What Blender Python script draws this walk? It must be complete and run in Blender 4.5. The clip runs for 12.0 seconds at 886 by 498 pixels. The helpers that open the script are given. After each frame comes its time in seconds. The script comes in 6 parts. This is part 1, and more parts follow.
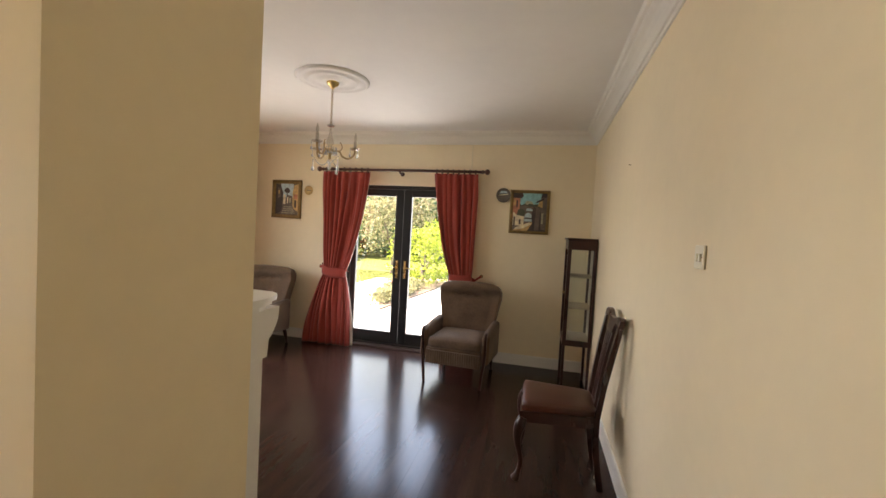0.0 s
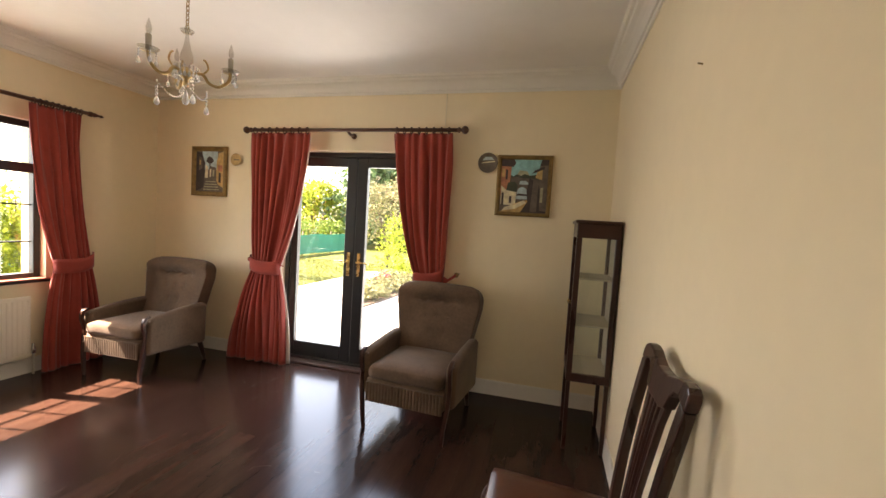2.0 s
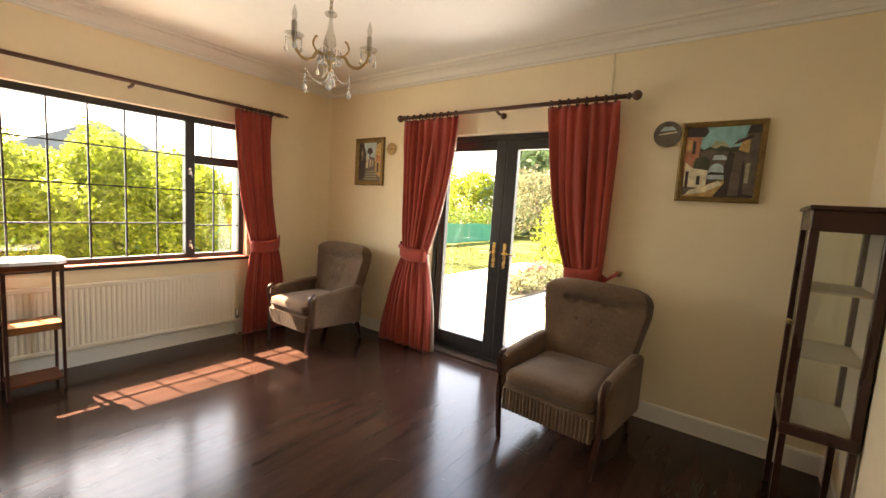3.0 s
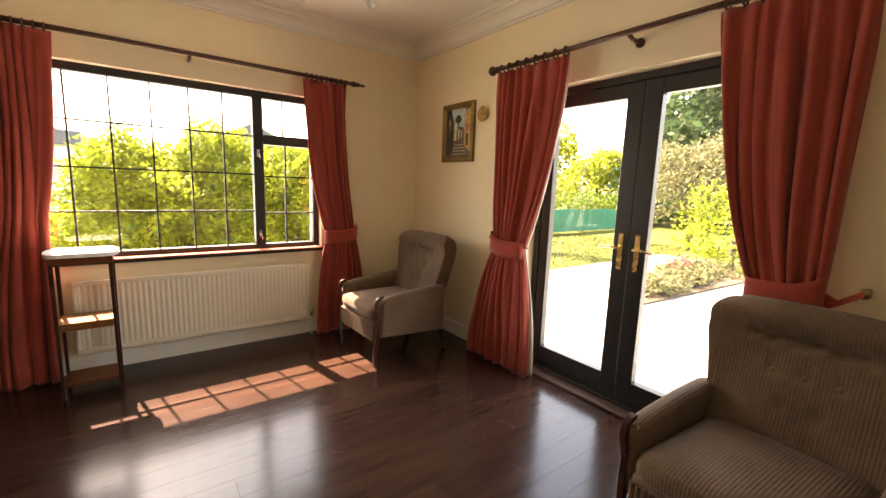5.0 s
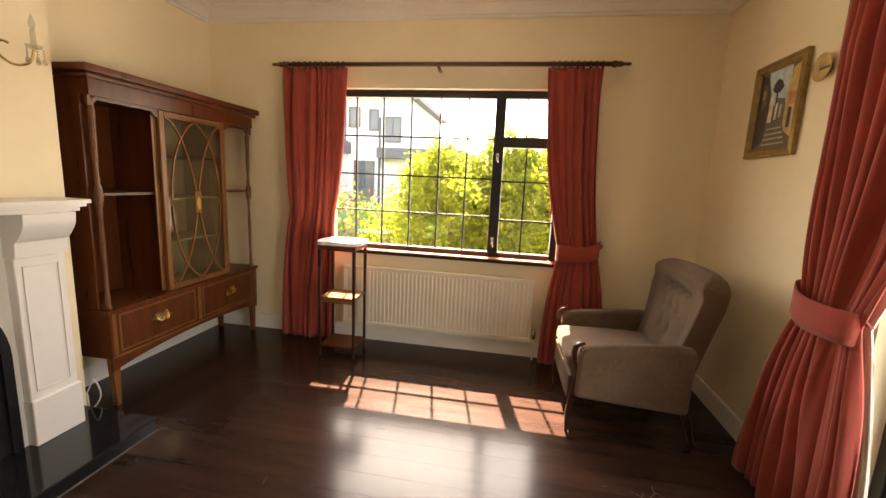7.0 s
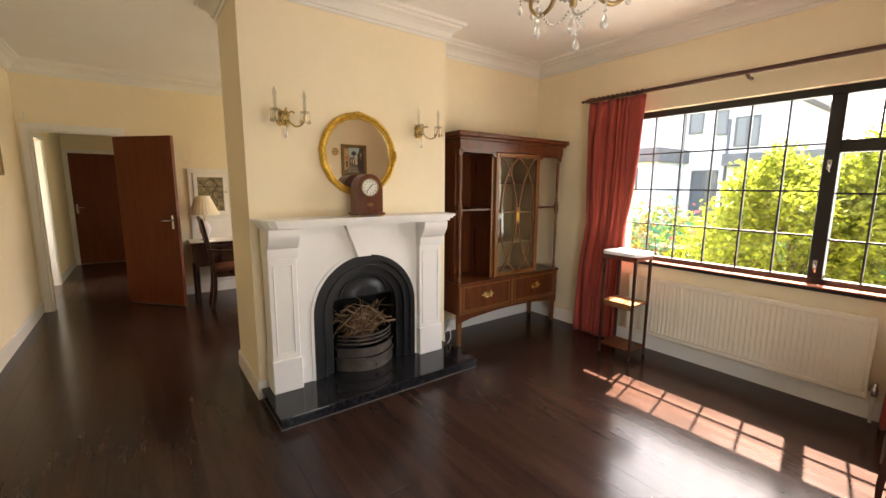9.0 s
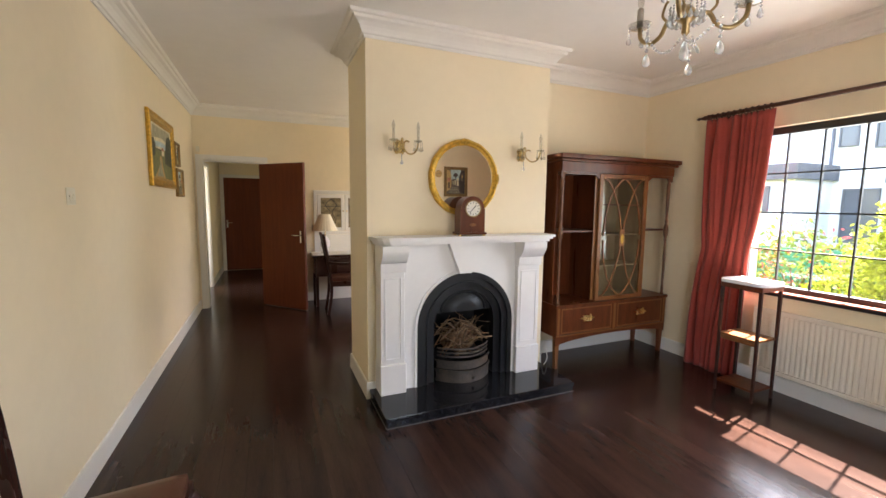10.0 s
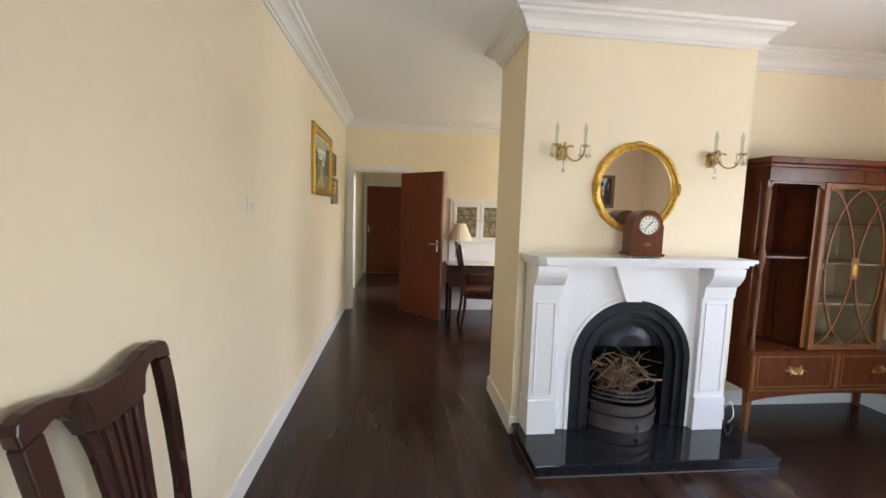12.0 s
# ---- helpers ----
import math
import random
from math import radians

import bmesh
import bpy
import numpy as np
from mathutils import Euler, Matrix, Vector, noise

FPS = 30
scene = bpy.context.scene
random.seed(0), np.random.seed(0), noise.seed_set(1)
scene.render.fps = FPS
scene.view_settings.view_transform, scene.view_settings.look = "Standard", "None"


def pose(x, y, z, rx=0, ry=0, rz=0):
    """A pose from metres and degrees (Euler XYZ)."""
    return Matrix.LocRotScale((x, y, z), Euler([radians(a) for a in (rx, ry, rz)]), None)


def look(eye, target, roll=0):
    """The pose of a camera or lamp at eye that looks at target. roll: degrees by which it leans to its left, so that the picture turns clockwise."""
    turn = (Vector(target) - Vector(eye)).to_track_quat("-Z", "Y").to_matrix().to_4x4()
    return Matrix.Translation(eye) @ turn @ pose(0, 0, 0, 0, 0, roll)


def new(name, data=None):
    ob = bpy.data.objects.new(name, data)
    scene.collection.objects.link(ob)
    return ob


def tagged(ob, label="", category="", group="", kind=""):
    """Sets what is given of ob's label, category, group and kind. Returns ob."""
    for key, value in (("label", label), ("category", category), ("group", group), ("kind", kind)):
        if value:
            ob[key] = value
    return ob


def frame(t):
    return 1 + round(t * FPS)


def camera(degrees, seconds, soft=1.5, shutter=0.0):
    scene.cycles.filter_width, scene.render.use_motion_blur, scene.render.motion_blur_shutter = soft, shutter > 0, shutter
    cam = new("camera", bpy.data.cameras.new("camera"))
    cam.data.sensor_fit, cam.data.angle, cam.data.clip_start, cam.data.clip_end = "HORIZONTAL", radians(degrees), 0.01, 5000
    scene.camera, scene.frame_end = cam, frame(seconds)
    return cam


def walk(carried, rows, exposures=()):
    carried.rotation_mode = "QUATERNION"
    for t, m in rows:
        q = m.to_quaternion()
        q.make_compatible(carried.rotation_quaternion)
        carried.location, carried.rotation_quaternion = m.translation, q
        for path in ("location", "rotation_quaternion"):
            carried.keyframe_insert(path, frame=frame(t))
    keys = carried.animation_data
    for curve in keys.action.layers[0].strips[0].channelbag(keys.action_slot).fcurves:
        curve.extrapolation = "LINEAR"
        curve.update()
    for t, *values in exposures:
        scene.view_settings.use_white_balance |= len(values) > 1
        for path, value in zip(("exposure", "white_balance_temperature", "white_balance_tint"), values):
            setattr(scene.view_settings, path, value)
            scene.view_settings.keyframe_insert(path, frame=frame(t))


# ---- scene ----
cam = camera(94.4, 12.0)
EXPOSURES = [(0.0, 4.1, 7900, 24), (0.5, 4.1, 7900, 24), (1.5, 4.2, 8400, 25), (2.5, 4.15, 8600, 24), (3.5, 4.4, 9900, 23), (5.5, 3.9, 10000, 26), (6.5, 3.9, 10300, 26), (7.5, 4.25, 10500, 24), (9.5, 4.2, 7900, 24), (11.0, 4.4, 6700, 22), (12.0, 4.55, 6500, 20)]
PATH = [
    (0, (-0.235, 0.068, 1.516), (-0.692, 2.014, 1.439), 3.2),
    (0.5, (-0.204, 0.410, 1.485), (-0.470, 2.391, 1.415), 3.4),
    (1, (-0.19, 0.77, 1.478), (-0.467, 2.749, 1.39), 3.6),
    (1.5, (-0.139, 1.154, 1.456), (-0.47, 3.124, 1.355), 3.6),
    (2, (-0.117, 1.47, 1.453), (-0.625, 3.401, 1.336), 3.5),
    (2.5, (-0.139, 1.706, 1.451), (-0.991, 3.509, 1.295), 3.4),
    (3, (-0.175, 1.823, 1.436), (-1.358, 3.422, 1.224), 3.6),
    (3.5, (-0.216, 1.903, 1.422), (-1.582, 3.339, 1.151), 3.2),
    (3.7, (-0.251, 1.971, 1.42), (-1.648, 3.373, 1.134), 3.5),
    (5.5, (-0.778, 2.963, 1.378), (-2.479, 3.967, 1.063), 2.0),
    (6, (-0.907, 3.257, 1.381), (-2.748, 3.956, 1.029), 2.9),
    (6.5, (-0.98, 3.466, 1.386), (-2.933, 3.689, 1.021), 3.0),
    (7, (-1.011, 3.635, 1.395), (-2.957, 3.311, 1.068), 2.6),
    (7.5, (-0.938, 3.777, 1.401), (-2.725, 2.936, 1.083), 0.9),
    (7.7, (-0.89, 3.835, 1.402), (-2.597, 2.845, 1.079), 0.5),
    (9.3, (-0.645, 4.245, 1.449), (-1.694, 2.565, 1.17), 0.4),
    (9.5, (-0.627, 4.264, 1.451), (-1.595, 2.534, 1.191), 0.4),
    (10, (-0.578, 4.289, 1.459), (-1.355, 2.458, 1.245), 0.6),
    (10.5, (-0.52, 4.297, 1.469), (-1.093, 2.388, 1.312), 1.0),
    (11, (-0.485, 4.273, 1.488), (-0.88, 2.315, 1.388), 1.2),
    (11.5, (-0.466, 4.177, 1.494), (-0.747, 2.199, 1.39), 1.4),
    (12, (-0.45, 3.933, 1.484), (-0.666, 1.954, 1.297), 1.8),
]
walk(cam, [(t, look(eye, target, roll)) for t, eye, target, roll in PATH], EXPOSURES)

# ---- world, sun, exposure ----
SUN_WAY = Vector((1.0, 0.207, -1.195)).normalized()
world = bpy.data.worlds.new("daylight")
scene.world = world
world.use_nodes = True
wn = world.node_tree.nodes
sky = wn.new("ShaderNodeTexSky")
sky.sky_type = "NISHITA"
sky.sun_disc = False
sky.sun_elevation = math.asin(-SUN_WAY.z)
sky.sun_rotation = math.atan2(-SUN_WAY.x, -SUN_WAY.y)
sky.air_density, sky.dust_density = 1.0, 2.0
wn["Background"].inputs["Strength"].default_value = 0.12
world.node_tree.links.new(sky.outputs["Color"], wn["Background"].inputs["Color"])
sun = new("sun", bpy.data.lights.new("sun", "SUN"))
sun.data.energy, sun.data.angle, sun.data.color = 3.4, radians(0.55), (1.0, 0.93, 0.82)
sun.matrix_world = look((0, 0, 0), SUN_WAY)


def sky_fill(eye, target, wide, high, watts):
    """An area lamp added in an opening to boost the skylight, behind any glass."""
    lamp_ = new("fill_lamp", bpy.data.lights.new("fill_lamp", "AREA"))
    lamp_.data.shape, lamp_.data.size, lamp_.data.size_y = "RECTANGLE", wide, high
    lamp_.data.energy, lamp_.data.color = watts, (0.72, 0.87, 1.0)
    lamp_.matrix_world = look(eye, target)


sky_fill((-4.512, 3.01, 1.44), (0, 3.01, 0.70), 1.90, 1.24, 2.9)
sky_fill((-1.965, 5.20, 1.06), (-1.965, 0, 1.06), 1.45, 1.95, 2.8)
# fill at the unseen dining opening, which is inferred from the light there
sky_fill((-4.50, -0.80, 1.45), (0, -0.80, 1.45), 1.45, 1.26, 1.6)
# fill for the hall, at an unseen opening made up in the side room
sky_fill((1.66, -3.45, 1.45), (0, -3.45, 1.45), 1.40, 1.40, 2.4)


# ---- materials ----
def mat(name, color, rough=0.5, metal=0.0, vary=0.0, scale=8.0, bump=0.0, bscale=60.0, coat=0.0, sheen=0.0,
        spec=0.5, stretch=(1, 1, 1), rand=0.0, island=0.0, detail=4.0, second=None):
    """Principled surface with two scales of noise in colour, a fine bump and optional variation per object or island."""
    m = bpy.data.materials.new(name)
    m.use_nodes = True
    n, l = m.node_tree.nodes, m.node_tree.links
    b = n["Principled BSDF"]
    b.inputs["Base Color"].default_value = (*color, 1)
    b.inputs["Roughness"].default_value = rough
    b.inputs["Metallic"].default_value = metal
    b.inputs["Coat Weight"].default_value = coat
    b.inputs["Coat Roughness"].default_value = 0.12
    b.inputs["Sheen Weight"].default_value = sheen
    b.inputs["Specular IOR Level"].default_value = spec
    co = n.new("ShaderNodeTexCoord")
    mp = n.new("ShaderNodeMapping")
    mp.inputs["Scale"].default_value = stretch
    l.new(co.outputs["Object"], mp.inputs["Vector"])
    out = None
    if vary or rand or island:
        a = n.new("ShaderNodeTexNoise")
        a.inputs["Scale"].default_value, a.inputs["Detail"].default_value = scale, detail
        l.new(mp.outputs["Vector"], a.inputs["Vector"])
        c = n.new("ShaderNodeTexNoise")
        c.inputs["Scale"].default_value, c.inputs["Detail"].default_value = scale * 9.0, 3.0
        l.new(mp.outputs["Vector"], c.inputs["Vector"])
        mixn = n.new("ShaderNodeMath")
        mixn.operation = "MULTIPLY_ADD"
        l.new(c.outputs["Fac"], mixn.inputs[0])
        mixn.inputs[1].default_value = 0.45
        l.new(a.outputs["Fac"], mixn.inputs[2])
        ramp = n.new("ShaderNodeValToRGB")
        lo, hi = [max(0, v * (1 - vary)) for v in color], [min(1, v * (1 + vary)) for v in (second or color)]
        ramp.color_ramp.elements[0].position, ramp.color_ramp.elements[1].position = 0.42, 1.02
        ramp.color_ramp.elements[0].color, ramp.color_ramp.elements[1].color = (*lo, 1), (*hi, 1)
        l.new(mixn.outputs[0], ramp.inputs["Fac"])
        out = ramp.outputs["Color"]
        if rand or island:
            h = n.new("ShaderNodeHueSaturation")
            src = n.new("ShaderNodeObjectInfo").outputs["Random"] if rand else n.new("ShaderNodeNewGeometry").outputs["Random Per Island"]
            k = rand or island
            mr = n.new("ShaderNodeMapRange")
            mr.inputs["To Min"].default_value, mr.inputs["To Max"].default_value = 1 - k, 1 + k
            l.new(src, mr.inputs["Value"])
            l.new(mr.outputs["Result"], h.inputs["Value"])
            l.new(out, h.inputs["Color"])
            out = h.outputs["Color"]
        l.new(out, b.inputs["Base Color"])
        rr = n.new("ShaderNodeMapRange")
        rr.inputs["To Min"].default_value, rr.inputs["To Max"].default_value = rough * 0.82, min(1, rough * 1.2)
        l.new(a.outputs["Fac"], rr.inputs["Value"])
        l.new(rr.outputs["Result"], b.inputs["Roughness"])
    if bump:
        e = n.new("ShaderNodeTexNoise")
        e.inputs["Scale"].default_value, e.inputs["Detail"].default_value = bscale, 5.0
        l.new(mp.outputs["Vector"], e.inputs["Vector"])
        bp = n.new("ShaderNodeBump")
        bp.inputs["Strength"].default_value, bp.inputs["Distance"].default_value = bump, 0.01
        l.new(e.outputs["Fac"], bp.inputs["Height"])
        l.new(bp.outputs["Normal"], b.inputs["Normal"])
    return m


def ribbed(m, axis, pitch, strength, direction="X"):
    """Adds fine parallel ribs (corduroy, woven stripes) to a material's bump."""
    n, l = m.node_tree.nodes, m.node_tree.links
    w = n.new("ShaderNodeTexWave")
    w.bands_direction = direction
    w.inputs["Scale"].default_value = 0.314 / pitch
    w.inputs["Distortion"].default_value, w.inputs["Detail"].default_value = 0.6, 1.0
    l.new(n["Texture Coordinate"].outputs["Object"], w.inputs["Vector"])
    bp = n.new("ShaderNodeBump")
    bp.inputs["Strength"].default_value, bp.inputs["Distance"].default_value = strength, 0.004
    l.new(w.outputs["Fac"], bp.inputs["Height"])
    b = n["Principled BSDF"]
    if b.inputs["Normal"].links:
        l.new(b.inputs["Normal"].links[0].from_socket, bp.inputs["Normal"])
    l.new(bp.outputs["Normal"], b.inputs["Normal"])
    return m


def thin_glass(name, tint=(0.97, 0.99, 0.98), gloss=1.0):
    m = bpy.data.materials.new(name)
    m.use_nodes = True
    n, l = m.node_tree.nodes, m.node_tree.links
    n.remove(n["Principled BSDF"])
    t, g, mx, f = (n.new(k) for k in ("ShaderNodeBsdfTransparent", "ShaderNodeBsdfGlossy", "ShaderNodeMixShader", "ShaderNodeLayerWeight"))
    t.inputs["Color"].default_value = (*tint, 1)
    g.inputs["Roughness"].default_value = 0.02
    f.inputs["Blend"].default_value = 0.5
    p, q = n.new("ShaderNodeMath"), n.new("ShaderNodeMath")
    p.operation, q.operation = "POWER", "MULTIPLY_ADD"
    p.inputs[1].default_value, q.inputs[1].default_value, q.inputs[2].default_value = 5.0, 0.9 * gloss, 0.045 * gloss
    l.new(f.outputs["Facing"], p.inputs[0])
    l.new(p.outputs[0], q.inputs[0])
    l.new(q.outputs[0], mx.inputs[0])
    l.new(t.outputs[0], mx.inputs[1])
    l.new(g.outputs[0], mx.inputs[2])
    l.new(mx.outputs[0], n["Material Output"].inputs["Surface"])
    return m


def crystal(name):
    m = bpy.data.materials.new(name)
    m.use_nodes = True
    b = m.node_tree.nodes["Principled BSDF"]
    b.inputs["Base Color"].default_value = (0.95, 0.95, 0.93, 1)
    b.inputs["Transmission Weight"].default_value, b.inputs["Roughness"].default_value = 0.68, 0.06
    b.inputs["IOR"].default_value = 1.5
    return m


M_WALL = mat("cream_wall_paint", (0.87, 0.745, 0.53), 0.62, vary=0.035, scale=1.6, bump=0.06, bscale=220, spec=0.35)
M_CEIL = mat("white_ceiling_paint", (0.88, 0.86, 0.82), 0.75, vary=0.03, scale=1.2, bump=0.05, bscale=150, spec=0.3)
M_TRIM = mat("white_gloss_paint", (0.82, 0.79, 0.72), 0.35, vary=0.03, scale=3, bump=0.03, bscale=90)
M_FLOOR = mat("dark_stained_boards", (0.031, 0.0150, 0.0112), 0.20, vary=0.2, scale=3, stretch=(5, 0.6, 1), rand=0.15, detail=5, second=(0.046, 0.0225, 0.0160), spec=0.26, coat=0.05)
# blue put into the gloss colour to make window reflections look like sky
M_FLOOR.node_tree.nodes["Principled BSDF"].inputs["Specular Tint"].default_value = (0.48, 0.74, 1.0, 1)
M_GAP = mat("floor_gap", (0.012, 0.006, 0.005), 0.7, vary=0.2)
M_CURT = ribbed(mat("terracotta_curtain", (0.36, 0.058, 0.042), 0.85, vary=0.14, scale=6, bump=0.12, bscale=320, sheen=0.25, spec=0.2), 0, 0.011, 0.05)
M_VELVET = ribbed(mat("brown_corduroy", (0.136, 0.086, 0.056), 0.85, vary=0.32, scale=5, bump=0.08, bscale=120, sheen=0.16, spec=0.15), 0, 0.012, 0.30)
M_MAHOG = mat("dark_mahogany", (0.040, 0.0125, 0.008), 0.28, vary=0.35, scale=7, bump=0.05, bscale=60, stretch=(1, 1, 0.25), coat=0.05, spec=0.35)
M_REDWOOD = mat("red_mahogany", (0.118, 0.031, 0.0105), 0.29, vary=0.38, scale=6, bump=0.05, bscale=70, stretch=(3, 3, 0.4), spec=0.3)
M_SATIN = mat("satinwood_banding", (0.215, 0.084, 0.027), 0.34, vary=0.22, scale=9, stretch=(3, 3, 0.4), spec=0.35)
M_POST = mat("worn_mahogany_turning", (0.150, 0.060, 0.026), 0.33, vary=0.4, scale=14, stretch=(2, 2, 1), spec=0.4)
M_DOOR = mat("brown_flush_door", (0.150, 0.036, 0.013), 0.45, spec=0.2, vary=0.25, scale=4, stretch=(6, 6, 0.4), bump=0.03, bscale=40)
M_SILL = mat("worn_brown_threshold", (0.060, 0.034, 0.025), 0.42, vary=0.35, scale=8, stretch=(0.5, 5, 1), bump=0.08, bscale=60)
M_LEATHER = mat("brown_leather", (0.085, 0.024, 0.013), 0.32, vary=0.25, scale=9, bump=0.12, bscale=140)
M_ROD = mat("brown_turned_wood", (0.085, 0.030, 0.016), 0.35, vary=0.3, scale=20, stretch=(1, 4, 4))
M_BRASS = mat("polished_brass", (0.86, 0.62, 0.27), 0.27, metal=1.0, vary=0.15, scale=20)
M_SCONCE = mat("antique_brass", (0.60, 0.44, 0.20), 0.25, metal=1.0, vary=0.4, scale=40, bump=0.2, bscale=120)
M_BRONZE = mat("aged_brass", (0.36, 0.25, 0.12), 0.35, metal=1.0, vary=0.3, scale=30)
M_GOLD = mat("gilt_moulding", (0.62, 0.37, 0.07), 0.33, metal=0.9, vary=0.45, scale=40, bump=0.25, bscale=90)
M_GILTDARK = mat("dull_gilt_frame", (0.27, 0.17, 0.06), 0.45, metal=0.45, vary=0.35, scale=25, bump=0.2, bscale=80)
M_IRON = mat("black_cast_iron", (0.014, 0.015, 0.017), 0.42, metal=0.3, vary=0.35, scale=14, bump=0.15, bscale=110)
M_GREYIRON = mat("grate_iron", (0.075, 0.076, 0.078), 0.46, metal=0.5, second=(0.125, 0.098, 0.080), vary=0.4, scale=9, bump=0.2, bscale=110)
M_GRANITE = mat("polished_black_granite", (0.010, 0.010, 0.012), 0.07, vary=0.25, scale=30, second=(0.016, 0.016, 0.018))
M_MORTAR = mat("grey_mortar", (0.11, 0.10, 0.092), 0.9, vary=0.3, scale=30, bump=0.3)
M_MANTEL = mat("white_painted_stone", (0.84, 0.82, 0.79), 0.38, vary=0.03, scale=3, bump=0.03, bscale=60)
M_FRAME = mat("black_window_frame", (0.013, 0.012, 0.012), 0.38, vary=0.25, scale=10, bump=0.03)
M_LEAD = mat("dark_glazing_strip", (0.010, 0.010, 0.010), 0.5, vary=0.2)
M_RAD = mat("cream_radiator_enamel", (0.80, 0.73, 0.60), 0.36, vary=0.02, scale=3)
M_TILE = mat("red_sill_tile", (0.42, 0.135, 0.085), 0.35, vary=0.2, scale=12, bump=0.05, rand=0.08)
M_MARBLE = mat("white_marble", (0.80, 0.80, 0.80), 0.16, vary=0.12, scale=7, detail=9)
M_GLASS = thin_glass("cabinet_glass")
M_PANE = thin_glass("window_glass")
M_BULB = thin_glass("clear_bulb_glass", (0.84, 0.83, 0.80), 1.5)
M_CRYSTAL = crystal("cut_crystal")
M_MIRROR = mat("mirror_silver", (0.93, 0.93, 0.92), 0.015, metal=1.0)
M_PLASTIC = mat("ivory_plastic", (0.82, 0.76, 0.60), 0.4, vary=0.02)
M_CHROME = mat("satin_chrome", (0.6, 0.6, 0.6), 0.25, metal=1.0)
M_CANDLE = mat("grey_candle_tube", (0.42, 0.38, 0.32), 0.6, vary=0.1)
M_NEST = mat("crumbled_nest", (0.12, 0.060, 0.026), 0.95, vary=0.5, scale=24, bump=0.9, bscale=60, second=(0.17, 0.090, 0.042))
M_TWIG = mat("dry_twigs", (0.19, 0.115, 0.06), 0.9, vary=0.4, scale=30, island=0.45)
M_SOOT = mat("soot", (0.006, 0.006, 0.006), 0.95, vary=0.3)
M_DIAL = mat("clock_dial", (0.78, 0.76, 0.68), 0.4, vary=0.04)
M_INK = mat("black_ink", (0.01, 0.01, 0.012), 0.5)
M_SHADE = mat("cream_fabric_shade", (0.78, 0.68, 0.50), 0.8, vary=0.05, scale=14)
M_CHINA = mat("white_china", (0.75, 0.74, 0.74), 0.15, vary=0.10, scale=18, second=(0.72, 0.60, 0.62))
M_CLOTH = mat("beige_lining_cloth", (0.48, 0.42, 0.32), 0.9, vary=0.08, scale=4, bump=0.05, bscale=300)
M_LINEN = mat("drab_cabinet_lining", (0.40, 0.31, 0.18), 0.9, vary=0.12, scale=4, bump=0.05, bscale=300)
M_CONC = mat("pale_concrete", (0.34, 0.335, 0.32), 0.85, vary=0.12, scale=2.5, bump=0.2, bscale=60)
M_GRASS = mat("lawn_grass", (0.066, 0.084, 0.022), 0.95, vary=0.35, scale=1.4, bump=0.35, bscale=40, second=(0.090, 0.102, 0.026), spec=0.1)
M_SOIL = mat("garden_soil", (0.11, 0.078, 0.05), 0.95, vary=0.4, scale=6, bump=0.6, bscale=30)
M_BARK = mat("bark", (0.10, 0.075, 0.055), 0.95, vary=0.4, scale=14, bump=0.5, bscale=40)


def leaf_mat(name, color, k=0.45, glow=0.35):
    """Leaf surface that lets part of the light through."""
    m = mat(name, color, 0.6, vary=0.25, scale=2, island=k, spec=0.3)
    n, l = m.node_tree.nodes, m.node_tree.links
    t, mx = n.new("ShaderNodeBsdfTranslucent"), n.new("ShaderNodeMixShader")
    mx.inputs[0].default_value = glow
    b = n["Principled BSDF"]
    l.new(b.inputs["Base Color"].links[0].from_socket, t.inputs["Color"])
    l.new(b.outputs[0], mx.inputs[1])
    l.new(t.outputs[0], mx.inputs[2])
    l.new(mx.outputs[0], n["Material Output"].inputs["Surface"])
    return m


M_LEAF_Y = leaf_mat("yellow_green_leaves", (0.195, 0.255, 0.030), 0.35, 0.55)
M_LEAF_G = leaf_mat("green_leaves", (0.10, 0.16, 0.030), 0.4, 0.45)
M_LEAF_D = leaf_mat("dark_conifer", (0.060, 0.11, 0.045), 0.45, 0.35)
M_LEAF_P = leaf_mat("pale_blossom_leaves", (0.17, 0.17, 0.085), 0.5, 0.45)
M_LEAF_T = leaf_mat("tan_young_leaves", (0.16, 0.125, 0.075), 0.5, 0.3)
M_LEAF_R = leaf_mat("red_flowers", (0.42, 0.07, 0.08), 0.4, 0.3)
M_NET = mat("green_windbreak_net", (0.02, 0.24, 0.15), 0.7, vary=0.15, scale=5, bump=0.3, bscale=200)
M_RENDER = mat("white_house_render", (0.74, 0.74, 0.75), 0.85, vary=0.05, scale=1.2, bump=0.1, bscale=60)
M_SLATE = mat("grey_roof", (0.115, 0.12, 0.135), 0.7, vary=0.2, scale=3)
M_DARKGLASS = mat("far_window_glass", (0.10, 0.115, 0.135), 0.12)


# ---- mesh helpers ----
def box(bm, x0, x1, y0, y1, z0, z1, bevel=0.0, seg=1):
    v = [bm.verts.new(p) for p in ((x0, y0, z0), (x1, y0, z0), (x1, y1, z0), (x0, y1, z0), (x0, y0, z1), (x1, y0, z1), (x1, y1, z1), (x0, y1, z1))]
    f = [bm.faces.new([v[i] for i in q]) for q in ((3, 2, 1, 0), (4, 5, 6, 7), (0, 1, 5, 4), (1, 2, 6, 5), (2, 3, 7, 6), (3, 0, 4, 7))]
    if bevel:
        bmesh.ops.bevel(bm, geom=list({e for q in f for e in q.edges}), offset=bevel, segments=seg, profile=0.5, affect="EDGES")
    return bm


def made(*boxes, bevel=0.0, seg=1):
    bm = bmesh.new()
    for b in boxes:
        box(bm, *b, bevel=bevel, seg=seg)
    return bm


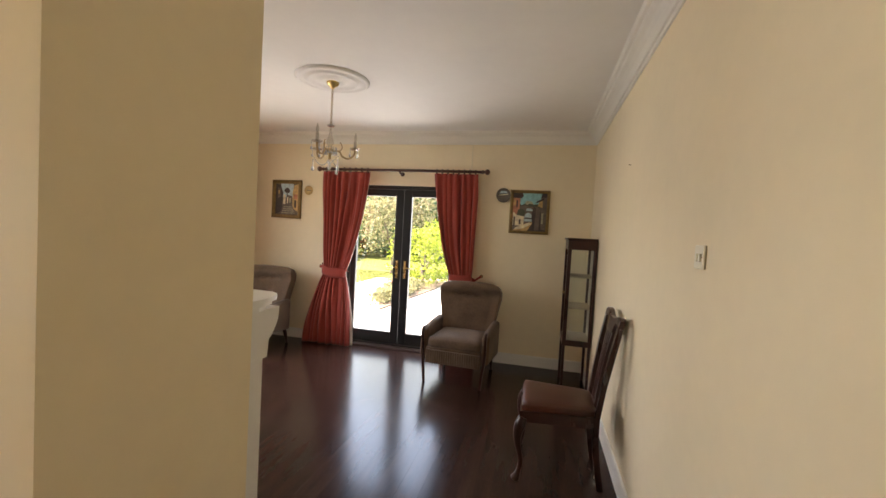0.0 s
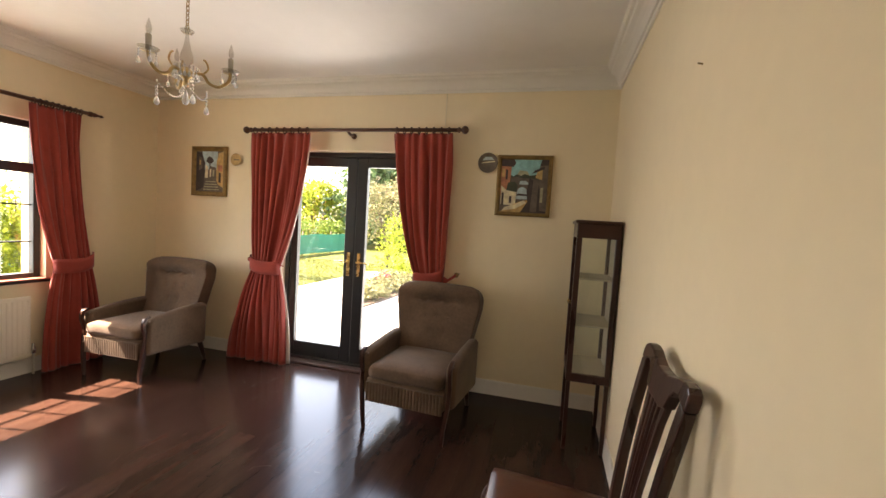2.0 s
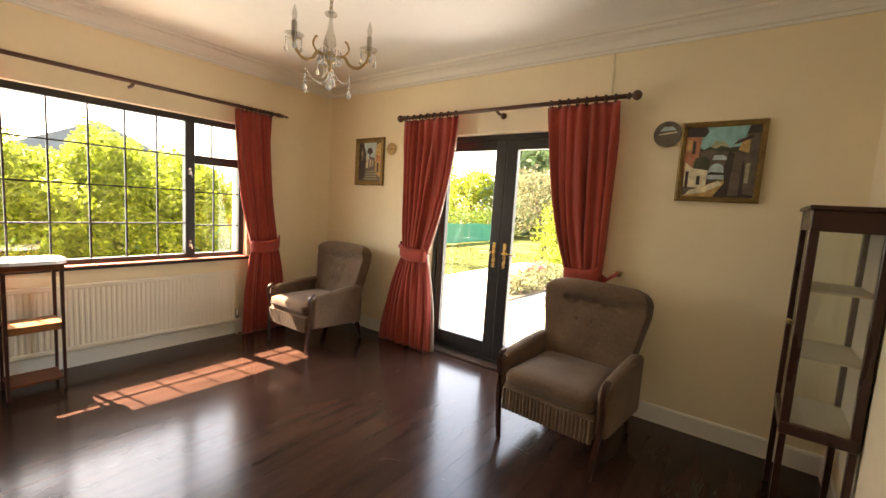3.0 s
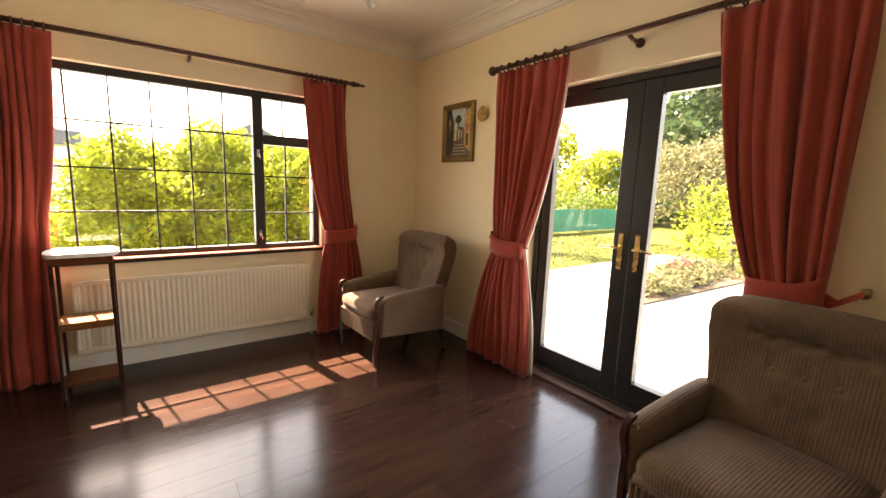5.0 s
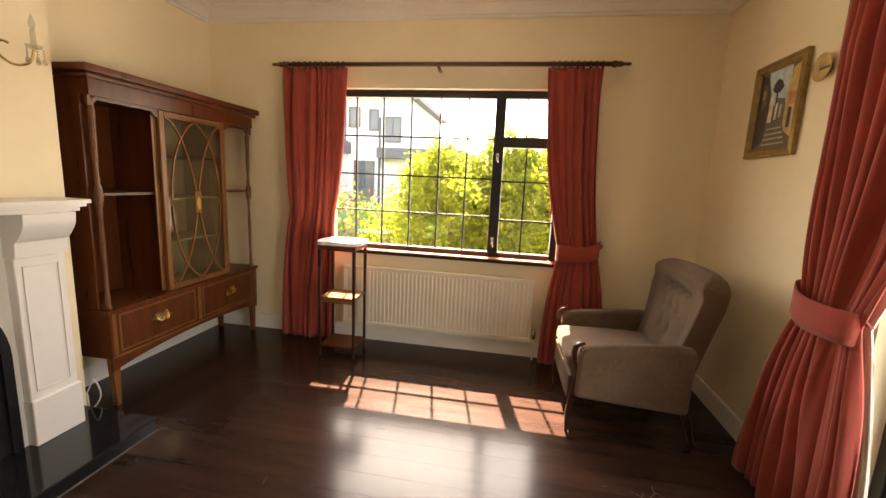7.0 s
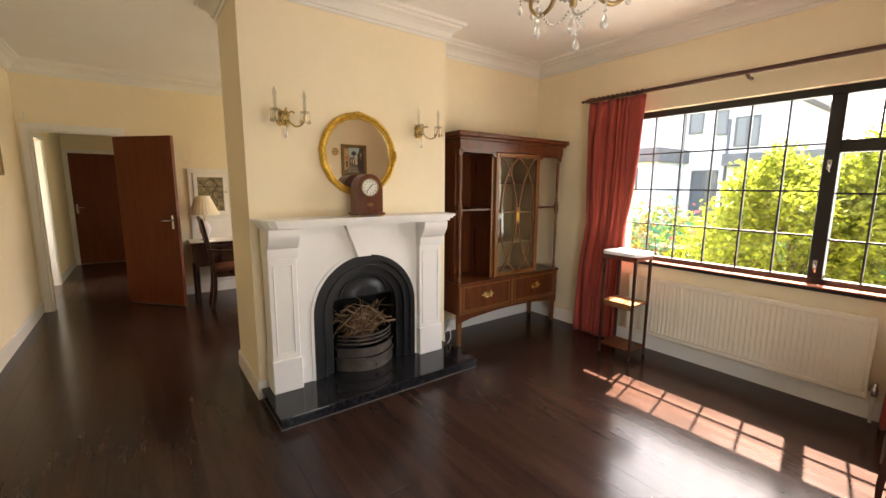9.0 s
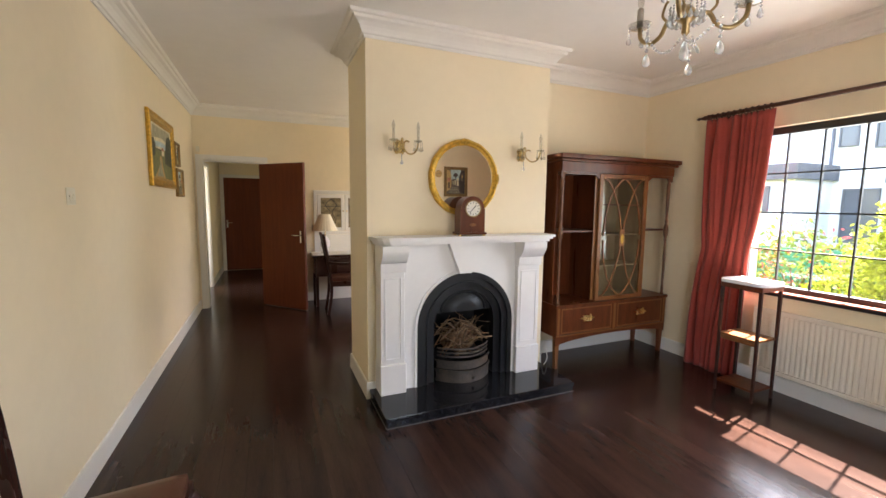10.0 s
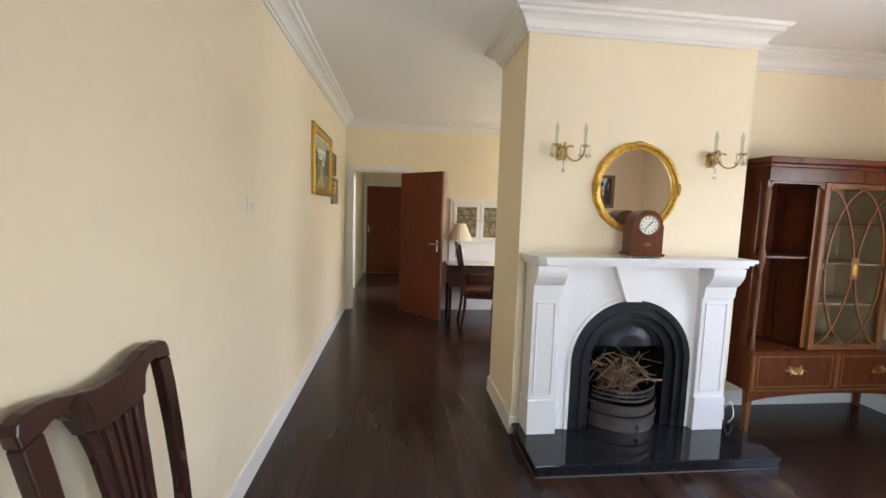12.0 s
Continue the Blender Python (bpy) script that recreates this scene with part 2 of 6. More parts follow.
def lathe(bm, prof, seg=16, m=None, cap=True):
    """A turned shape from (radius, height) pairs, about z, then moved by m."""
    rings = []
    for r, z in prof:
        rings.append([bm.verts.new((r * math.cos(2 * math.pi * i / seg), r * math.sin(2 * math.pi * i / seg), z)) for i in range(seg)])
    for a, b in zip(rings, rings[1:]):
        for i in range(seg):
            bm.faces.new((a[i], a[(i + 1) % seg], b[(i + 1) % seg], b[i])).smooth = True
    if cap:
        bm.faces.new(rings[0][::-1])
        bm.faces.new(rings[-1])
    if m is not None:
        bmesh.ops.transform(bm, matrix=m, verts=[v for r in rings for v in r])
    return bm


def tube(bm, pts, r, seg=8):
    """A round bar along pts; r is one radius or one for each point."""
    pts = [Vector(p) for p in pts]
    rs = r if isinstance(r, (list, tuple)) else [r] * len(pts)
    rings, side = [], None
    for i, p in enumerate(pts):
        d = (pts[min(i + 1, len(pts) - 1)] - pts[max(i - 1, 0)]).normalized()
        if side is None:
            side = d.orthogonal().normalized()
        side = (side - d * side.dot(d)).normalized()
        up = d.cross(side)
        rings.append([bm.verts.new(p + rs[i] * (math.cos(2 * math.pi * k / seg) * side + math.sin(2 * math.pi * k / seg) * up)) for k in range(seg)])
    for a, b in zip(rings, rings[1:]):
        for i in range(seg):
            bm.faces.new((a[i], a[(i + 1) % seg], b[(i + 1) % seg], b[i])).smooth = True
    bm.faces.new(rings[0][::-1])
    bm.faces.new(rings[-1])
    return bm


def prism(bm, outline, lo, hi, plane="xz"):
    """A flat outline pushed from lo to hi along the missing axis."""
    def at(p, h):
        return {"xz": (p[0], h, p[1]), "yz": (h, p[0], p[1]), "xy": (p[0], p[1], h)}[plane]
    a, b = [bm.verts.new(at(p, lo)) for p in outline], [bm.verts.new(at(p, hi)) for p in outline]
    bm.faces.new(a[::-1])
    bm.faces.new(b)
    for i in range(len(outline)):
        j = (i + 1) % len(outline)
        bm.faces.new((a[i], a[j], b[j], b[i]))
    return bm


def bar(bm, pts, wide, deep, axis):
    """A flat rectangular bar along pts; its depth lies along axis."""
    pts, ax = [Vector(p) for p in pts], Vector(axis)
    rings = []
    for i, p in enumerate(pts):
        d = (pts[min(i + 1, len(pts) - 1)] - pts[max(i - 1, 0)]).normalized()
        s = d.cross(ax).normalized()
        w = wide[i] if isinstance(wide, (list, tuple)) else wide
        rings.append([bm.verts.new(p + s * a * w / 2 + ax * b * deep / 2) for a, b in ((-1, -1), (1, -1), (1, 1), (-1, 1))])
    for a, b in zip(rings, rings[1:]):
        for i in range(4):
            bm.faces.new((a[i], a[(i + 1) % 4], b[(i + 1) % 4], b[i]))
    bm.faces.new(rings[0][::-1])
    bm.faces.new(rings[-1])
    return bm


def curve(pts, n=6):
    """A smooth line through pts."""
    pts = [Vector(p) for p in pts]
    out = []
    for i in range(len(pts) - 1):
        p0, p1, p2, p3 = pts[max(i - 1, 0)], pts[i], pts[i + 1], pts[min(i + 2, len(pts) - 1)]
        for k in range(n):
            t = k / n
            out.append(0.5 * (2 * p1 + (p2 - p0) * t + (2 * p0 - 5 * p1 + 4 * p2 - p3) * t * t + (3 * p1 - p0 - 3 * p2 + p3) * t ** 3))
    return out + [pts[-1]]


def finish(bm, name, smooth=False):
    bmesh.ops.recalc_face_normals(bm, faces=bm.faces)
    me = bpy.data.meshes.new(name)
    bm.to_mesh(me)
    bm.free()
    if smooth:
        me.polygons.foreach_set("use_smooth", [True] * len(me.polygons))
    return me


def part(name, bm, material, parent, label="", smooth=False, m=None):
    ob = new(name, finish(bm, name, smooth))
    ob.data.materials.append(material)
    ob.parent = parent
    if m is not None:
        ob.matrix_basis = m
    return tagged(ob, label)


def thing(name, label, category, m, group=""):
    ob = new(name)
    ob.empty_display_size = 0.1
    ob.matrix_basis = m
    return tagged(ob, label, category, group)


def solo(name, bm, material, label, category, m=None, group="", kind="", smooth=False):
    ob = new(name, finish(bm, name, smooth))
    ob.data.materials.append(material)
    if m is not None:
        ob.matrix_basis = m
    return tagged(ob, label, category, group, kind)


def setting(name, bm, material, label, category="wall"):
    return solo(name, bm, material, label, category, kind="structure")


# ---- the rooms ----
XE, XW, YN, YS = 0.325, -4.295, 5.0, -2.11
YA, YB, YD = 1.02, 1.345, 0.69
BX0, BX1 = -2.785, -1.228
ZC = 2.735
FX0, FX1, FZ = -2.725, -1.205, 2.09
WY0, WY1, WZ0, WZ1 = 2.03, 3.99, 0.785, 2.10
DX0, DX1, DZ = -0.52, 0.235, 2.03

wall_east = setting("wall_east", made((XE, XE + 0.2, YS - 0.12, YN + 0.3, 0, ZC)), M_WALL, "long plain cream painted wall")
wall_north = setting("wall_north", made((XW, FX0, YN, YN + 0.3, 0, ZC), (FX1, XE, YN, YN + 0.3, 0, ZC), (FX0, FX1, YN, YN + 0.3, FZ, ZC)), M_WALL, "cream painted wall with the French doors")
wall_west = setting("wall_west", made((XW - 0.3, XW, YD, WY0, 0, ZC), (XW - 0.3, XW, WY1, YN + 0.3, 0, ZC), (XW - 0.3, XW, WY0, WY1, 0, WZ0), (XW - 0.3, XW, WY0, WY1, WZ1, ZC)), M_WALL, "cream painted wall with the wide window")
wall_middle = setting("wall_middle", made((XW, BX0, YD, YA, 0, ZC)), M_WALL, "cream alcove wall behind the china cabinet")
# the chimney breast, open behind the fire basket
AX, AZ, AR = -1.99, 0.53, 0.26
setting("chimney_breast", made((BX0, AX - AR - 0.06, YD, YB, 0, ZC), (AX + AR + 0.06, BX1, YD, YB, 0, ZC), (AX - AR - 0.06, AX + AR + 0.06, YD, YB, 0.86, ZC),
                               (AX - AR - 0.06, AX + AR + 0.06, YD, YD + 0.3, 0, 0.86)), M_WALL, "cream painted chimney breast standing between the two rooms", "chimney breast")
# the west opening is unseen, inferred from the light on the dining walls
setting("wall_dining_west", made((XW - 0.3, XW, YS - 0.12, -1.55, 0, ZC), (XW - 0.3, XW, -0.05, YD, 0, ZC), (XW - 0.3, XW, -1.55, -0.05, 0, 0.8), (XW - 0.3, XW, -1.55, -0.05, 2.1, ZC)), M_WALL, "cream wall closing the dining end, with its window opening")
setting("wall_south", made((XW, DX0, YS - 0.12, YS, 0, ZC), (DX1, XE, YS - 0.12, YS, 0, ZC), (DX0, DX1, YS - 0.12, YS, DZ, ZC)), M_WALL, "cream end wall with the hall doorway")
setting("ceiling", made((XW - 0.3, XE + 0.2, YS - 0.12, YN + 0.3, ZC, ZC + 0.12)), M_CEIL, "smooth white painted ceiling", "ceiling")

# the hall behind the doorway
HY = -5.62
setting("wall_hall_east", made((0.36, 0.5, -3.0, YS - 0.12, 0, 2.55), (0.36, 0.5, HY, -3.75, 0, 2.55), (0.36, 0.5, -3.75, -3.0, 2.03, 2.55)), M_WALL, "cream hall wall with a white doorway")
setting("wall_hall_west", made((-1.05, -0.92, HY, YS - 0.12, 0, 2.55)), M_WALL, "plain cream hall wall")
setting("wall_hall_south", made((-1.05, 0.5, HY - 0.12, HY, 0, 2.55)), M_WALL, "cream wall at the end of the hall")
setting("ceiling_hall", made((-1.05, 0.5, HY - 0.12, YS - 0.12, 2.55, 2.65)), M_CEIL, "white hall ceiling", "ceiling")
# unseen side room; its east opening is made up to let light into the hall
setting("wall_side_room", made((1.6, 1.7, -4.6, -4.2, 0, 2.55), (1.6, 1.7, -2.7, -2.3, 0, 2.55), (1.6, 1.7, -4.2, -2.7, 0, 0.7), (1.6, 1.7, -4.2, -2.7, 2.2, 2.55), (0.5, 1.7, -4.7, -4.6, 0, 2.55), (0.5, 1.7, -2.3, -2.23, 0, 2.55), (0.5, 1.7, -4.7, -2.23, 2.55, 2.65)), M_WALL, "plain wall of the unseen room off the hall, its opening added for light")
floor = setting("floor", made((XW - 0.02, 1.7, HY - 0.1, YN + 0.05, -0.12, -0.012)), M_GAP, "floor of dark-stained glossy wooden boards", "floor")


def sweep(bm, path, prof, closed):
    """A moulding: the profile (out from the wall, height) along corners, the room on the left hand."""
    n, rings = len(path), []
    for i in range(n):
        p = Vector(path[i])
        d0 = (p - Vector(path[i - 1])).normalized() if (closed or i) else None
        d1 = (Vector(path[(i + 1) % n]) - p).normalized() if (closed or i < n - 1) else None
        d0, d1 = d0 or d1, d1 or d0
        n0, n1 = Vector((-d0.y, d0.x)), Vector((-d1.y, d1.x))
        s = (n0 + n1) / (1 + n0.dot(n1))
        rings.append([bm.verts.new((p.x + s.x * o, p.y + s.y * o, z)) for o, z in prof])
    for i in range(n if closed else n - 1):
        a, b = rings[i], rings[(i + 1) % n]
        for k in range(len(prof) - 1):
            bm.faces.new((a[k], b[k], b[k + 1], a[k + 1]))
    if not closed:
        bm.faces.new(rings[0])
        bm.faces.new(rings[-1][::-1])
    return bm


ROOM = [(XE, YS), (XE, YN), (XW, YN), (XW, YA), (BX0, YA), (BX0, YB), (BX1, YB), (BX1, YD), (XW, YD), (XW, YS)]
COVE = [(0.0, 2.600), (0.012, 2.600), (0.016, 2.618), (0.028, 2.622), (0.034, 2.640), (0.046, 2.662), (0.066, 2.682), (0.092, 2.695), (0.098, 2.712), (0.116, 2.716), (0.128, 2.735)]
setting("cornice", sweep(bmesh.new(), ROOM, COVE, True), M_TRIM, "white moulded plaster cornice", "cornice")
SKIRT = [(0.0, 0.125), (0.010, 0.125), (0.014, 0.112), (0.017, 0.0)]
for k, run in enumerate(([(DX1 + 0.07, YS), (XE, YS), (XE, YN), (FX1 + 0.02, YN)], [(FX0 - 0.02, YN), (XW, YN), (XW, YA), (BX0, YA), (BX0, YB)],
                         [(BX1 - 0.055, YB), (BX1, YB), (BX1, YD), (XW, YD), (XW, YS), (DX0 - 0.07, YS)])):
    setting("baseboard_%d" % (k + 1), sweep(bmesh.new(), run, SKIRT, False), M_TRIM, "white painted skirting board", "skirting board")

# French doors
door_1 = tagged(thing("door_1", "closed pair of dark glazed French doors with brass levers", "French doors", pose(0, 0, 0)), kind="structure")
fy0, fy1 = YN + 0.10, YN + 0.165
part("door_frame", made((FX0, FX0 + 0.05, fy0 - 0.01, fy1, 0, FZ), (FX1 - 0.05, FX1, fy0 - 0.01, fy1, 0, FZ), (FX0 + 0.05, FX1 - 0.05, fy0 - 0.01, fy1, FZ - 0.045, FZ),
                        (FX0 + 0.05, FX1 - 0.05, fy0 - 0.03, fy1, 0.0, 0.035), bevel=0.004), M_FRAME, door_1)
FM = (FX0 + FX1) / 2
for s in (-1, 1):
    a, b = sorted((FM + s * 0.003, FM + s * (FM - FX0 - 0.053)))
    st_in, st_out = 0.105, 0.075
    l_, r_ = (st_out, st_in) if s < 0 else (st_in, st_out)
    leaf = part("door_leaf", made((a, a + l_, fy0, fy1 - 0.01, 0.038, FZ - 0.048), (b - r_, b, fy0, fy1 - 0.01, 0.038, FZ - 0.048),
                                  (a + l_, b - r_, fy0, fy1 - 0.01, 0.038, 0.185), (a + l_, b - r_, fy0, fy1 - 0.01, FZ - 0.135, FZ - 0.048), bevel=0.004), M_FRAME, door_1)
    pane = part("pane", made((a + l_ - 0.01, b - r_ + 0.01, fy0 + 0.02, fy0 + 0.026, 0.175, FZ - 0.125)), M_PANE, leaf)
    pane.visible_shadow = False
    hx = FM + s * 0.055
    part("backplate", made((hx - 0.016, hx + 0.016, fy0 - 0.009, fy0, 0.90, 1.13), bevel=0.003), M_BRASS, leaf, "brass lever handle plate")
    lev = tube(bmesh.new(), [(hx, fy0 - 0.005, 1.04), (hx, fy0 - 0.05, 1.04)], 0.009)
    tube(lev, curve([(hx, fy0 - 0.048, 1.04), (hx + s * 0.05, fy0 - 0.052, 1.042), (hx + s * 0.125, fy0 - 0.048, 1.034)]), 0.008)
    part("lever", lev, M_BRASS, leaf)
setting("door_threshold", made((FX0, FX1, YN - 0.03, fy0 - 0.032, 0.0, 0.022), bevel=0.004), M_SILL, "dark brown wooden threshold inside the French doors", "threshold")
setting("door_step", made((FX0, FX1, YN + 0.17, YN + 0.36, -0.14, -0.005), bevel=0.004), M_CONC, "concrete step outside the French doors", "step")

# wide window with leaded lights
window_1 = tagged(thing("window_1", "wide dark-framed window with square leaded panes", "window", pose(0, 0, 0)), kind="structure")
wx1, wx0 = XW - 0.065, XW - 0.13
W0, W1, W2, W3 = WY0, 3.445, 3.525, WY1
part("window_frame", made((wx0, wx1, W0, W0 + 0.045, WZ0 + 0.01, WZ1), (wx0, wx1, W3 - 0.05, W3, WZ0 + 0.01, WZ1), (wx0, wx1, W0 + 0.045, W3 - 0.05, WZ1 - 0.055, WZ1),
                          (wx0, wx1, W0 + 0.045, W3 - 0.05, WZ0 + 0.01, WZ0 + 0.05), (wx0, wx1 + 0.008, W1, W2, WZ0 + 0.05, WZ1 - 0.055), (wx0, wx1 + 0.012, W2, W3 - 0.05, 1.675, 1.755), bevel=0.004), M_FRAME, window_1)
gx = (wx0 + wx1) / 2


def leaded(y0, y1, z0, z1, ys, zs):
    g = part("pane", made((gx - 0.003, gx + 0.003, y0 - 0.006, y1 + 0.006, z0 - 0.006, z1 + 0.006)), M_PANE, window_1)
    g.visible_shadow = False
    for y in ys:
        part("glazing_strip", made((gx - 0.009, gx + 0.009, y - 0.006, y + 0.006, z0, z1)), M_LEAD, g)
    for z in zs:
        part("glazing_strip", made((gx - 0.0095, gx + 0.0095, y0, y1, z - 0.006, z + 0.006)), M_LEAD, g)


leaded(W0 + 0.045, W1, WZ0 + 0.05, WZ1 - 0.055, (2.298, 2.530, 2.766, 3.004, 3.232), (1.120, 1.425, 1.738))
leaded(W2, W3 - 0.05, WZ0 + 0.05, 1.675, (3.708,), (1.100, 1.412))
leaded(W2, W3 - 0.05, 1.755, WZ1 - 0.055, (3.690,), ())
for z in (0.93, 1.60):
    part("casement_stay", tube(made((wx1, wx1 + 0.012, 3.470, 3.492, z - 0.03, z + 0.03)), [(wx1 + 0.012, 3.48, z + 0.01), (wx1 + 0.03, 3.485, z - 0.005), (wx1 + 0.034, 3.49, z - 0.05)], 0.005), M_CHROME, window_1, "silver casement catch")
sill = setting("window_sill", made((XW - 0.062, XW + 0.03, WY0, WY1 + 0.02, WZ0 - 0.022, WZ0 + 0.002)), M_GAP, "red tiled window sill", "window sill")

# inner door, hall door and trims
setting("door_trim", made((DX0 - 0.065, DX0, YS, YS + 0.018, 0, DZ + 0.065), (DX1, DX1 + 0.065, YS, YS + 0.018, 0, DZ + 0.065), (DX0, DX1, YS, YS + 0.018, DZ, DZ + 0.065),
                          (DX0, DX0 + 0.02, YS - 0.12, YS, 0, DZ - 0.02), (DX1 - 0.02, DX1, YS - 0.12, YS, 0, DZ - 0.02), (DX0, DX1, YS - 0.12, YS, DZ - 0.02, DZ), bevel=0.003), M_TRIM, "white painted door frame", "door frame")
door_2 = tagged(thing("door_2", "brown flush wooden door standing open with a chrome lever", "door", pose(DX0 + 0.02, YS + 0.02, 0, 0, 0, 132)), kind="structure")
part("door_leaf", made((0, 0.80, -0.04, 0, 0.012, 1.995), bevel=0.002), M_DOOR, door_2)
hb = made((0.725, 0.755, 0.0, 0.008, 0.93, 1.09), (0.725, 0.755, -0.048, -0.04, 0.93, 1.09), bevel=0.002)
for s in (0.008, -0.048):
    k = 1 if s > 0 else -1
    tube(hb, [(0.74, s, 1.03), (0.74, s + k * 0.045, 1.03), (0.71, s + k * 0.05, 1.03), (0.63, s + k * 0.045, 1.03)], 0.009)
part("door_handle", hb, M_CHROME, door_2)
door_3 = tagged(thing("door_3", "closed brown flush door at the end of the hall", "door", pose(0, HY, 0)), kind="structure")
part("door_leaf", made((-0.50, 0.285, 0.004, 0.03, 0.01, 1.985), bevel=0.002), M_DOOR, door_3)
part("door_frame", made((0.285, 0.355, 0.0, 0.045, 0, 2.05), (-0.57, -0.50, 0.0, 0.045, 0, 2.05), (-0.50, 0.285, 0.0, 0.045, 1.985, 2.05), bevel=0.003), M_TRIM, door_3, "white painted frame")
part("door_handle", tube(made((0.225, 0.255, 0.03, 0.038, 0.93, 1.09)), [(0.24, 0.036, 1.03), (0.24, 0.08, 1.03), (0.14, 0.08, 1.03)], 0.009), M_CHROME, door_3)
setting("hall_trim", made((0.342, 0.36, -3.0, -2.935, 0, 2.095), (0.342, 0.36, -3.815, -3.75, 0, 2.095), (0.342, 0.36, -3.75, -3.0, 2.03, 2.095), (0.36, 0.5, -3.75, -3.735, 0, 2.03), (0.36, 0.5, -3.015, -3.0, 0, 2.03)), M_TRIM, "white frame of the side doorway in the hall", "door frame")
setting("baseboard_hall", made((0.285 + 0.07, 0.36, HY, HY + 0.015, 0, 0.12), (0.345, 0.36, HY + 0.015, -3.815, 0, 0.12)), M_TRIM, "white skirting board in the hall", "skirting board")

# ---- outside ----
GZ = -0.15
setting("ground", made((-400, 400, -400, 400, GZ - 0.5, GZ)), M_GRASS, "mown lawn running to the garden's edge", "lawn")
patio = setting("patio", made((-5.55, 12, YN + 0.3, 13.2, GZ - 0.05, GZ + 0.02), (-5.25, XW - 0.3, -8, YN + 0.3, GZ - 0.05, GZ + 0.02)), M_CONC, "pale sunlit concrete patio and path", "patio")
# eaves and roof are out of view; their overhang limits the sun patch indoors
setting("eaves", made((-5.24, XW - 0.3, -3, YN + 0.32, 2.47, 2.56), (-5.26, -5.24, -3, YN + 0.34, 2.45, 2.62), (XW - 0.3, XE + 0.4, YN + 0.3, YN + 0.62, 2.47, 2.56)), M_TRIM, "unseen white boarded eaves added to cut off the sun patch", "eaves")
setting("roof", prism(bmesh.new(), [(-5.30, 2.87), (-1.9, 4.4), (1.6, 2.87)], -3.2, YN + 0.64), M_SLATE, "unseen grey pitched roof added above the eaves", "roof")


# ---- curtains and rods ----
def cloth(top, tie, foot, z_top, z_tie, folds, deep, seed):
    """A gathered curtain: spans along x at the top, at the tie and at the foot; depth along y."""
    rnd = random.Random(seed)
    ph = [rnd.uniform(0, 6.28) for _ in range(4)]
    nu, nv = folds * 12, 52
    bm = bmesh.new()
    grid = []
    for j in range(nv + 1):
        z = z_top * (1 - j / nv) + 0.004
        if z > z_tie:
            k = max(0.0, (z_top - z) / (z_top - z_tie))
            k = k ** 1.5 * (1 - 0.12 * math.sin(math.pi * k))
            a, b = top[0] + (tie[0] - top[0]) * k, top[1] + (tie[1] - top[1]) * k
        else:
            k = min(1, (z_tie - z) / z_tie)
            k = 1 - max(0.0, 1 - k) ** 1.9
            a, b = tie[0] + (foot[0] - tie[0]) * k, tie[1] + (foot[1] - tie[1]) * k
        head = min(1.0, max(0.0, (z_top - z) / 0.25))
        pinch = 1 - 0.35 * math.exp(-((z - z_tie) / 0.16) ** 2)
        row = []
        for i in range(nu + 1):
            u = i / nu
            s = u + 0.012 * math.sin(6 * u + ph[0] + 1.6 * z) * head
            q = u * folds + 1.25 * noise.noise(Vector((u * 3.7 + ph[0], z * 0.5, ph[1]))) + 0.20 * noise.noise(Vector((u * 8.3 + ph[1], z * 0.9, ph[0])))
            w = 2 * math.pi * q + ph[2]
            amp = 0.70 + 0.9 * noise.noise(Vector((u * folds * 0.7 + ph[1], z * 0.5, ph[3])))
            fine = noise.noise(Vector((u * folds * 2.6 + ph[3], z * 0.45 + ph[0], 2.0)))
            d = amp * math.sin(w) * (0.55 + 0.45 * head) + 0.55 * head * fine + 0.5 * head * noise.noise(Vector((u * 2.2, z * 0.6, ph[2])))
            x = a + (b - a) * s + 0.008 * math.cos(w) * head
            row.append(bm.verts.new((x, deep * pinch * d, z)))
        grid.append(row)
    for j in range(nv):
        for i in range(nu):
            bm.faces.new((grid[j][i], grid[j][i + 1], grid[j + 1][i + 1], grid[j + 1][i])).smooth = True
    ext = bmesh.ops.extrude_face_region(bm, geom=list(bm.faces))
    for v in (g for g in ext["geom"] if isinstance(g, bmesh.types.BMVert)):
        v.co.y += 0.006
    return bm


def band(tie, z, deep, hook, rise=0.03):
    """A tieback: a shaped strip round the gathered cloth, drawn up to a hook."""
    bm = bmesh.new()
    mid, half = (tie[0] + tie[1]) / 2, (tie[1] - tie[0]) / 2 + 0.012
    pts = []
    for k in range(25):
        t = math.pi * k / 24
        pts.append((mid - half * math.cos(t), -(deep + 0.02) * max(0.0, math.sin(t)) ** 0.6))
    side = 1 if hook > mid else -1
    rows = []
    for x, y in pts:
        lift = rise * max(0, side * (x - mid) / half) ** 2
        rows.append([bm.verts.new((x, y, z + lift + h)) for h in (-0.062, -0.03, 0.03, 0.062)])
    for a, b in zip(rows, rows[1:]):
        for i in range(3):
            bm.faces.new((a[i], b[i], b[i + 1], a[i + 1])).smooth = True
    ext = bmesh.ops.extrude_face_region(bm, geom=list(bm.faces))
    for v in (g for g in ext["geom"] if isinstance(g, bmesh.types.BMVert)):
        v.co.y += 0.005
    return bm


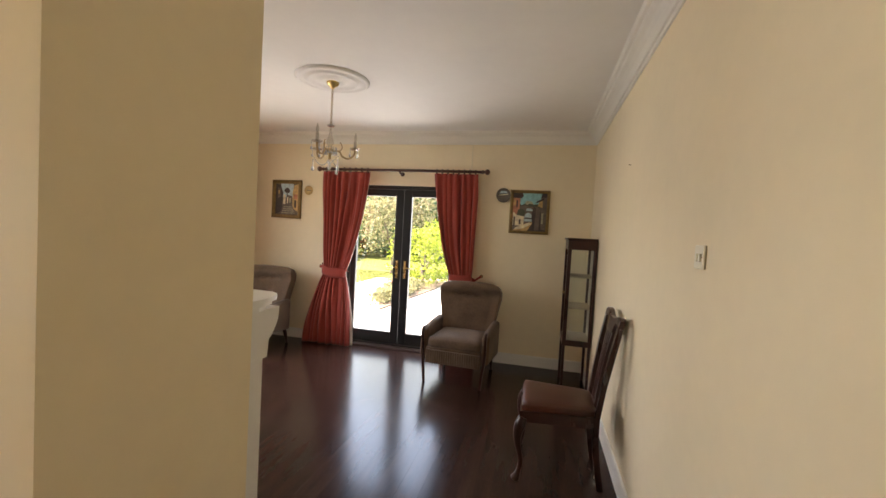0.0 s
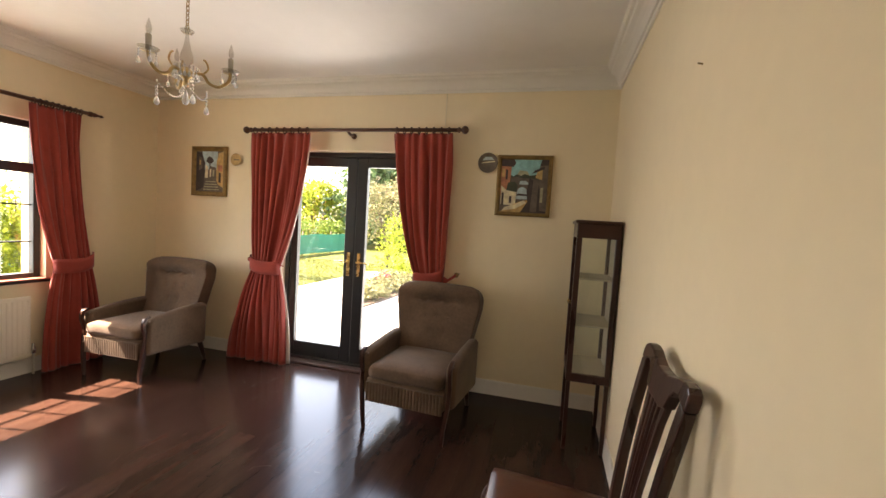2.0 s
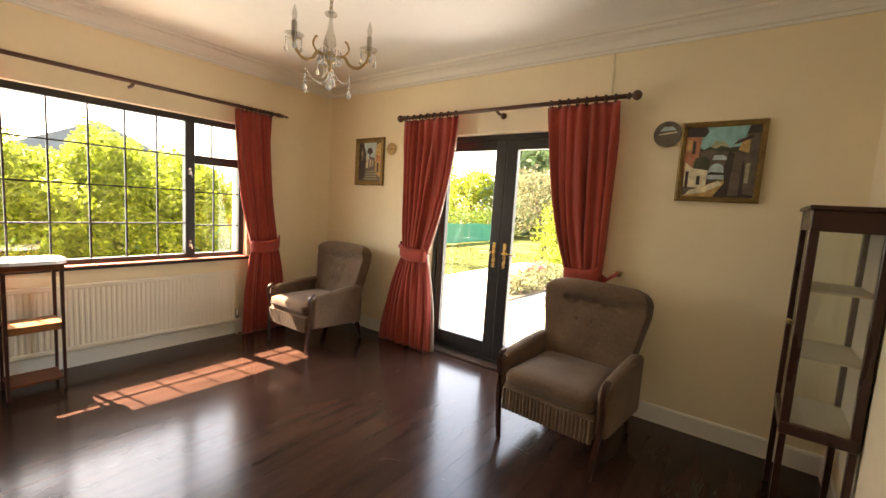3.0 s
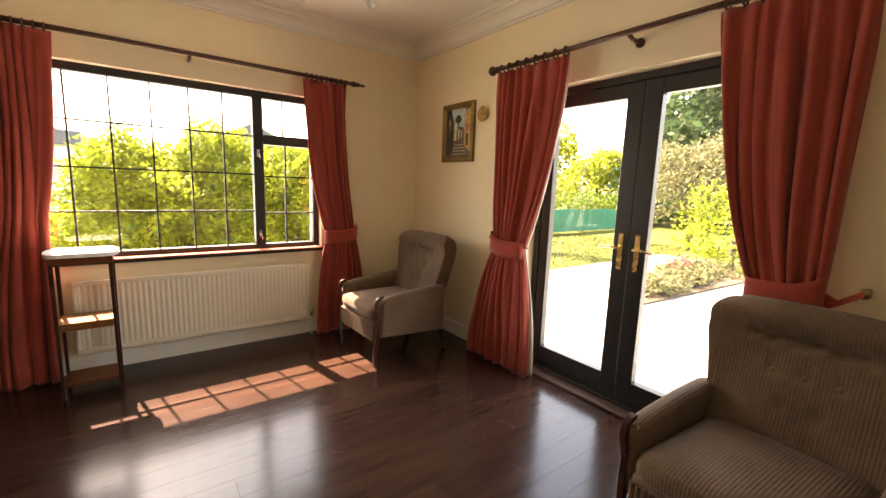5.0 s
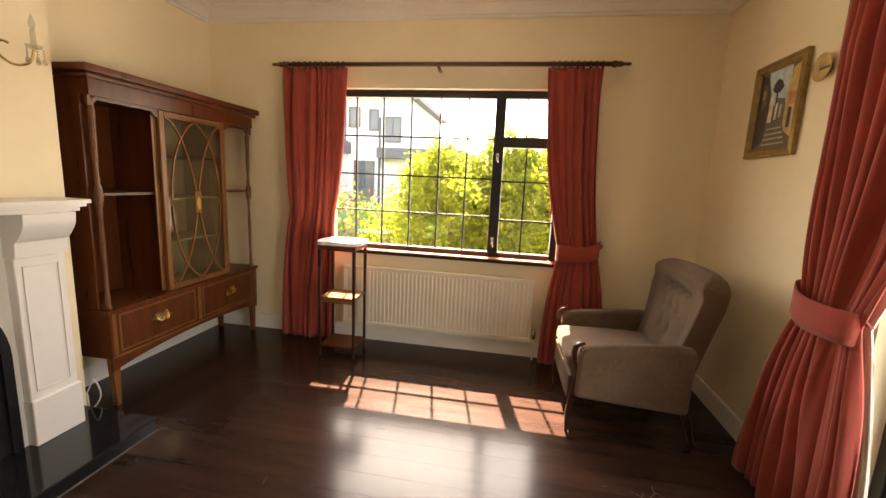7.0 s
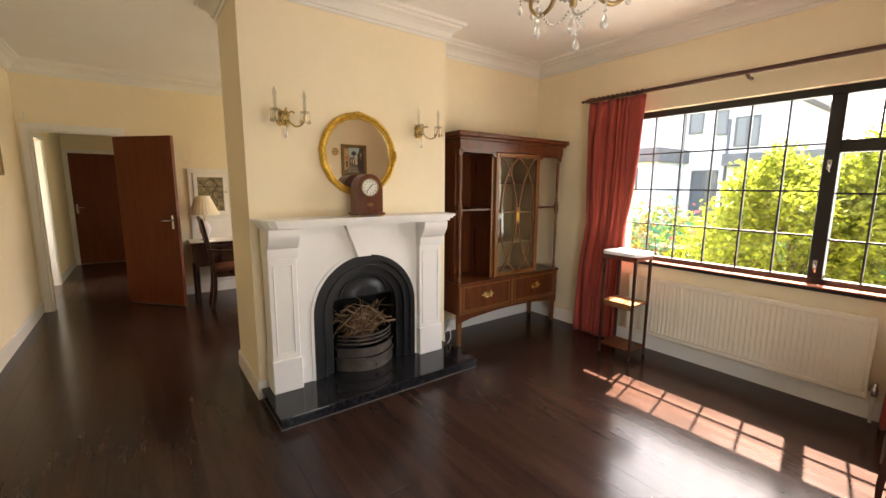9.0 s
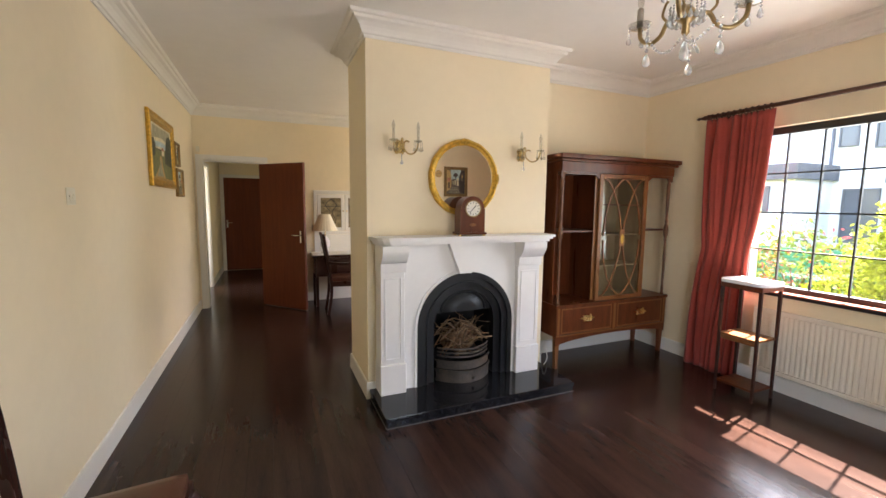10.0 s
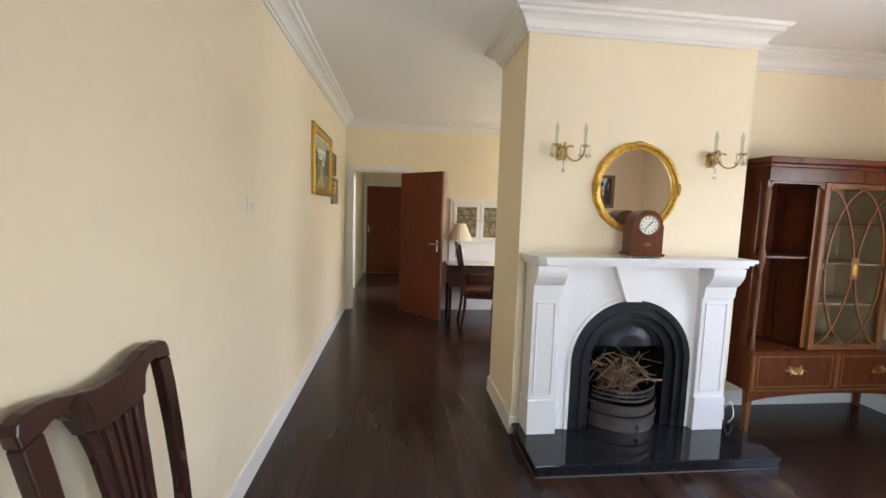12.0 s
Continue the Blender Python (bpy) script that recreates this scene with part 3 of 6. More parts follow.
def curtain(m, top, tie, foot, seed, hook=None, folds=9, z_tie=0.94, ties=True, label="terracotta red pleated curtain drawn to the side with a tieback"):
    c = thing("curtain", label, "curtain", m, "terracotta curtains")
    part("drape", cloth(top, tie, foot, 2.224, z_tie, folds, 0.033, seed), M_CURT, c)
    if ties:
        part("tieback", band(tie, z_tie, 0.05, hook, 0.05), M_CURT, c)
        hk = tube(bmesh.new(), [(hook, 0.125, z_tie + 0.06), (hook, 0.03, z_tie + 0.06)], 0.008)
        lathe(hk, [(0.004, 0), (0.019, 0.004), (0.022, 0.014), (0.014, 0.024), (0.003, 0.028)], 12, Matrix.Translation((hook, 0.03, z_tie + 0.06)) @ pose(0, 0, 0, 90))
        part("hook", hk, M_BRONZE, c, "small dark brass hook")
        if abs(hook - tie[1]) > 0.06:
            part("tieback_tail", prism(bmesh.new(), [(tie[1] - 0.01, z_tie - 0.05), (hook + 0.0, z_tie + 0.045), (hook, z_tie + 0.075), (tie[1] + 0.05, z_tie + 0.02), (tie[1] - 0.01, z_tie + 0.05)], 0.0, 0.012), M_CURT, c)
    return c


M_LINING = mat("white_curtain_lining", (0.72, 0.68, 0.60), 0.9, vary=0.05, scale=9)
NORTH, WEST = pose(0, YN - 0.13, 0), pose(XW + 0.105, 0, 0, 0, 0, 90)
cu = curtain(NORTH, (-2.995, -2.345), (-2.935, -2.635), (-3.20, -2.53), 1, hook=-2.985, folds=8)
part("lining", cloth((-2.40, -2.372), (-2.69, -2.656), (-2.585, -2.508), 2.20, 0.94, 2, 0.006, 11), M_LINING, cu, "white lining at the curtain edge", m=pose(0, 0.048, 0))
curtain(NORTH, (-1.52, -0.985), (-1.255, -1.005), (-1.34, -0.90), 2, hook=-0.885, folds=7, z_tie=0.97)
curtain(WEST, (1.752, 2.29), (1.800, 2.18), (1.69, 2.15), 3, folds=7, z_tie=1.10, ties=False, label="terracotta red pleated curtain hanging loose beside the window")
curtain(WEST, (3.81, 4.19), (3.992, 4.275), (3.895, 4.375), 4, hook=4.292, folds=6, z_tie=0.90)


def finial(kind):
    if kind == "ball":
        return [(0.014, 0), (0.024, 0.006), (0.024, 0.016), (0.015, 0.022), (0.013, 0.032), (0.026, 0.042), (0.034, 0.058), (0.034, 0.068), (0.026, 0.084), (0.008, 0.094)]
    return [(0.014, 0), (0.022, 0.008), (0.024, 0.030), (0.016, 0.042), (0.021, 0.055), (0.014, 0.075), (0.009, 0.10), (0.014, 0.112), (0.004, 0.135)]


def curtain_rod(m, x0, x1, kind, rings, brackets, label, loop=0.026):
    r = thing("curtain_rod", label, "curtain rod", m, "wooden curtain rods")
    part("pole", tube(bmesh.new(), [(x0, 0, 0), (x1, 0, 0)], 0.0165, 14), M_ROD, r)
    for s, x in ((-1, x0), (1, x1)):
        part("finial", lathe(bmesh.new(), finial(kind), 16, Matrix.Translation((x, 0, 0)) @ pose(0, 0, 0, 0, 90 * s)), M_ROD, r)
    for x in rings:
        ring = tube(bmesh.new(), [(x + 0.002 * math.sin(3 * k), loop * math.cos(k * math.pi / 8), -0.006 + loop * 1.05 * math.sin(k * math.pi / 8)) for k in range(17)], 0.0055, 6)
        tube(ring, [(x, 0, -0.028), (x, 0, -0.05)], 0.002, 5)
        part("ring", ring, M_ROD, r)
    for x in brackets:
        b = tube(bmesh.new(), [(x, 0, -0.012), (x, 0.045, -0.03), (x, 0.10, -0.03)], 0.012, 10)
        lathe(b, [(0.026, 0), (0.026, 0.012), (0.018, 0.02)], 14, Matrix.Translation((x, 0.128, -0.03)) @ pose(0, 0, 0, 90))
        part("bracket", b, M_ROD, r)


def spaced(a, b, n):
    return [a + (b - a) * k / (n - 1) for k in range(n)]


curtain_rod(pose(0, YN - 0.13, 2.255), -2.985, -0.945, "ball", spaced(-2.95, -2.38, 8) + spaced(-1.49, -1.02, 8), (-1.965,), "dark turned wooden curtain rod with ball ends over the French doors")
curtain_rod(pose(XW + 0.105, 0, 2.25, 0, 0, 90) @ pose(0, 0, 0), 1.79, 4.235, "spear", spaced(1.80, 2.26, 11) + spaced(3.84, 4.18, 9), (3.01,), "dark turned wooden curtain rod with pointed ends over the window", 0.023)
solo("cord", tube(bmesh.new(), [(-1.09, YN - 0.006, 2.60), (-1.09, YN - 0.006, 2.30)], 0.0035, 6), M_PLASTIC, "thin cord running up the wall above the curtain rod", "cord")


# ---- armchairs ----
def pillow(bm, x0, x1, y0, y1, z0, z1, r, bulge=0.0):
    """A soft block with rounded edges, its top swollen by bulge."""
    b = bmesh.new()
    box(b, x0, x1, y0, y1, z0, z1)
    bmesh.ops.subdivide_edges(b, edges=b.edges, cuts=9, use_grid_fill=True)
    c, h = Vector(((x0 + x1) / 2, (y0 + y1) / 2, (z0 + z1) / 2)), Vector(((x1 - x0) / 2, (y1 - y0) / 2, (z1 - z0) / 2))
    for v in b.verts:
        p = v.co - c
        q = Vector([max(-h[i] + r, min(h[i] - r, p[i])) for i in range(3)])
        d = p - q
        if d.length > 1e-6:
            p = q + d.normalized() * r
        u, w = p.x / h.x, p.y / h.y
        if bulge and p.z > 0:
            p.z += bulge * (1 - u * u) * (1 - w * w)
        v.co = c + p
    for f in b.faces:
        f.smooth = True
    me = bpy.data.meshes.new("soft")
    b.to_mesh(me)
    b.free()
    bm.from_mesh(me)
    bpy.data.meshes.remove(me)
    return bm


def armchair(m, label):
    c = thing("armchair", label, "armchair", m, "matching corduroy armchairs")
    part("seat_frame", pillow(bmesh.new(), -0.285, 0.285, -0.345, 0.27, 0.215, 0.365, 0.012), M_VELVET, c)
    val = bmesh.new()
    edge = []
    for k in range(24):
        x = -0.282 + 0.564 * k / 24
        w = 0.564 / 24
        edge += [(x, -0.356), (x + 0.18 * w, -0.364), (x + 0.5 * w, -0.367), (x + 0.82 * w, -0.364)]
    prism(val, edge + [(0.282, -0.356), (0.282, -0.343), (-0.282, -0.343)], 0.205, 0.338, "xy")
    part("front_valance", val, M_VELVET, c, "ribbed corduroy front below the seat")
    part("seat_cushion", pillow(bmesh.new(), -0.274, 0.274, -0.372, 0.22, 0.355, 0.462, 0.042, 0.022), M_VELVET, c)
    # back: a leaning padded slab with rounded shoulders and a headrest roll
    b = bmesh.new()
    box(b, -0.325, 0.325, -0.065, 0.065, 0.0, 0.66)
    bmesh.ops.subdivide_edges(b, edges=b.edges, cuts=40, use_grid_fill=True)
    for v in b.verts:
        x, y, z = v.co
        # outline: a little narrower at the waist, rounded at the top corners
        wide = 0.272 + 0.078 * min(1, z / 0.50) ** 1.3
        r = 0.10
        if z > 0.66 - r:
            k = (z - (0.66 - r)) / r
            wide -= r * (1 - math.sqrt(max(0, 1 - k * k)))
        x = x / 0.325 * wide
        edge = max(0.0, 1 - ((abs(x) / wide) ** 6)) if wide else 0
        thick = 0.70 + 0.30 * edge
        y *= thick * (1 if z < 0.60 else math.sqrt(max(0.1, 1 - ((z - 0.60) / 0.066) ** 2)))
        if y < -0.01:
            dent = (0.044 + 0.008 * math.sin(95 * x)) * math.exp(-((z - 0.525 - 0.006 * math.sin(60 * x)) / 0.016) ** 2) / (1 + math.exp((abs(x) - 0.19) / 0.012))
            for bx, bz in ((-0.10, 0.40), (0.0, 0.40), (0.10, 0.40), (-0.05, 0.27), (0.06, 0.27)):
                dent += 0.012 * math.exp(-((x - bx) ** 2 + (z - bz) ** 2) / 0.0006) + 0.005 * math.exp(-((x - bx) / 0.014) ** 2) * math.exp(-((z - bz - 0.03) / 0.05) ** 2)
            y += dent - 0.030 * math.exp(-((z - 0.595) / 0.045) ** 2) - 0.02 * math.exp(-((z - 0.12) / 0.12) ** 2)
            y -= 0.026 * max(0.0, (abs(x) / wide - 0.70) / 0.30) ** 1.5 * min(1.0, max(0.0, (0.66 - z) / 0.16))
        z += 0.018 * (1 - (x / 0.35) ** 2) * max(0.0, (z - 0.5) / 0.16)
        v.co = (x, y, z)
    for f in b.faces:
        f.smooth = True
    back = part("backrest", b, M_VELVET, c, m=pose(0, 0.230, 0.310, -10))
    for bx, bz in ((-0.10, 0.40), (0.0, 0.40), (0.10, 0.40), (-0.05, 0.27), (0.06, 0.27)):
        part("button", lathe(bmesh.new(), [(0.002, -0.006), (0.011, -0.003), (0.011, 0.002), (0.006, 0.005)], 10, Matrix.Translation((bx, -0.052, bz)) @ pose(0, 0, 0, 90)), M_VELVET, back)
    for s in (-1, 1):
        arm = bmesh.new()
        outline = [(-0.335, 0.24), (0.265, 0.20), (0.275, 0.575), (0.20, 0.588), (0.0, 0.576), (-0.20, 0.556), (-0.295, 0.538), (-0.330, 0.505)]
        prism(arm, outline, s * 0.280, s * 0.358, "yz")
        bmesh.ops.recalc_face_normals(arm, faces=arm.faces)
        bmesh.ops.bevel(arm, geom=list(arm.edges), offset=0.034, segments=6, profile=0.5, affect="EDGES")
        for f in arm.faces:
            f.smooth = True
        part("arm", arm, M_VELVET, c)
        # show-wood front post that runs down into the leg
        line = curve([(s * 0.324, -0.300, 0.558), (s * 0.324, -0.338, 0.540), (s * 0.324, -0.352, 0.505), (s * 0.323, -0.346, 0.45), (s * 0.322, -0.328, 0.38), (s * 0.318, -0.338, 0.27), (s * 0.300, -0.352, 0.12), (s * 0.290, -0.350, 0.0)], 5)
        wide = [0.014 + 0.012 * math.sin(math.pi * min(1, i / 20)) + 0.016 * math.sin(math.pi * max(0, i - 16) / 19) for i in range(len(line))]
        part("leg", bar(bmesh.new(), line, wide, 0.024, (1, 0, 0)), M_MAHOG, c, "curved dark wooden front leg and arm post")
        part("leg", tube(bmesh.new(), [(s * 0.265, 0.25, 0.27), (s * 0.272, 0.30, 0.12), (s * 0.276, 0.335, 0.0)], [0.026, 0.022, 0.016], 10), M_MAHOG, c, "splayed dark wooden back leg")
    return c


armchair(pose(-0.985, 4.385, 0, 0, 0, -4), "brown corduroy armchair with wooden legs before the French doors")
armchair(pose(-3.582, 4.365, 0, 0, 0, 1.5), "brown corduroy armchair standing in the corner beside the window")


# ---- dining chairs ----
def lean_back(bm):
    """Softens the edges of a flat chair-back piece and lays it along the raked, slightly curved back."""
    bmesh.ops.recalc_face_normals(bm, faces=bm.faces)
    rim = [e for e in bm.edges if len(e.link_faces) == 2 and e.calc_face_angle(0.0) > 1.2]
    bmesh.ops.bevel(bm, geom=rim, offset=0.005, segments=2, profile=0.5, affect="EDGES")
    for v in bm.verts:
        k = max(0.0, v.co.z - 0.44) / 0.62
        v.co.y += 0.203 + 0.060 * k + 0.037 * k * k


def dining_chair(m, label, arms=False):
    """Seat towards -y, back at +y."""
    c = thing("dining_chair", label, "chair", m, "mahogany chairs")
    seat = bmesh.new()
    pillow(seat, -0.235, 0.235, -0.25, 0.20, 0.435, 0.488, 0.018, 0.016)
    for v in seat.verts:
        v.co.x *= 1 - 0.22 * (v.co.y + 0.25) / 0.45
    part("seat", seat, M_LEATHER, c, "brown leather drop-in seat")
    rail = prism(bmesh.new(), [(-0.245, -0.258), (0.245, -0.258), (0.19, 0.205), (-0.19, 0.205)], 0.375, 0.442, "xy")
    part("seat_rail", rail, M_MAHOG, c)
    for s in (-1, 1):
        line = curve([(s * 0.225, -0.235, 0.40), (s * 0.238, -0.258, 0.33), (s * 0.236, -0.262, 0.25), (s * 0.220, -0.236, 0.12), (s * 0.226, -0.250, 0.04), (s * 0.232, -0.268, 0.0)], 5)
        rad = [0.030, 0.031, 0.033, 0.034, 0.034, 0.033, 0.031, 0.029, 0.027, 0.025, 0.023, 0.021, 0.019, 0.018, 0.017, 0.016, 0.0155, 0.015, 0.015, 0.016, 0.018, 0.021, 0.025, 0.028, 0.027, 0.024]
        part("leg", tube(bmesh.new(), line, rad[:len(line)] + [0.024] * max(0, len(line) - len(rad)), 10), M_MAHOG, c, "cabriole front leg")
        part("leg", bar(bmesh.new(), curve([(s * 0.185, 0.20, 0.45), (s * 0.185, 0.205, 0.25), (s * 0.185, 0.245, 0.0)], 5), 0.036, 0.032, (1, 0, 0)), M_MAHOG, c)
        post = bmesh.new()
        prism(post, [(s * x, z) for x, z in ((0.160, 0.44), (0.180, 0.66), (0.190, 0.82), (0.196, 0.95), (0.199, 1.020), (0.252, 1.010), (0.248, 0.93), (0.236, 0.80), (0.220, 0.64), (0.205, 0.44))], -0.016, 0.016)
        lean_back(post)
        part("back_post", post, M_MAHOG, c)
    # top rail: high rounded ears, a shallow dip, and a broad middle that runs into the splat
    rail = bmesh.new()
    half = [(0.0, 1.040), (0.05, 1.042), (0.10, 1.054), (0.145, 1.067), (0.19, 1.072), (0.225, 1.070), (0.248, 1.060), (0.256, 1.040), (0.252, 1.0105), (0.1985, 1.0205), (0.175, 1.030), (0.148, 1.024), (0.126, 1.003), (0.108, 0.960), (0.060, 0.945), (0.0, 0.948)]
    prism(rail, half + [(-x, z) for x, z in half[-2:0:-1]], -0.017, 0.017)
    lean_back(rail)
    part("top_rail", rail, M_MAHOG, c, "curved yoke top rail with raised ears")
    for a, b in ((-1.0, -0.62), (-0.48, -0.22), (-0.10, 0.10), (0.22, 0.48), (0.62, 1.0)):
        strip = bmesh.new()
        run = [(0.962, 0.108), (0.90, 0.094), (0.80, 0.084), (0.68, 0.072), (0.56, 0.070), (0.44, 0.084)]
        prism(strip, [(a * w, z) for z, w in run] + [(b * w, z) for z, w in run[::-1]], -0.010, 0.010)
        lean_back(strip)
        part("splat_bar", strip, M_MAHOG, c)
    shoe = prism(bmesh.new(), [(-0.084, 0.43), (0.084, 0.43), (0.078, 0.50), (-0.078, 0.50)], -0.012, 0.012)
    lean_back(shoe)
    part("splat_shoe", shoe, M_MAHOG, c)
    if arms:
        for s in (-1, 1):
            part("arm", bar(bmesh.new(), curve([(s * 0.225, 0.26, 0.70), (s * 0.26, 0.05, 0.68), (s * 0.265, -0.12, 0.68), (s * 0.25, -0.14, 0.56), (s * 0.235, -0.12, 0.42)], 6), 0.034, 0.026, (1, 0, 0)), M_MAHOG, c)
    return c


dining_chair(pose(-0.032, 2.875, 0, 0, 0, -90), "dark mahogany dining chair with a brown leather seat")
dining_chair(pose(-1.515, -1.335, 0, 0, 0, -92), "dark carver chair drawn up at the writing table", arms=True)

# ---- glazed corner cabinet ----
v = thing("display_cabinet", "narrow dark wooden display cabinet with glass sides on tall legs", "display cabinet", pose(0.040, 4.28, 0))
VW, VD, VZ0, VZ1 = 0.275, 0.45, 0.47, 1.54
part("base", made((0, VW, 0, VD, VZ0, VZ0 + 0.055), bevel=0.004), M_MAHOG, v)
part("top", made((-0.012, VW, -0.012, VD + 0.012, VZ1 - 0.02, VZ1), (0, VW, 0, VD, VZ1 - 0.115, VZ1 - 0.02), bevel=0.004), M_MAHOG, v)
for x, y in ((0, 0), (VW - 0.035, 0), (0, VD - 0.035), (VW - 0.035, VD - 0.035)):
    part("corner_post", made((x, x + 0.035, y, y + 0.035, VZ0 + 0.055, VZ1 - 0.115), bevel=0.003), M_MAHOG, v)
    cx, cy = x + 0.0175, y + 0.0175
    part("leg", bar(bmesh.new(), [(cx, cy, VZ0), (cx, cy, 0.0)], [0.030, 0.020], 0.026, (1, 0, 0)), M_MAHOG, v)
part("back_panel", made((VW - 0.012, VW - 0.004, 0.035, VD - 0.035, VZ0 + 0.055, VZ1 - 0.115)), M_CLOTH, v, "pale cloth-lined back panel")
for nm, b_ in (("side_glass", (0.035, VW - 0.035, 0.012, 0.016, VZ0 + 0.055, VZ1 - 0.115)), ("side_glass", (0.035, VW - 0.035, VD - 0.016, VD - 0.012, VZ0 + 0.055, VZ1 - 0.115)), ("door_glass", (0.012, 0.016, 0.035, VD - 0.035, VZ0 + 0.055, VZ1 - 0.115))):
    part(nm, made(b_), M_GLASS, v).visible_shadow = False
for z in (0.845, 1.155):
    part("shelf", made((0.02, VW - 0.014, 0.02, VD - 0.02, z - 0.005, z + 0.005)), M_CLOTH, v, "pale cloth-covered shelf")
part("key", tube(bmesh.new(), [(0.004, 0.025, 0.99), (-0.022, 0.025, 0.99), (-0.026, 0.025, 0.99)], [0.003, 0.003, 0.010], 8), M_BRONZE, v, "small brass key in its lock")
part("floor_lining", made((0.02, VW - 0.014, 0.02, VD - 0.02, VZ0 + 0.056, VZ0 + 0.060)), M_CLOTH, v)
part("knob", lathe(bmesh.new(), [(0.004, 0), (0.004, 0.012), (0.010, 0.016), (0.008, 0.026), (0.002, 0.028)], 10, Matrix.Translation((0.0, 0.05, 1.0)) @ pose(0, 0, 0, 0, -90)), M_BRASS, v)


# ---- pictures and plates ----
def painting(m, w, h, frame_w, shapes, label, fmat, ground):
    """A framed canvas on a wall: local x across, z up, -y towards the room."""
    p = thing("painting", label, "painting", m, "framed paintings")
    fr = bmesh.new()
    prof = [(0.0, 0.0), (0.0, -0.024), (0.012, -0.030), (frame_w * 0.45, -0.022), (frame_w * 0.7, -0.024), (frame_w, -0.012), (frame_w, 0.0)]
    rings = []
    for sx, sz in ((-1, -1), (1, -1), (1, 1), (-1, 1)):
        rings.append([fr.verts.new((sx * (w / 2 - o), d, sz * (h / 2 - o))) for o, d in prof])
    for i in range(4):
        a, b = rings[i], rings[(i + 1) % 4]
        for k in range(len(prof) - 1):
            fr.faces.new((a[k], b[k], b[k + 1], a[k + 1]))
    part("frame", fr, fmat, p)
    iw, ih = w - 2 * frame_w, h - 2 * frame_w
    canvas = part("canvas", made((-iw / 2, iw / 2, -0.009, -0.002, -ih / 2, ih / 2)), ground, p)
    for k, (material, pts) in enumerate(shapes):
        d = -0.0095 - 0.0004 * k
        part("painted_shape", prism(bmesh.new(), [((a - 0.5) * iw, (b - 0.5) * ih) for a, b in pts], d, d + 0.00035), material, canvas)
    return p


def paint(name, c):
    return mat(name, c, 0.5, vary=0.4, scale=22, bump=0.2, bscale=150)


P_SKY, P_TERRA, P_DARK, P_CREAM, P_STONE, P_WATER, P_GREEN, P_OCHRE, P_MIST, P_MOSS = (paint(*q) for q in (
    ("paint_sky", (0.24, 0.52, 0.52)), ("paint_terracotta", (0.50, 0.20, 0.11)), ("paint_shadow", (0.050, 0.034, 0.030)), ("paint_cream", (0.78, 0.66, 0.46)),
    ("paint_stone", (0.135, 0.105, 0.08)), ("paint_water", (0.46, 0.60, 0.62)), ("paint_green", (0.055, 0.065, 0.035)), ("paint_ochre", (0.56, 0.36, 0.14)), ("paint_mist", (0.40, 0.38, 0.25)), ("paint_moss", (0.19, 0.20, 0.075))))


def arch(x, z, r, h, n=9):
    return [(x - r, z)] + [(x - r * math.cos(math.pi * k / n), z + h + r * math.sin(math.pi * k / n)) for k in range(n + 1)] + [(x + r, z)]


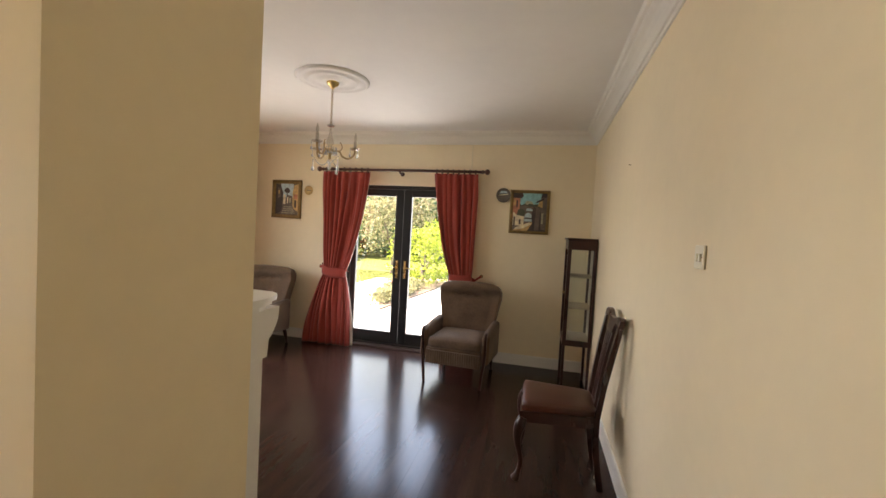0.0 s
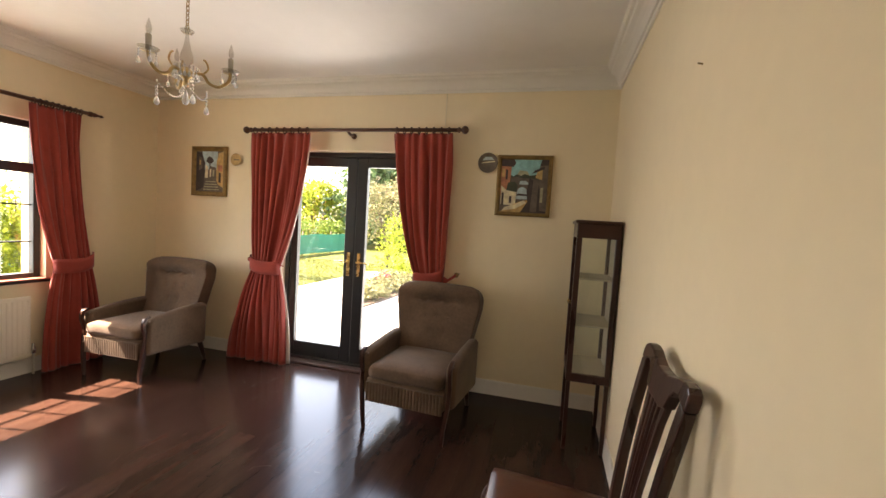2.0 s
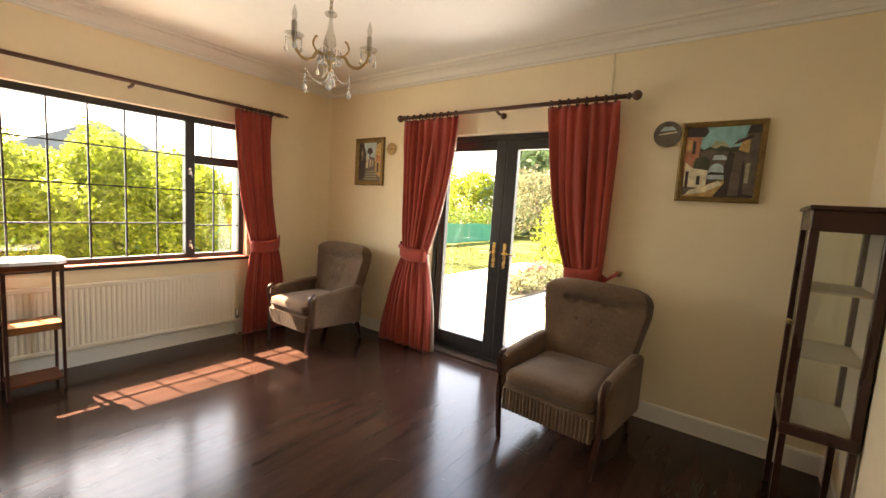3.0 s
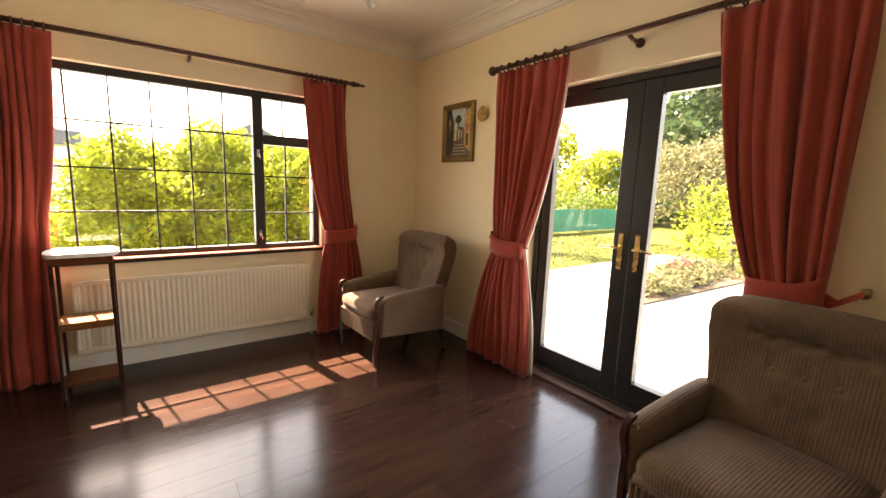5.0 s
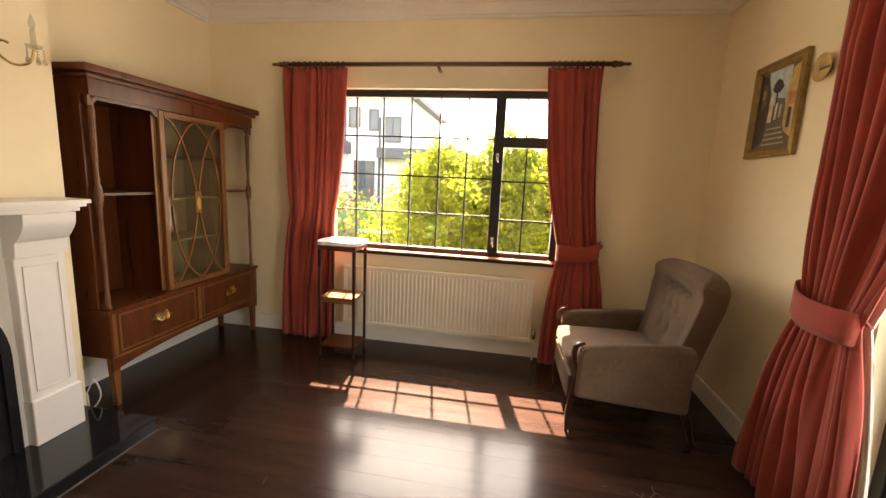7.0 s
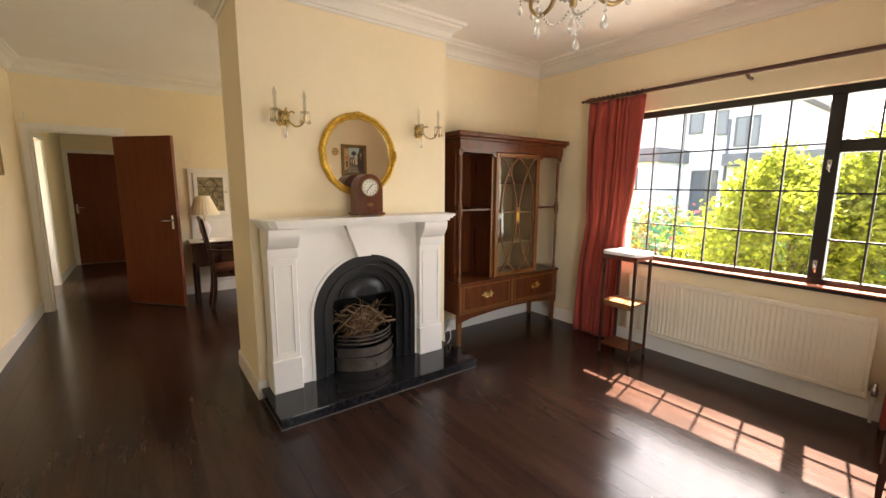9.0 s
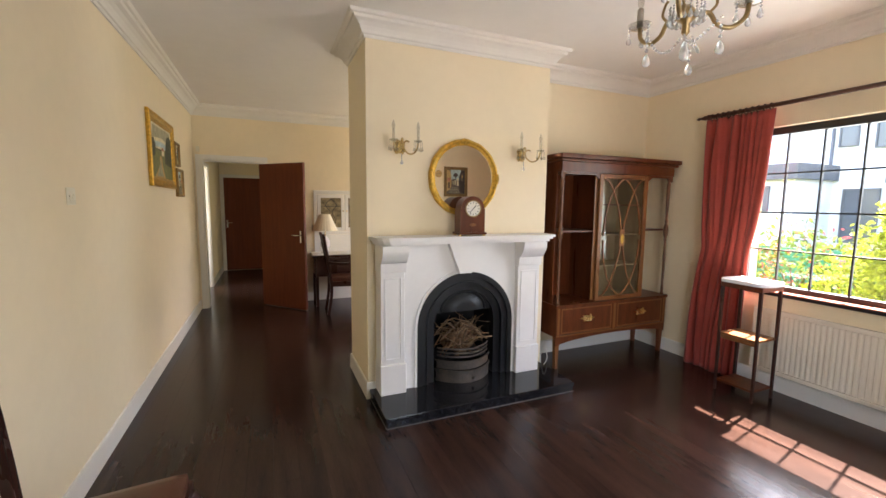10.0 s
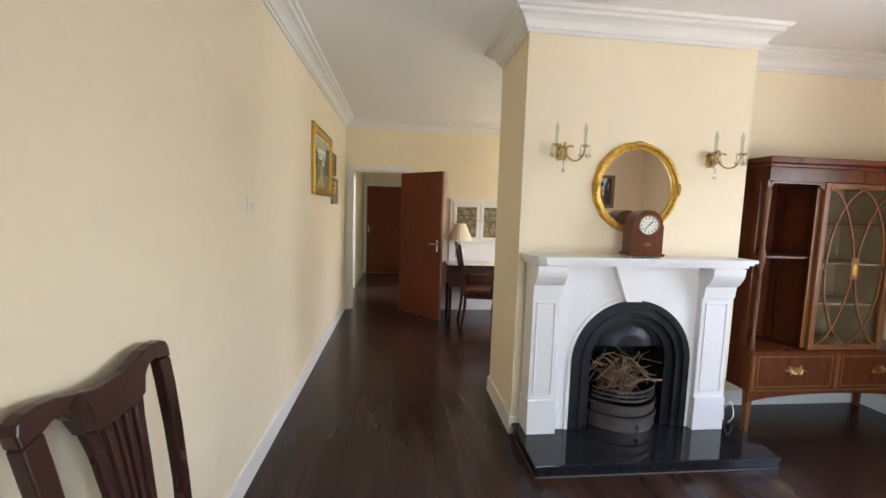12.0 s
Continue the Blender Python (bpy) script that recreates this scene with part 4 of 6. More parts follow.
BRIDGE = [(P_SKY, [(0.15, 0.62), (0.9, 0.62), (0.9, 1), (0.15, 1)]), (P_MIST, [(0.34, 0.70), (0.62, 0.69), (0.56, 0.78), (0.40, 0.80)]),
          (P_GREEN, [(0.15, 0.42), (0.40, 0.42), (0.46, 0.60), (0.44, 0.69), (0.34, 0.72), (0.27, 0.68), (0.17, 0.72)]),
          (P_STONE, [(0.22, 0.36), (0.85, 0.36), (0.85, 0.69), (0.50, 0.70), (0.22, 0.66)]), (P_GREEN, [(0.38, 0.66), (0.80, 0.64), (0.76, 0.72), (0.62, 0.70), (0.50, 0.73)]),
          (P_WATER, [(0.40, 0.53), (0.60, 0.53), (0.59, 0.57), (0.54, 0.60), (0.42, 0.595)]), (P_WATER, arch(0.475, 0.31, 0.11, 0.06)), (P_DARK, [(0.34, 0.315), (0.60, 0.315), (0.60, 0.345), (0.40, 0.36)]),
          (P_WATER, [(0.33, 0.25), (0.62, 0.25), (0.60, 0.31), (0.36, 0.31)]),
          (P_TERRA, [(0, 0.30), (0.19, 0.34), (0.22, 0.88), (0, 0.92)]), (P_OCHRE, [(0.02, 0.66), (0.08, 0.66), (0.08, 0.82), (0.02, 0.83)]), (P_DARK, [(0.10, 0.62), (0.145, 0.62), (0.145, 0.80), (0.10, 0.81)]),
          (P_DARK, [(0, 0.87), (0.26, 0.86), (0.31, 0.93), (0.27, 1), (0, 1)]), (P_GREEN, [(0.13, 0.40), (0.34, 0.36), (0.38, 0.50), (0.30, 0.58), (0.16, 0.56)]),
          (P_CREAM, [(0.02, 0.14), (0.34, 0.12), (0.36, 0.38), (0.14, 0.41), (0.02, 0.50)]), (P_DARK, [(0.04, 0.12), (0.085, 0.12), (0.085, 0.36), (0.04, 0.37)]), (P_DARK, [(0.205, 0.17), (0.255, 0.17), (0.255, 0.30), (0.205, 0.30)]),
          (P_OCHRE, [(0.02, 0), (0.62, 0), (0.60, 0.24), (0.42, 0.20), (0.20, 0.10)]), (P_CREAM, [(0.06, 0.02), (0.34, 0.06), (0.58, 0.18), (0.52, 0.235), (0.34, 0.15), (0.12, 0.09)]),
          (P_DARK, [(0.46, 0), (1, 0), (1, 0.40), (0.62, 0.66), (0.57, 0.40), (0.60, 0.20)]), (P_STONE, [(0.66, 0.02), (0.80, 0.02), (0.82, 0.60), (0.70, 0.60)]), (P_STONE, [(0.86, 0.05), (1, 0.03), (1, 1), (0.90, 1), (0.82, 0.86), (0.84, 0.40)]),
          (P_MIST, [(0.86, 0.20), (0.91, 0.20), (0.92, 0.48), (0.86, 0.47)]), (P_OCHRE, [(0.74, 0.66), (0.88, 0.62), (0.88, 0.83), (0.78, 0.80)]), (P_DARK, [(0.66, 0.74), (0.72, 0.80), (0.92, 0.88), (0.92, 0.83), (0.74, 0.755)]), (P_DARK, [(0.82, 0.88), (1, 0.90), (1, 1), (0.86, 1)])]
STREET = [(P_WATER, [(0.24, 0.55), (0.82, 0.55), (0.78, 1), (0.22, 1)]), (P_DARK, [(0, 0), (0.28, 0.10), (0.33, 0.70), (0.21, 0.95), (0, 1)]), (P_STONE, [(0.10, 0.52), (0.23, 0.58), (0.21, 0.84), (0.10, 0.88)]), (P_OCHRE, [(0.12, 0.66), (0.17, 0.67), (0.17, 0.78), (0.12, 0.79)]),
          (P_OCHRE, [(0.74, 0.22), (1, 0.10), (1, 1), (0.83, 0.96), (0.76, 0.76)]), (P_TERRA, [(0.80, 0.52), (0.97, 0.50), (0.97, 0.66), (0.81, 0.66)]), (P_DARK, [(0.84, 0.24), (0.92, 0.22), (0.92, 0.47), (0.84, 0.48)]),
          (P_CREAM, [(0.33, 0.34), (0.44, 0.34), (0.45, 0.62), (0.36, 0.66)]), (P_STONE, [(0.46, 0.30), (0.76, 0.28), (0.74, 0.60), (0.50, 0.64)]), (P_CREAM, [(0.51, 0.36), (0.56, 0.36), (0.57, 0.57), (0.52, 0.57)]), (P_MIST, [(0.62, 0.38), (0.68, 0.38), (0.68, 0.54), (0.62, 0.54)]),
          (P_DARK, [(0.38, 0.75), (0.47, 0.70), (0.58, 0.70), (0.66, 0.76), (0.60, 0.84), (0.50, 0.88), (0.41, 0.83)]), (P_DARK, [(0.50, 0.56), (0.535, 0.56), (0.535, 0.71), (0.50, 0.71)]),
          (P_STONE, [(0.26, 0), (0.94, 0), (0.74, 0.32), (0.38, 0.32)])] + [(P_MIST, [(0.30 + 0.025 * k, 0.04 + 0.065 * k), (0.88 - 0.035 * k, 0.04 + 0.065 * k), (0.86 - 0.035 * k, 0.062 + 0.065 * k), (0.31 + 0.025 * k, 0.062 + 0.065 * k)]) for k in range(4)]
LAND = [(P_CREAM, [(0, 0.55), (1, 0.55), (1, 1), (0, 1)]), (P_MIST, [(0.05, 0.72), (0.5, 0.78), (0.95, 0.70), (0.92, 0.97), (0.1, 0.96)]), (P_WATER, [(0.12, 0.56), (0.42, 0.60), (0.66, 0.57), (0.9, 0.60), (0.9, 0.66), (0.5, 0.70), (0.15, 0.67)]),
        (P_MOSS, [(0, 0), (1, 0), (1, 0.52), (0.7, 0.58), (0.4, 0.52), (0, 0.56)]), (P_GREEN, [(0.62, 0.30), (0.98, 0.26), (1, 0.84), (0.90, 0.90), (0.78, 0.86), (0.70, 0.70), (0.66, 0.52)]), (P_GREEN, [(0, 0.36), (0.16, 0.40), (0.20, 0.62), (0.12, 0.72), (0, 0.70)]),
        (P_OCHRE, [(0.10, 0.0), (0.62, 0.0), (0.50, 0.22), (0.46, 0.42), (0.38, 0.42), (0.34, 0.22)]), (P_MIST, [(0.22, 0.03), (0.50, 0.03), (0.43, 0.24), (0.41, 0.38)]), (P_CREAM, [(0.46, 0.44), (0.58, 0.44), (0.58, 0.54), (0.46, 0.54)]), (P_TERRA, [(0.45, 0.54), (0.59, 0.54), (0.55, 0.60), (0.49, 0.60)])]
painting(pose(-0.378, YN - 0.002, 1.818), 0.455, 0.508, 0.034, BRIDGE, "gilt-framed oil painting of a stone bridge between houses", M_GILTDARK, P_STONE)
painting(pose(-3.592, YN - 0.002, 1.858), 0.437, 0.508, 0.048, STREET, "gilt-framed oil painting of a stepped village street", M_GILTDARK, P_STONE)
painting(pose(XE - 0.002, -0.29, 1.910, 0, 0, -90), 0.95, 0.635, 0.085, LAND, "large gilt-framed landscape painting on the long wall", M_GOLD, P_GREEN)
painting(pose(XE - 0.002, -0.94, 1.965, 0, 0, -90), 0.24, 0.25, 0.028, LAND, "small framed picture beside the large landscape", M_GILTDARK, P_OCHRE)
painting(pose(XE - 0.002, -1.03, 1.668, 0, 0, -90), 0.34, 0.30, 0.03, STREET, "small gilt-framed picture hanging below another on the long wall", M_GILTDARK, P_STONE)


def wall_plate(m, r, material, label, shapes):
    p = thing("wall_plate", label, "wall plate", m)
    dish = part("dish", lathe(bmesh.new(), [(r * 0.35, 0), (r * 0.6, 0.004), (r * 0.97, 0.020), (r, 0.024), (r * 0.95, 0.024), (r * 0.62, 0.010), (0.002, 0.008)], 32, pose(0, 0, 0, 90)), material, p)
    for material2, pts in shapes:
        part("painted_band", prism(bmesh.new(), [(a * r, b * r) for a, b in pts], -0.0125, -0.0095), material2, dish)


wall_plate(pose(-0.69, YN - 0.001, 2.005), 0.085, P_STONE, "round decorative plate with a painted landscape", [(P_CREAM, [(-0.7, -0.05), (0.75, 0.12), (0.7, 0.22), (-0.5, 0.08)]), (P_WATER, [(-0.6, 0.25), (0.6, 0.32), (0.3, 0.6), (-0.3, 0.6)])])
wall_plate(pose(-3.262, YN - 0.001, 1.985), 0.062, P_OCHRE, "small round brass-coloured wall plate", [(P_STONE, [(-0.5, -0.1), (0.5, -0.1), (0.5, 0.05), (-0.5, 0.05)])])


# ---- switch, sensor, nail ----
sw = thing("light_switch", "ivory double light switch on the long wall", "light switch", pose(XE, 1.69, 1.482, 0, 0, -90))
part("plate", made((-0.043, 0.043, -0.010, 0, -0.043, 0.043), bevel=0.004), M_PLASTIC, sw)
for x in (-0.016, 0.016):
    part("rocker", made((x - 0.008, x + 0.008, -0.016, -0.010, -0.016, 0.012), bevel=0.002), M_PLASTIC, sw)
for x in (-0.030, 0.030):
    part("screw", made((x - 0.003, x + 0.003, -0.0115, -0.010, -0.003, 0.003)), M_BRONZE, sw)
solo("nail", tube(bmesh.new(), [(XE, 3.036, 2.04), (XE - 0.016, 3.036, 2.043)], 0.003, 6), M_BRONZE, "small nail remaining in the long cream wall", "nail")
solo("door_sensor", made((0.245, 0.285, YS, YS + 0.025, 2.13, 2.20), bevel=0.004), M_PLASTIC, "small ivory alarm sensor above the door frame", "sensor")
solo("socket", made((0.30, 0.335, HY, HY + 0.012, 0.36, 0.44), bevel=0.003), M_IRON, "dark wall socket by the hall door", "socket")


# ---- fireplace ----
def arc(cx, cz, r, a0, a1, n):
    return [(cx + r * math.cos(radians(a0 + (a1 - a0) * k / n)), cz + r * math.sin(radians(a0 + (a1 - a0) * k / n))) for k in range(n + 1)]


def arch_band(bm, r0, r1, y0, y1, foot, n=28):
    """A band round an arch with straight legs, from radius r0 to r1 and from y0 to y1."""
    inner = [(AX + r0, foot)] + arc(AX, AZ, r0, 0, 180, n) + [(AX - r0, foot)]
    outer = [(AX + r1, foot)] + arc(AX, AZ, r1, 0, 180, n) + [(AX - r1, foot)]
    rows = [[bm.verts.new((p[0], y, p[1])) for p in line] for line, y in ((inner, y0), (inner, y1), (outer, y1), (outer, y0))]
    for k in range(4):
        a, b = rows[k], rows[(k + 1) % 4]
        for i in range(len(a) - 1):
            bm.faces.new((a[i], a[i + 1], b[i + 1], b[i]))
    for i in (0, -1):
        bm.faces.new([r[i] for r in rows])
    return bm


HZ = 0.075
hearth = thing("hearth", "polished black granite hearth slab before the fireplace", "hearth", pose(0, 0, 0))
part("slab", made((-2.760, -1.233, YB + 0.002, 1.834, 0.046, HZ), bevel=0.005, seg=2), M_GRANITE, hearth)
part("riser", made((-2.752, -1.241, YB + 0.002, 1.826, 0.006, 0.0455)), M_GRANITE, hearth)
part("mortar_edge", made((-2.756, -1.237, YB + 0.002, 1.831, 0.0, 0.006)), M_MORTAR, hearth, "thin grey mortar line at the floor")
fp = thing("fireplace_surround", "white painted fireplace surround with corbels and a keystone", "fireplace", pose(0, 0, 0))
YF = 1.452
# the slip: a flat panel with an arched cut-out
sl = bmesh.new()
ro = 0.412
top_z, x_l, x_r = 1.172, -2.432, -1.462
arch = [(AX + ro, HZ)] + arc(AX, AZ, ro, 0, 180, 36) + [(AX - ro, HZ)]
rim = []
for i, (px, pz) in enumerate(arch):
    if pz <= AZ + 1e-6:
        rim.append((x_r if px > AX else x_l, pz))
    else:
        t = (px - (AX - ro)) / (2 * ro)
        ang = math.degrees(math.atan2(pz - AZ, px - AX))
        if ang < 52:
            rim.append((x_r, AZ + (top_z - AZ) * ang / 52))
        elif ang > 128:
            rim.append((x_l, AZ + (top_z - AZ) * (180 - ang) / 52))
        else:
            rim.append((x_r + (x_l - x_r) * (ang - 52) / 76, top_z))
for y0, y1 in ((YB + 0.002, YF),):
    rows = [[sl.verts.new((p[0], y, p[1])) for p in line] for line, y in ((arch, y0), (arch, y1), (rim, y1), (rim, y0))]
    for k in range(4):
        a, b = rows[k], rows[(k + 1) % 4]
        for i in range(len(a) - 1):
            sl.faces.new((a[i], a[i + 1], b[i + 1], b[i]))
    for i in (0, -1):
        sl.faces.new([r[i] for r in rows])
part("arched_panel", sl, M_MANTEL, fp)
part("arch_moulding", arch_band(bmesh.new(), ro, ro + 0.022, YF, YF + 0.008, HZ), M_MANTEL, fp)
for x0, x1 in ((-1.468, -1.288), (-2.636, -2.426)):
    pil = part("pilaster", made((x0, x1, YB + 0.002, YF + 0.045, HZ, 0.975), (x0 - 0.006, x1 + 0.006, YB + 0.002, YF + 0.062, HZ, 0.30), bevel=0.004), M_MANTEL, fp)
    part("pilaster_panel", made((x0 + 0.028, x0 + 0.036, YF + 0.045, YF + 0.050, 0.335, 0.935), (x1 - 0.036, x1 - 0.028, YF + 0.045, YF + 0.050, 0.335, 0.935), (x0 + 0.036, x1 - 0.036, YF + 0.045, YF + 0.050, 0.927, 0.935), (x0 + 0.036, x1 - 0.036, YF + 0.045, YF + 0.050, 0.335, 0.343), bevel=0.0015), M_MANTEL, pil)
    outline = [(YB + 0.002, 0.975), (YF + 0.062, 0.975), (YF + 0.066, 1.005), (YF + 0.070, 1.045)] + [(YF + 0.075 + 0.055 * math.sin(k * math.pi / 16), 1.045 + 0.10 * k / 8) for k in range(1, 9)] + [(YF + 0.132, 1.172), (YB + 0.002, 1.172)]
    part("corbel", prism(bmesh.new(), outline, x0 - 0.004, x1 + 0.004, "yz"), M_MANTEL, fp, "scrolled corbel under the shelf")
part("keystone", prism(bmesh.new(), [(-2.052, 1.172), (-1.815, 1.172), (-1.905, 0.94), (-2.005, 0.94)], YF, YF + 0.05), M_MANTEL, fp)
shelf_pts = [(-1.238, YB + 0.002), (-1.240, 1.45), (-1.256, 1.52), (-1.284, 1.565), (-1.325, 1.594), (-1.40, 1.602), (-1.99, 1.578), (-2.60, 1.602), (-2.675, 1.598), (-2.722, 1.580), (-2.737, 1.545), (-2.740, YB + 0.002)]
sh = prism(bmesh.new(), shelf_pts, 1.210, 1.228, "xy")
prism(sh, [(AX + (x - AX) * 0.985, YB + 0.002 + (y - YB - 0.002) * 0.93) for x, y in shelf_pts], 1.194, 1.2095, "xy")
prism(sh, [(AX + (x - AX) * 0.965, YB + 0.002 + (y - YB - 0.002) * 0.83) for x, y in shelf_pts], 1.1725, 1.1935, "xy")
part("mantel_shelf", sh, M_MANTEL, fp)

ins = thing("fire_insert", "black cast-iron arched fireplace insert with a basket grate", "fireplace insert", pose(0, 0, 0))
fi = bmesh.new()
for r0, r1, y1 in ((0.372, 0.411, YF + 0.012), (0.335, 0.372, YF - 0.006), (0.318, 0.335, YF + 0.004), (0.262, 0.318, YF - 0.03)):
    arch_band(fi, r0, r1, YB + 0.004, y1, HZ)
part("arch_frame", fi, M_IRON, ins)
# fire box: back and cheeks
part("fire_back", made((AX - 0.30, AX + 0.30, YB - 0.30, YB - 0.27, HZ, 0.83), (AX - 0.31, AX - 0.262, YB - 0.27, YB, HZ, 0.83), (AX + 0.262, AX + 0.31, YB - 0.27, YB, HZ, 0.83), (AX - 0.31, AX + 0.31, YB - 0.30, YB, 0.0, HZ)), M_SOOT, ins, "sooty fire back and cheeks")
hood = [(AX - 0.235, 0.615)] + arc(AX, AZ, 0.262, 20, 160, 20)[::-1] + [(AX + 0.235, 0.615)]
part("hood_moulding", tube(bmesh.new(), [(AX + 0.190 * math.cos(math.pi * k / 24), YB + 0.048, 0.625 + 0.150 * math.sin(math.pi * k / 24)) for k in range(25)], 0.011, 8), M_IRON, ins, "raised arched moulding on the hood")
shell = bmesh.new()
rows = []
for j in range(7):
    e = j / 6
    rows.append([shell.verts.new((AX + 0.186 * (1 - 0.55 * e) * math.cos(math.pi * k / 24), YB + 0.046 + 0.040 * math.sin(e * math.pi / 2), 0.625 + 0.146 * (1 - 0.55 * e) * math.sin(math.pi * k / 24))) for k in range(25)])
for a, b in zip(rows, rows[1:]):
    for k in range(24):
        shell.faces.new((a[k], a[k + 1], b[k + 1], b[k])).smooth = True
shell.faces.new(rows[-1])
part("hood_shell", shell, M_IRON, ins, "domed canopy of the hood")
part("hood", prism(bmesh.new(), hood, YB + 0.01, YB + 0.045), M_IRON, ins, "curved iron hood with cast ornament")


def bowed(bm, z0, z1, r, out, n=16, thick=0.016):
    a = [(AX - r + 2 * r * k / n, YF - 0.05 + out * math.sin(math.pi * k / n) ** 0.8 if 0 < k < n else YF - 0.05) for k in range(n + 1)]
    b = [(x, y - thick) for x, y in a]
    return prism(bm, a + b[::-1], z0, z1, "xy")


gr = bmesh.new()
for z0, z1, r, out in ((HZ + 0.002, 0.155, 0.235, 0.135), (0.157, 0.178, 0.245, 0.150), (0.180, 0.235, 0.228, 0.118), (0.237, 0.252, 0.240, 0.135)):
    bowed(gr, z0, z1, r, out)
part("ash_front", gr, M_GREYIRON, ins, "bowed grey iron ash-pan front")
for z in (0.275, 0.305, 0.335):
    part("grate_bar", bowed(bmesh.new(), z, z + 0.013, 0.222, 0.118, thick=0.012), M_GREYIRON, ins)
part("ash_knob", lathe(bmesh.new(), [(0.006, 0), (0.006, 0.012), (0.014, 0.016), (0.012, 0.026), (0.002, 0.03)], 10, Matrix.Translation((AX - 0.02, YF + 0.083, 0.12)) @ pose(0, 0, 0, -90)), M_GREYIRON, ins)
part("grate_floor", made((AX - 0.22, AX + 0.22, YB - 0.2, YF - 0.052, 0.225, 0.238)), M_IRON, ins)
tw = bmesh.new()
rnd = random.Random(7)
for k in range(64):
    c0 = Vector((AX + rnd.uniform(-0.16, 0.16), YB + rnd.uniform(-0.14, 0.10), rnd.uniform(0.30, 0.50)))
    d = Vector((rnd.uniform(-1, 1), rnd.uniform(-0.5, 0.6), rnd.uniform(-0.6, 0.7))).normalized() * rnd.uniform(0.06, 0.19)
    q = [c0 - d, c0 + Vector((rnd.uniform(-0.02, 0.02), rnd.uniform(-0.02, 0.02), rnd.uniform(-0.02, 0.03))), c0 + d]
    q = [Vector((max(AX - 0.245, min(AX + 0.245, p.x)), max(YB - 0.24, min(YF + 0.05, p.y)), max(0.245, min(0.585, p.z)))) for p in q]
    tube(tw, q, [rnd.uniform(0.003, 0.0075), rnd.uniform(0.003, 0.009), 0.002], 5)
nest = bmesh.new()
bmesh.ops.create_icosphere(nest, subdivisions=5, radius=1.0)
for v in nest.verts:
    w = 1 + 0.22 * noise.noise(v.co * 2.6) + 0.10 * noise.noise(v.co * 8)
    v.co = Vector((AX - 0.03 + v.co.x * 0.150 * w, YB - 0.085 + v.co.y * 0.090 * w, 0.355 + v.co.z * 0.120 * w))
solo("fallen_nest", nest, M_NEST, "brown crumbled nest material lying in the fire basket", "nest", smooth=True)
solo("twigs", tw, M_TWIG, "heap of dry twigs fallen into the fire basket", "twigs", kind="stuff")

# ---- mirror, clock, sconces ----
mi = thing("mirror", "round mirror in a gilt moulded frame on the chimney breast", "mirror", pose(-1.995, YB + 0.002, 1.668))
rope = bmesh.new()
seg, prof = 64, [(0.297, 0.0), (0.297, 0.020), (0.290, 0.034), (0.280, 0.040), (0.271, 0.034), (0.268, 0.022), (0.262, 0.020), (0.258, 0.026), (0.252, 0.024), (0.250, 0.010), (0.250, 0.0)]
rings = []
for k in range(seg):
    t = 2 * math.pi * k / seg
    w = 1 + 0.006 * math.sin(16 * t)
    rings.append([rope.verts.new((r * w * math.cos(t), h, r * w * math.sin(t))) for r, h in prof])
for k in range(seg):
    a, b = rings[k], rings[(k + 1) % seg]
    for i in range(len(prof) - 1):
        rope.faces.new((a[i], b[i], b[i + 1], a[i + 1])).smooth = True
part("frame", rope, M_GOLD, mi)
part("glass", lathe(bmesh.new(), [(0.252, 0.004), (0.252, 0.010)], 64, pose(0, 0, 0, -90)), M_MIRROR, mi, "clear mirror glass")
beads = bmesh.new()
for k in range(84):
    t = 2 * math.pi * k / 84
    lathe(beads, [(0.001, 0), (0.0062, 0.003), (0.0062, 0.006), (0.001, 0.010)], 6, Matrix.Translation((0.2655 * math.cos(t), 0.019, 0.2655 * math.sin(t))) @ pose(0, 0, 0, -90))
tagged(part("bead_ring", beads, M_GOLD, mi), kind="stuff")
for deg in (88, 0, 180, 268):
    t = radians(deg)
    orn = bmesh.new()
    for k in range(-2, 3):
        a = t + k * 0.055
        lathe(orn, [(0.004, 0), (0.017 - 0.003 * abs(k), 0.006), (0.012 - 0.002 * abs(k), 0.016), (0.003, 0.020)], 8, Matrix.Translation((0.286 * math.cos(a), 0.030, 0.286 * math.sin(a))) @ pose(0, 0, 0, -90))
    part("ornament", orn, M_GOLD, mi)

ck = thing("mantel_clock", "round-topped mahogany mantel clock with a white dial", "clock", pose(-1.985, 1.487, 1.228, 0, 0, 176))
out = [(-0.098, 0.028), (0.098, 0.028), (0.098, 0.205)] + arc(0, 0.205, 0.092, 0, 180, 20) + [(-0.098, 0.205)]
part("case", prism(bmesh.new(), out, -0.062, 0.062), M_REDWOOD, ck)
part("plinth", made((-0.112, 0.112, -0.074, 0.074, 0.012, 0.028), bevel=0.004), M_REDWOOD, ck)
for x in (-0.095, 0.095):
    for y in (-0.055, 0.055):
        part("foot", lathe(bmesh.new(), [(0.007, 0), (0.013, 0.004), (0.013, 0.010), (0.008, 0.014)], 10, Matrix.Translation((x, y, 0))), M_BRASS, ck)
part("bezel", lathe(bmesh.new(), [(0.064, 0), (0.064, 0.008), (0.057, 0.012), (0.055, 0.004)], 32, Matrix.Translation((0, -0.062, 0.205)) @ pose(0, 0, 0, 90)), M_BRONZE, ck)
dial = part("dial", lathe(bmesh.new(), [(0.056, 0), (0.056, 0.005)], 32, Matrix.Translation((0, -0.062, 0.205)) @ pose(0, 0, 0, 90)), M_DIAL, ck, "white enamel dial with black numerals")
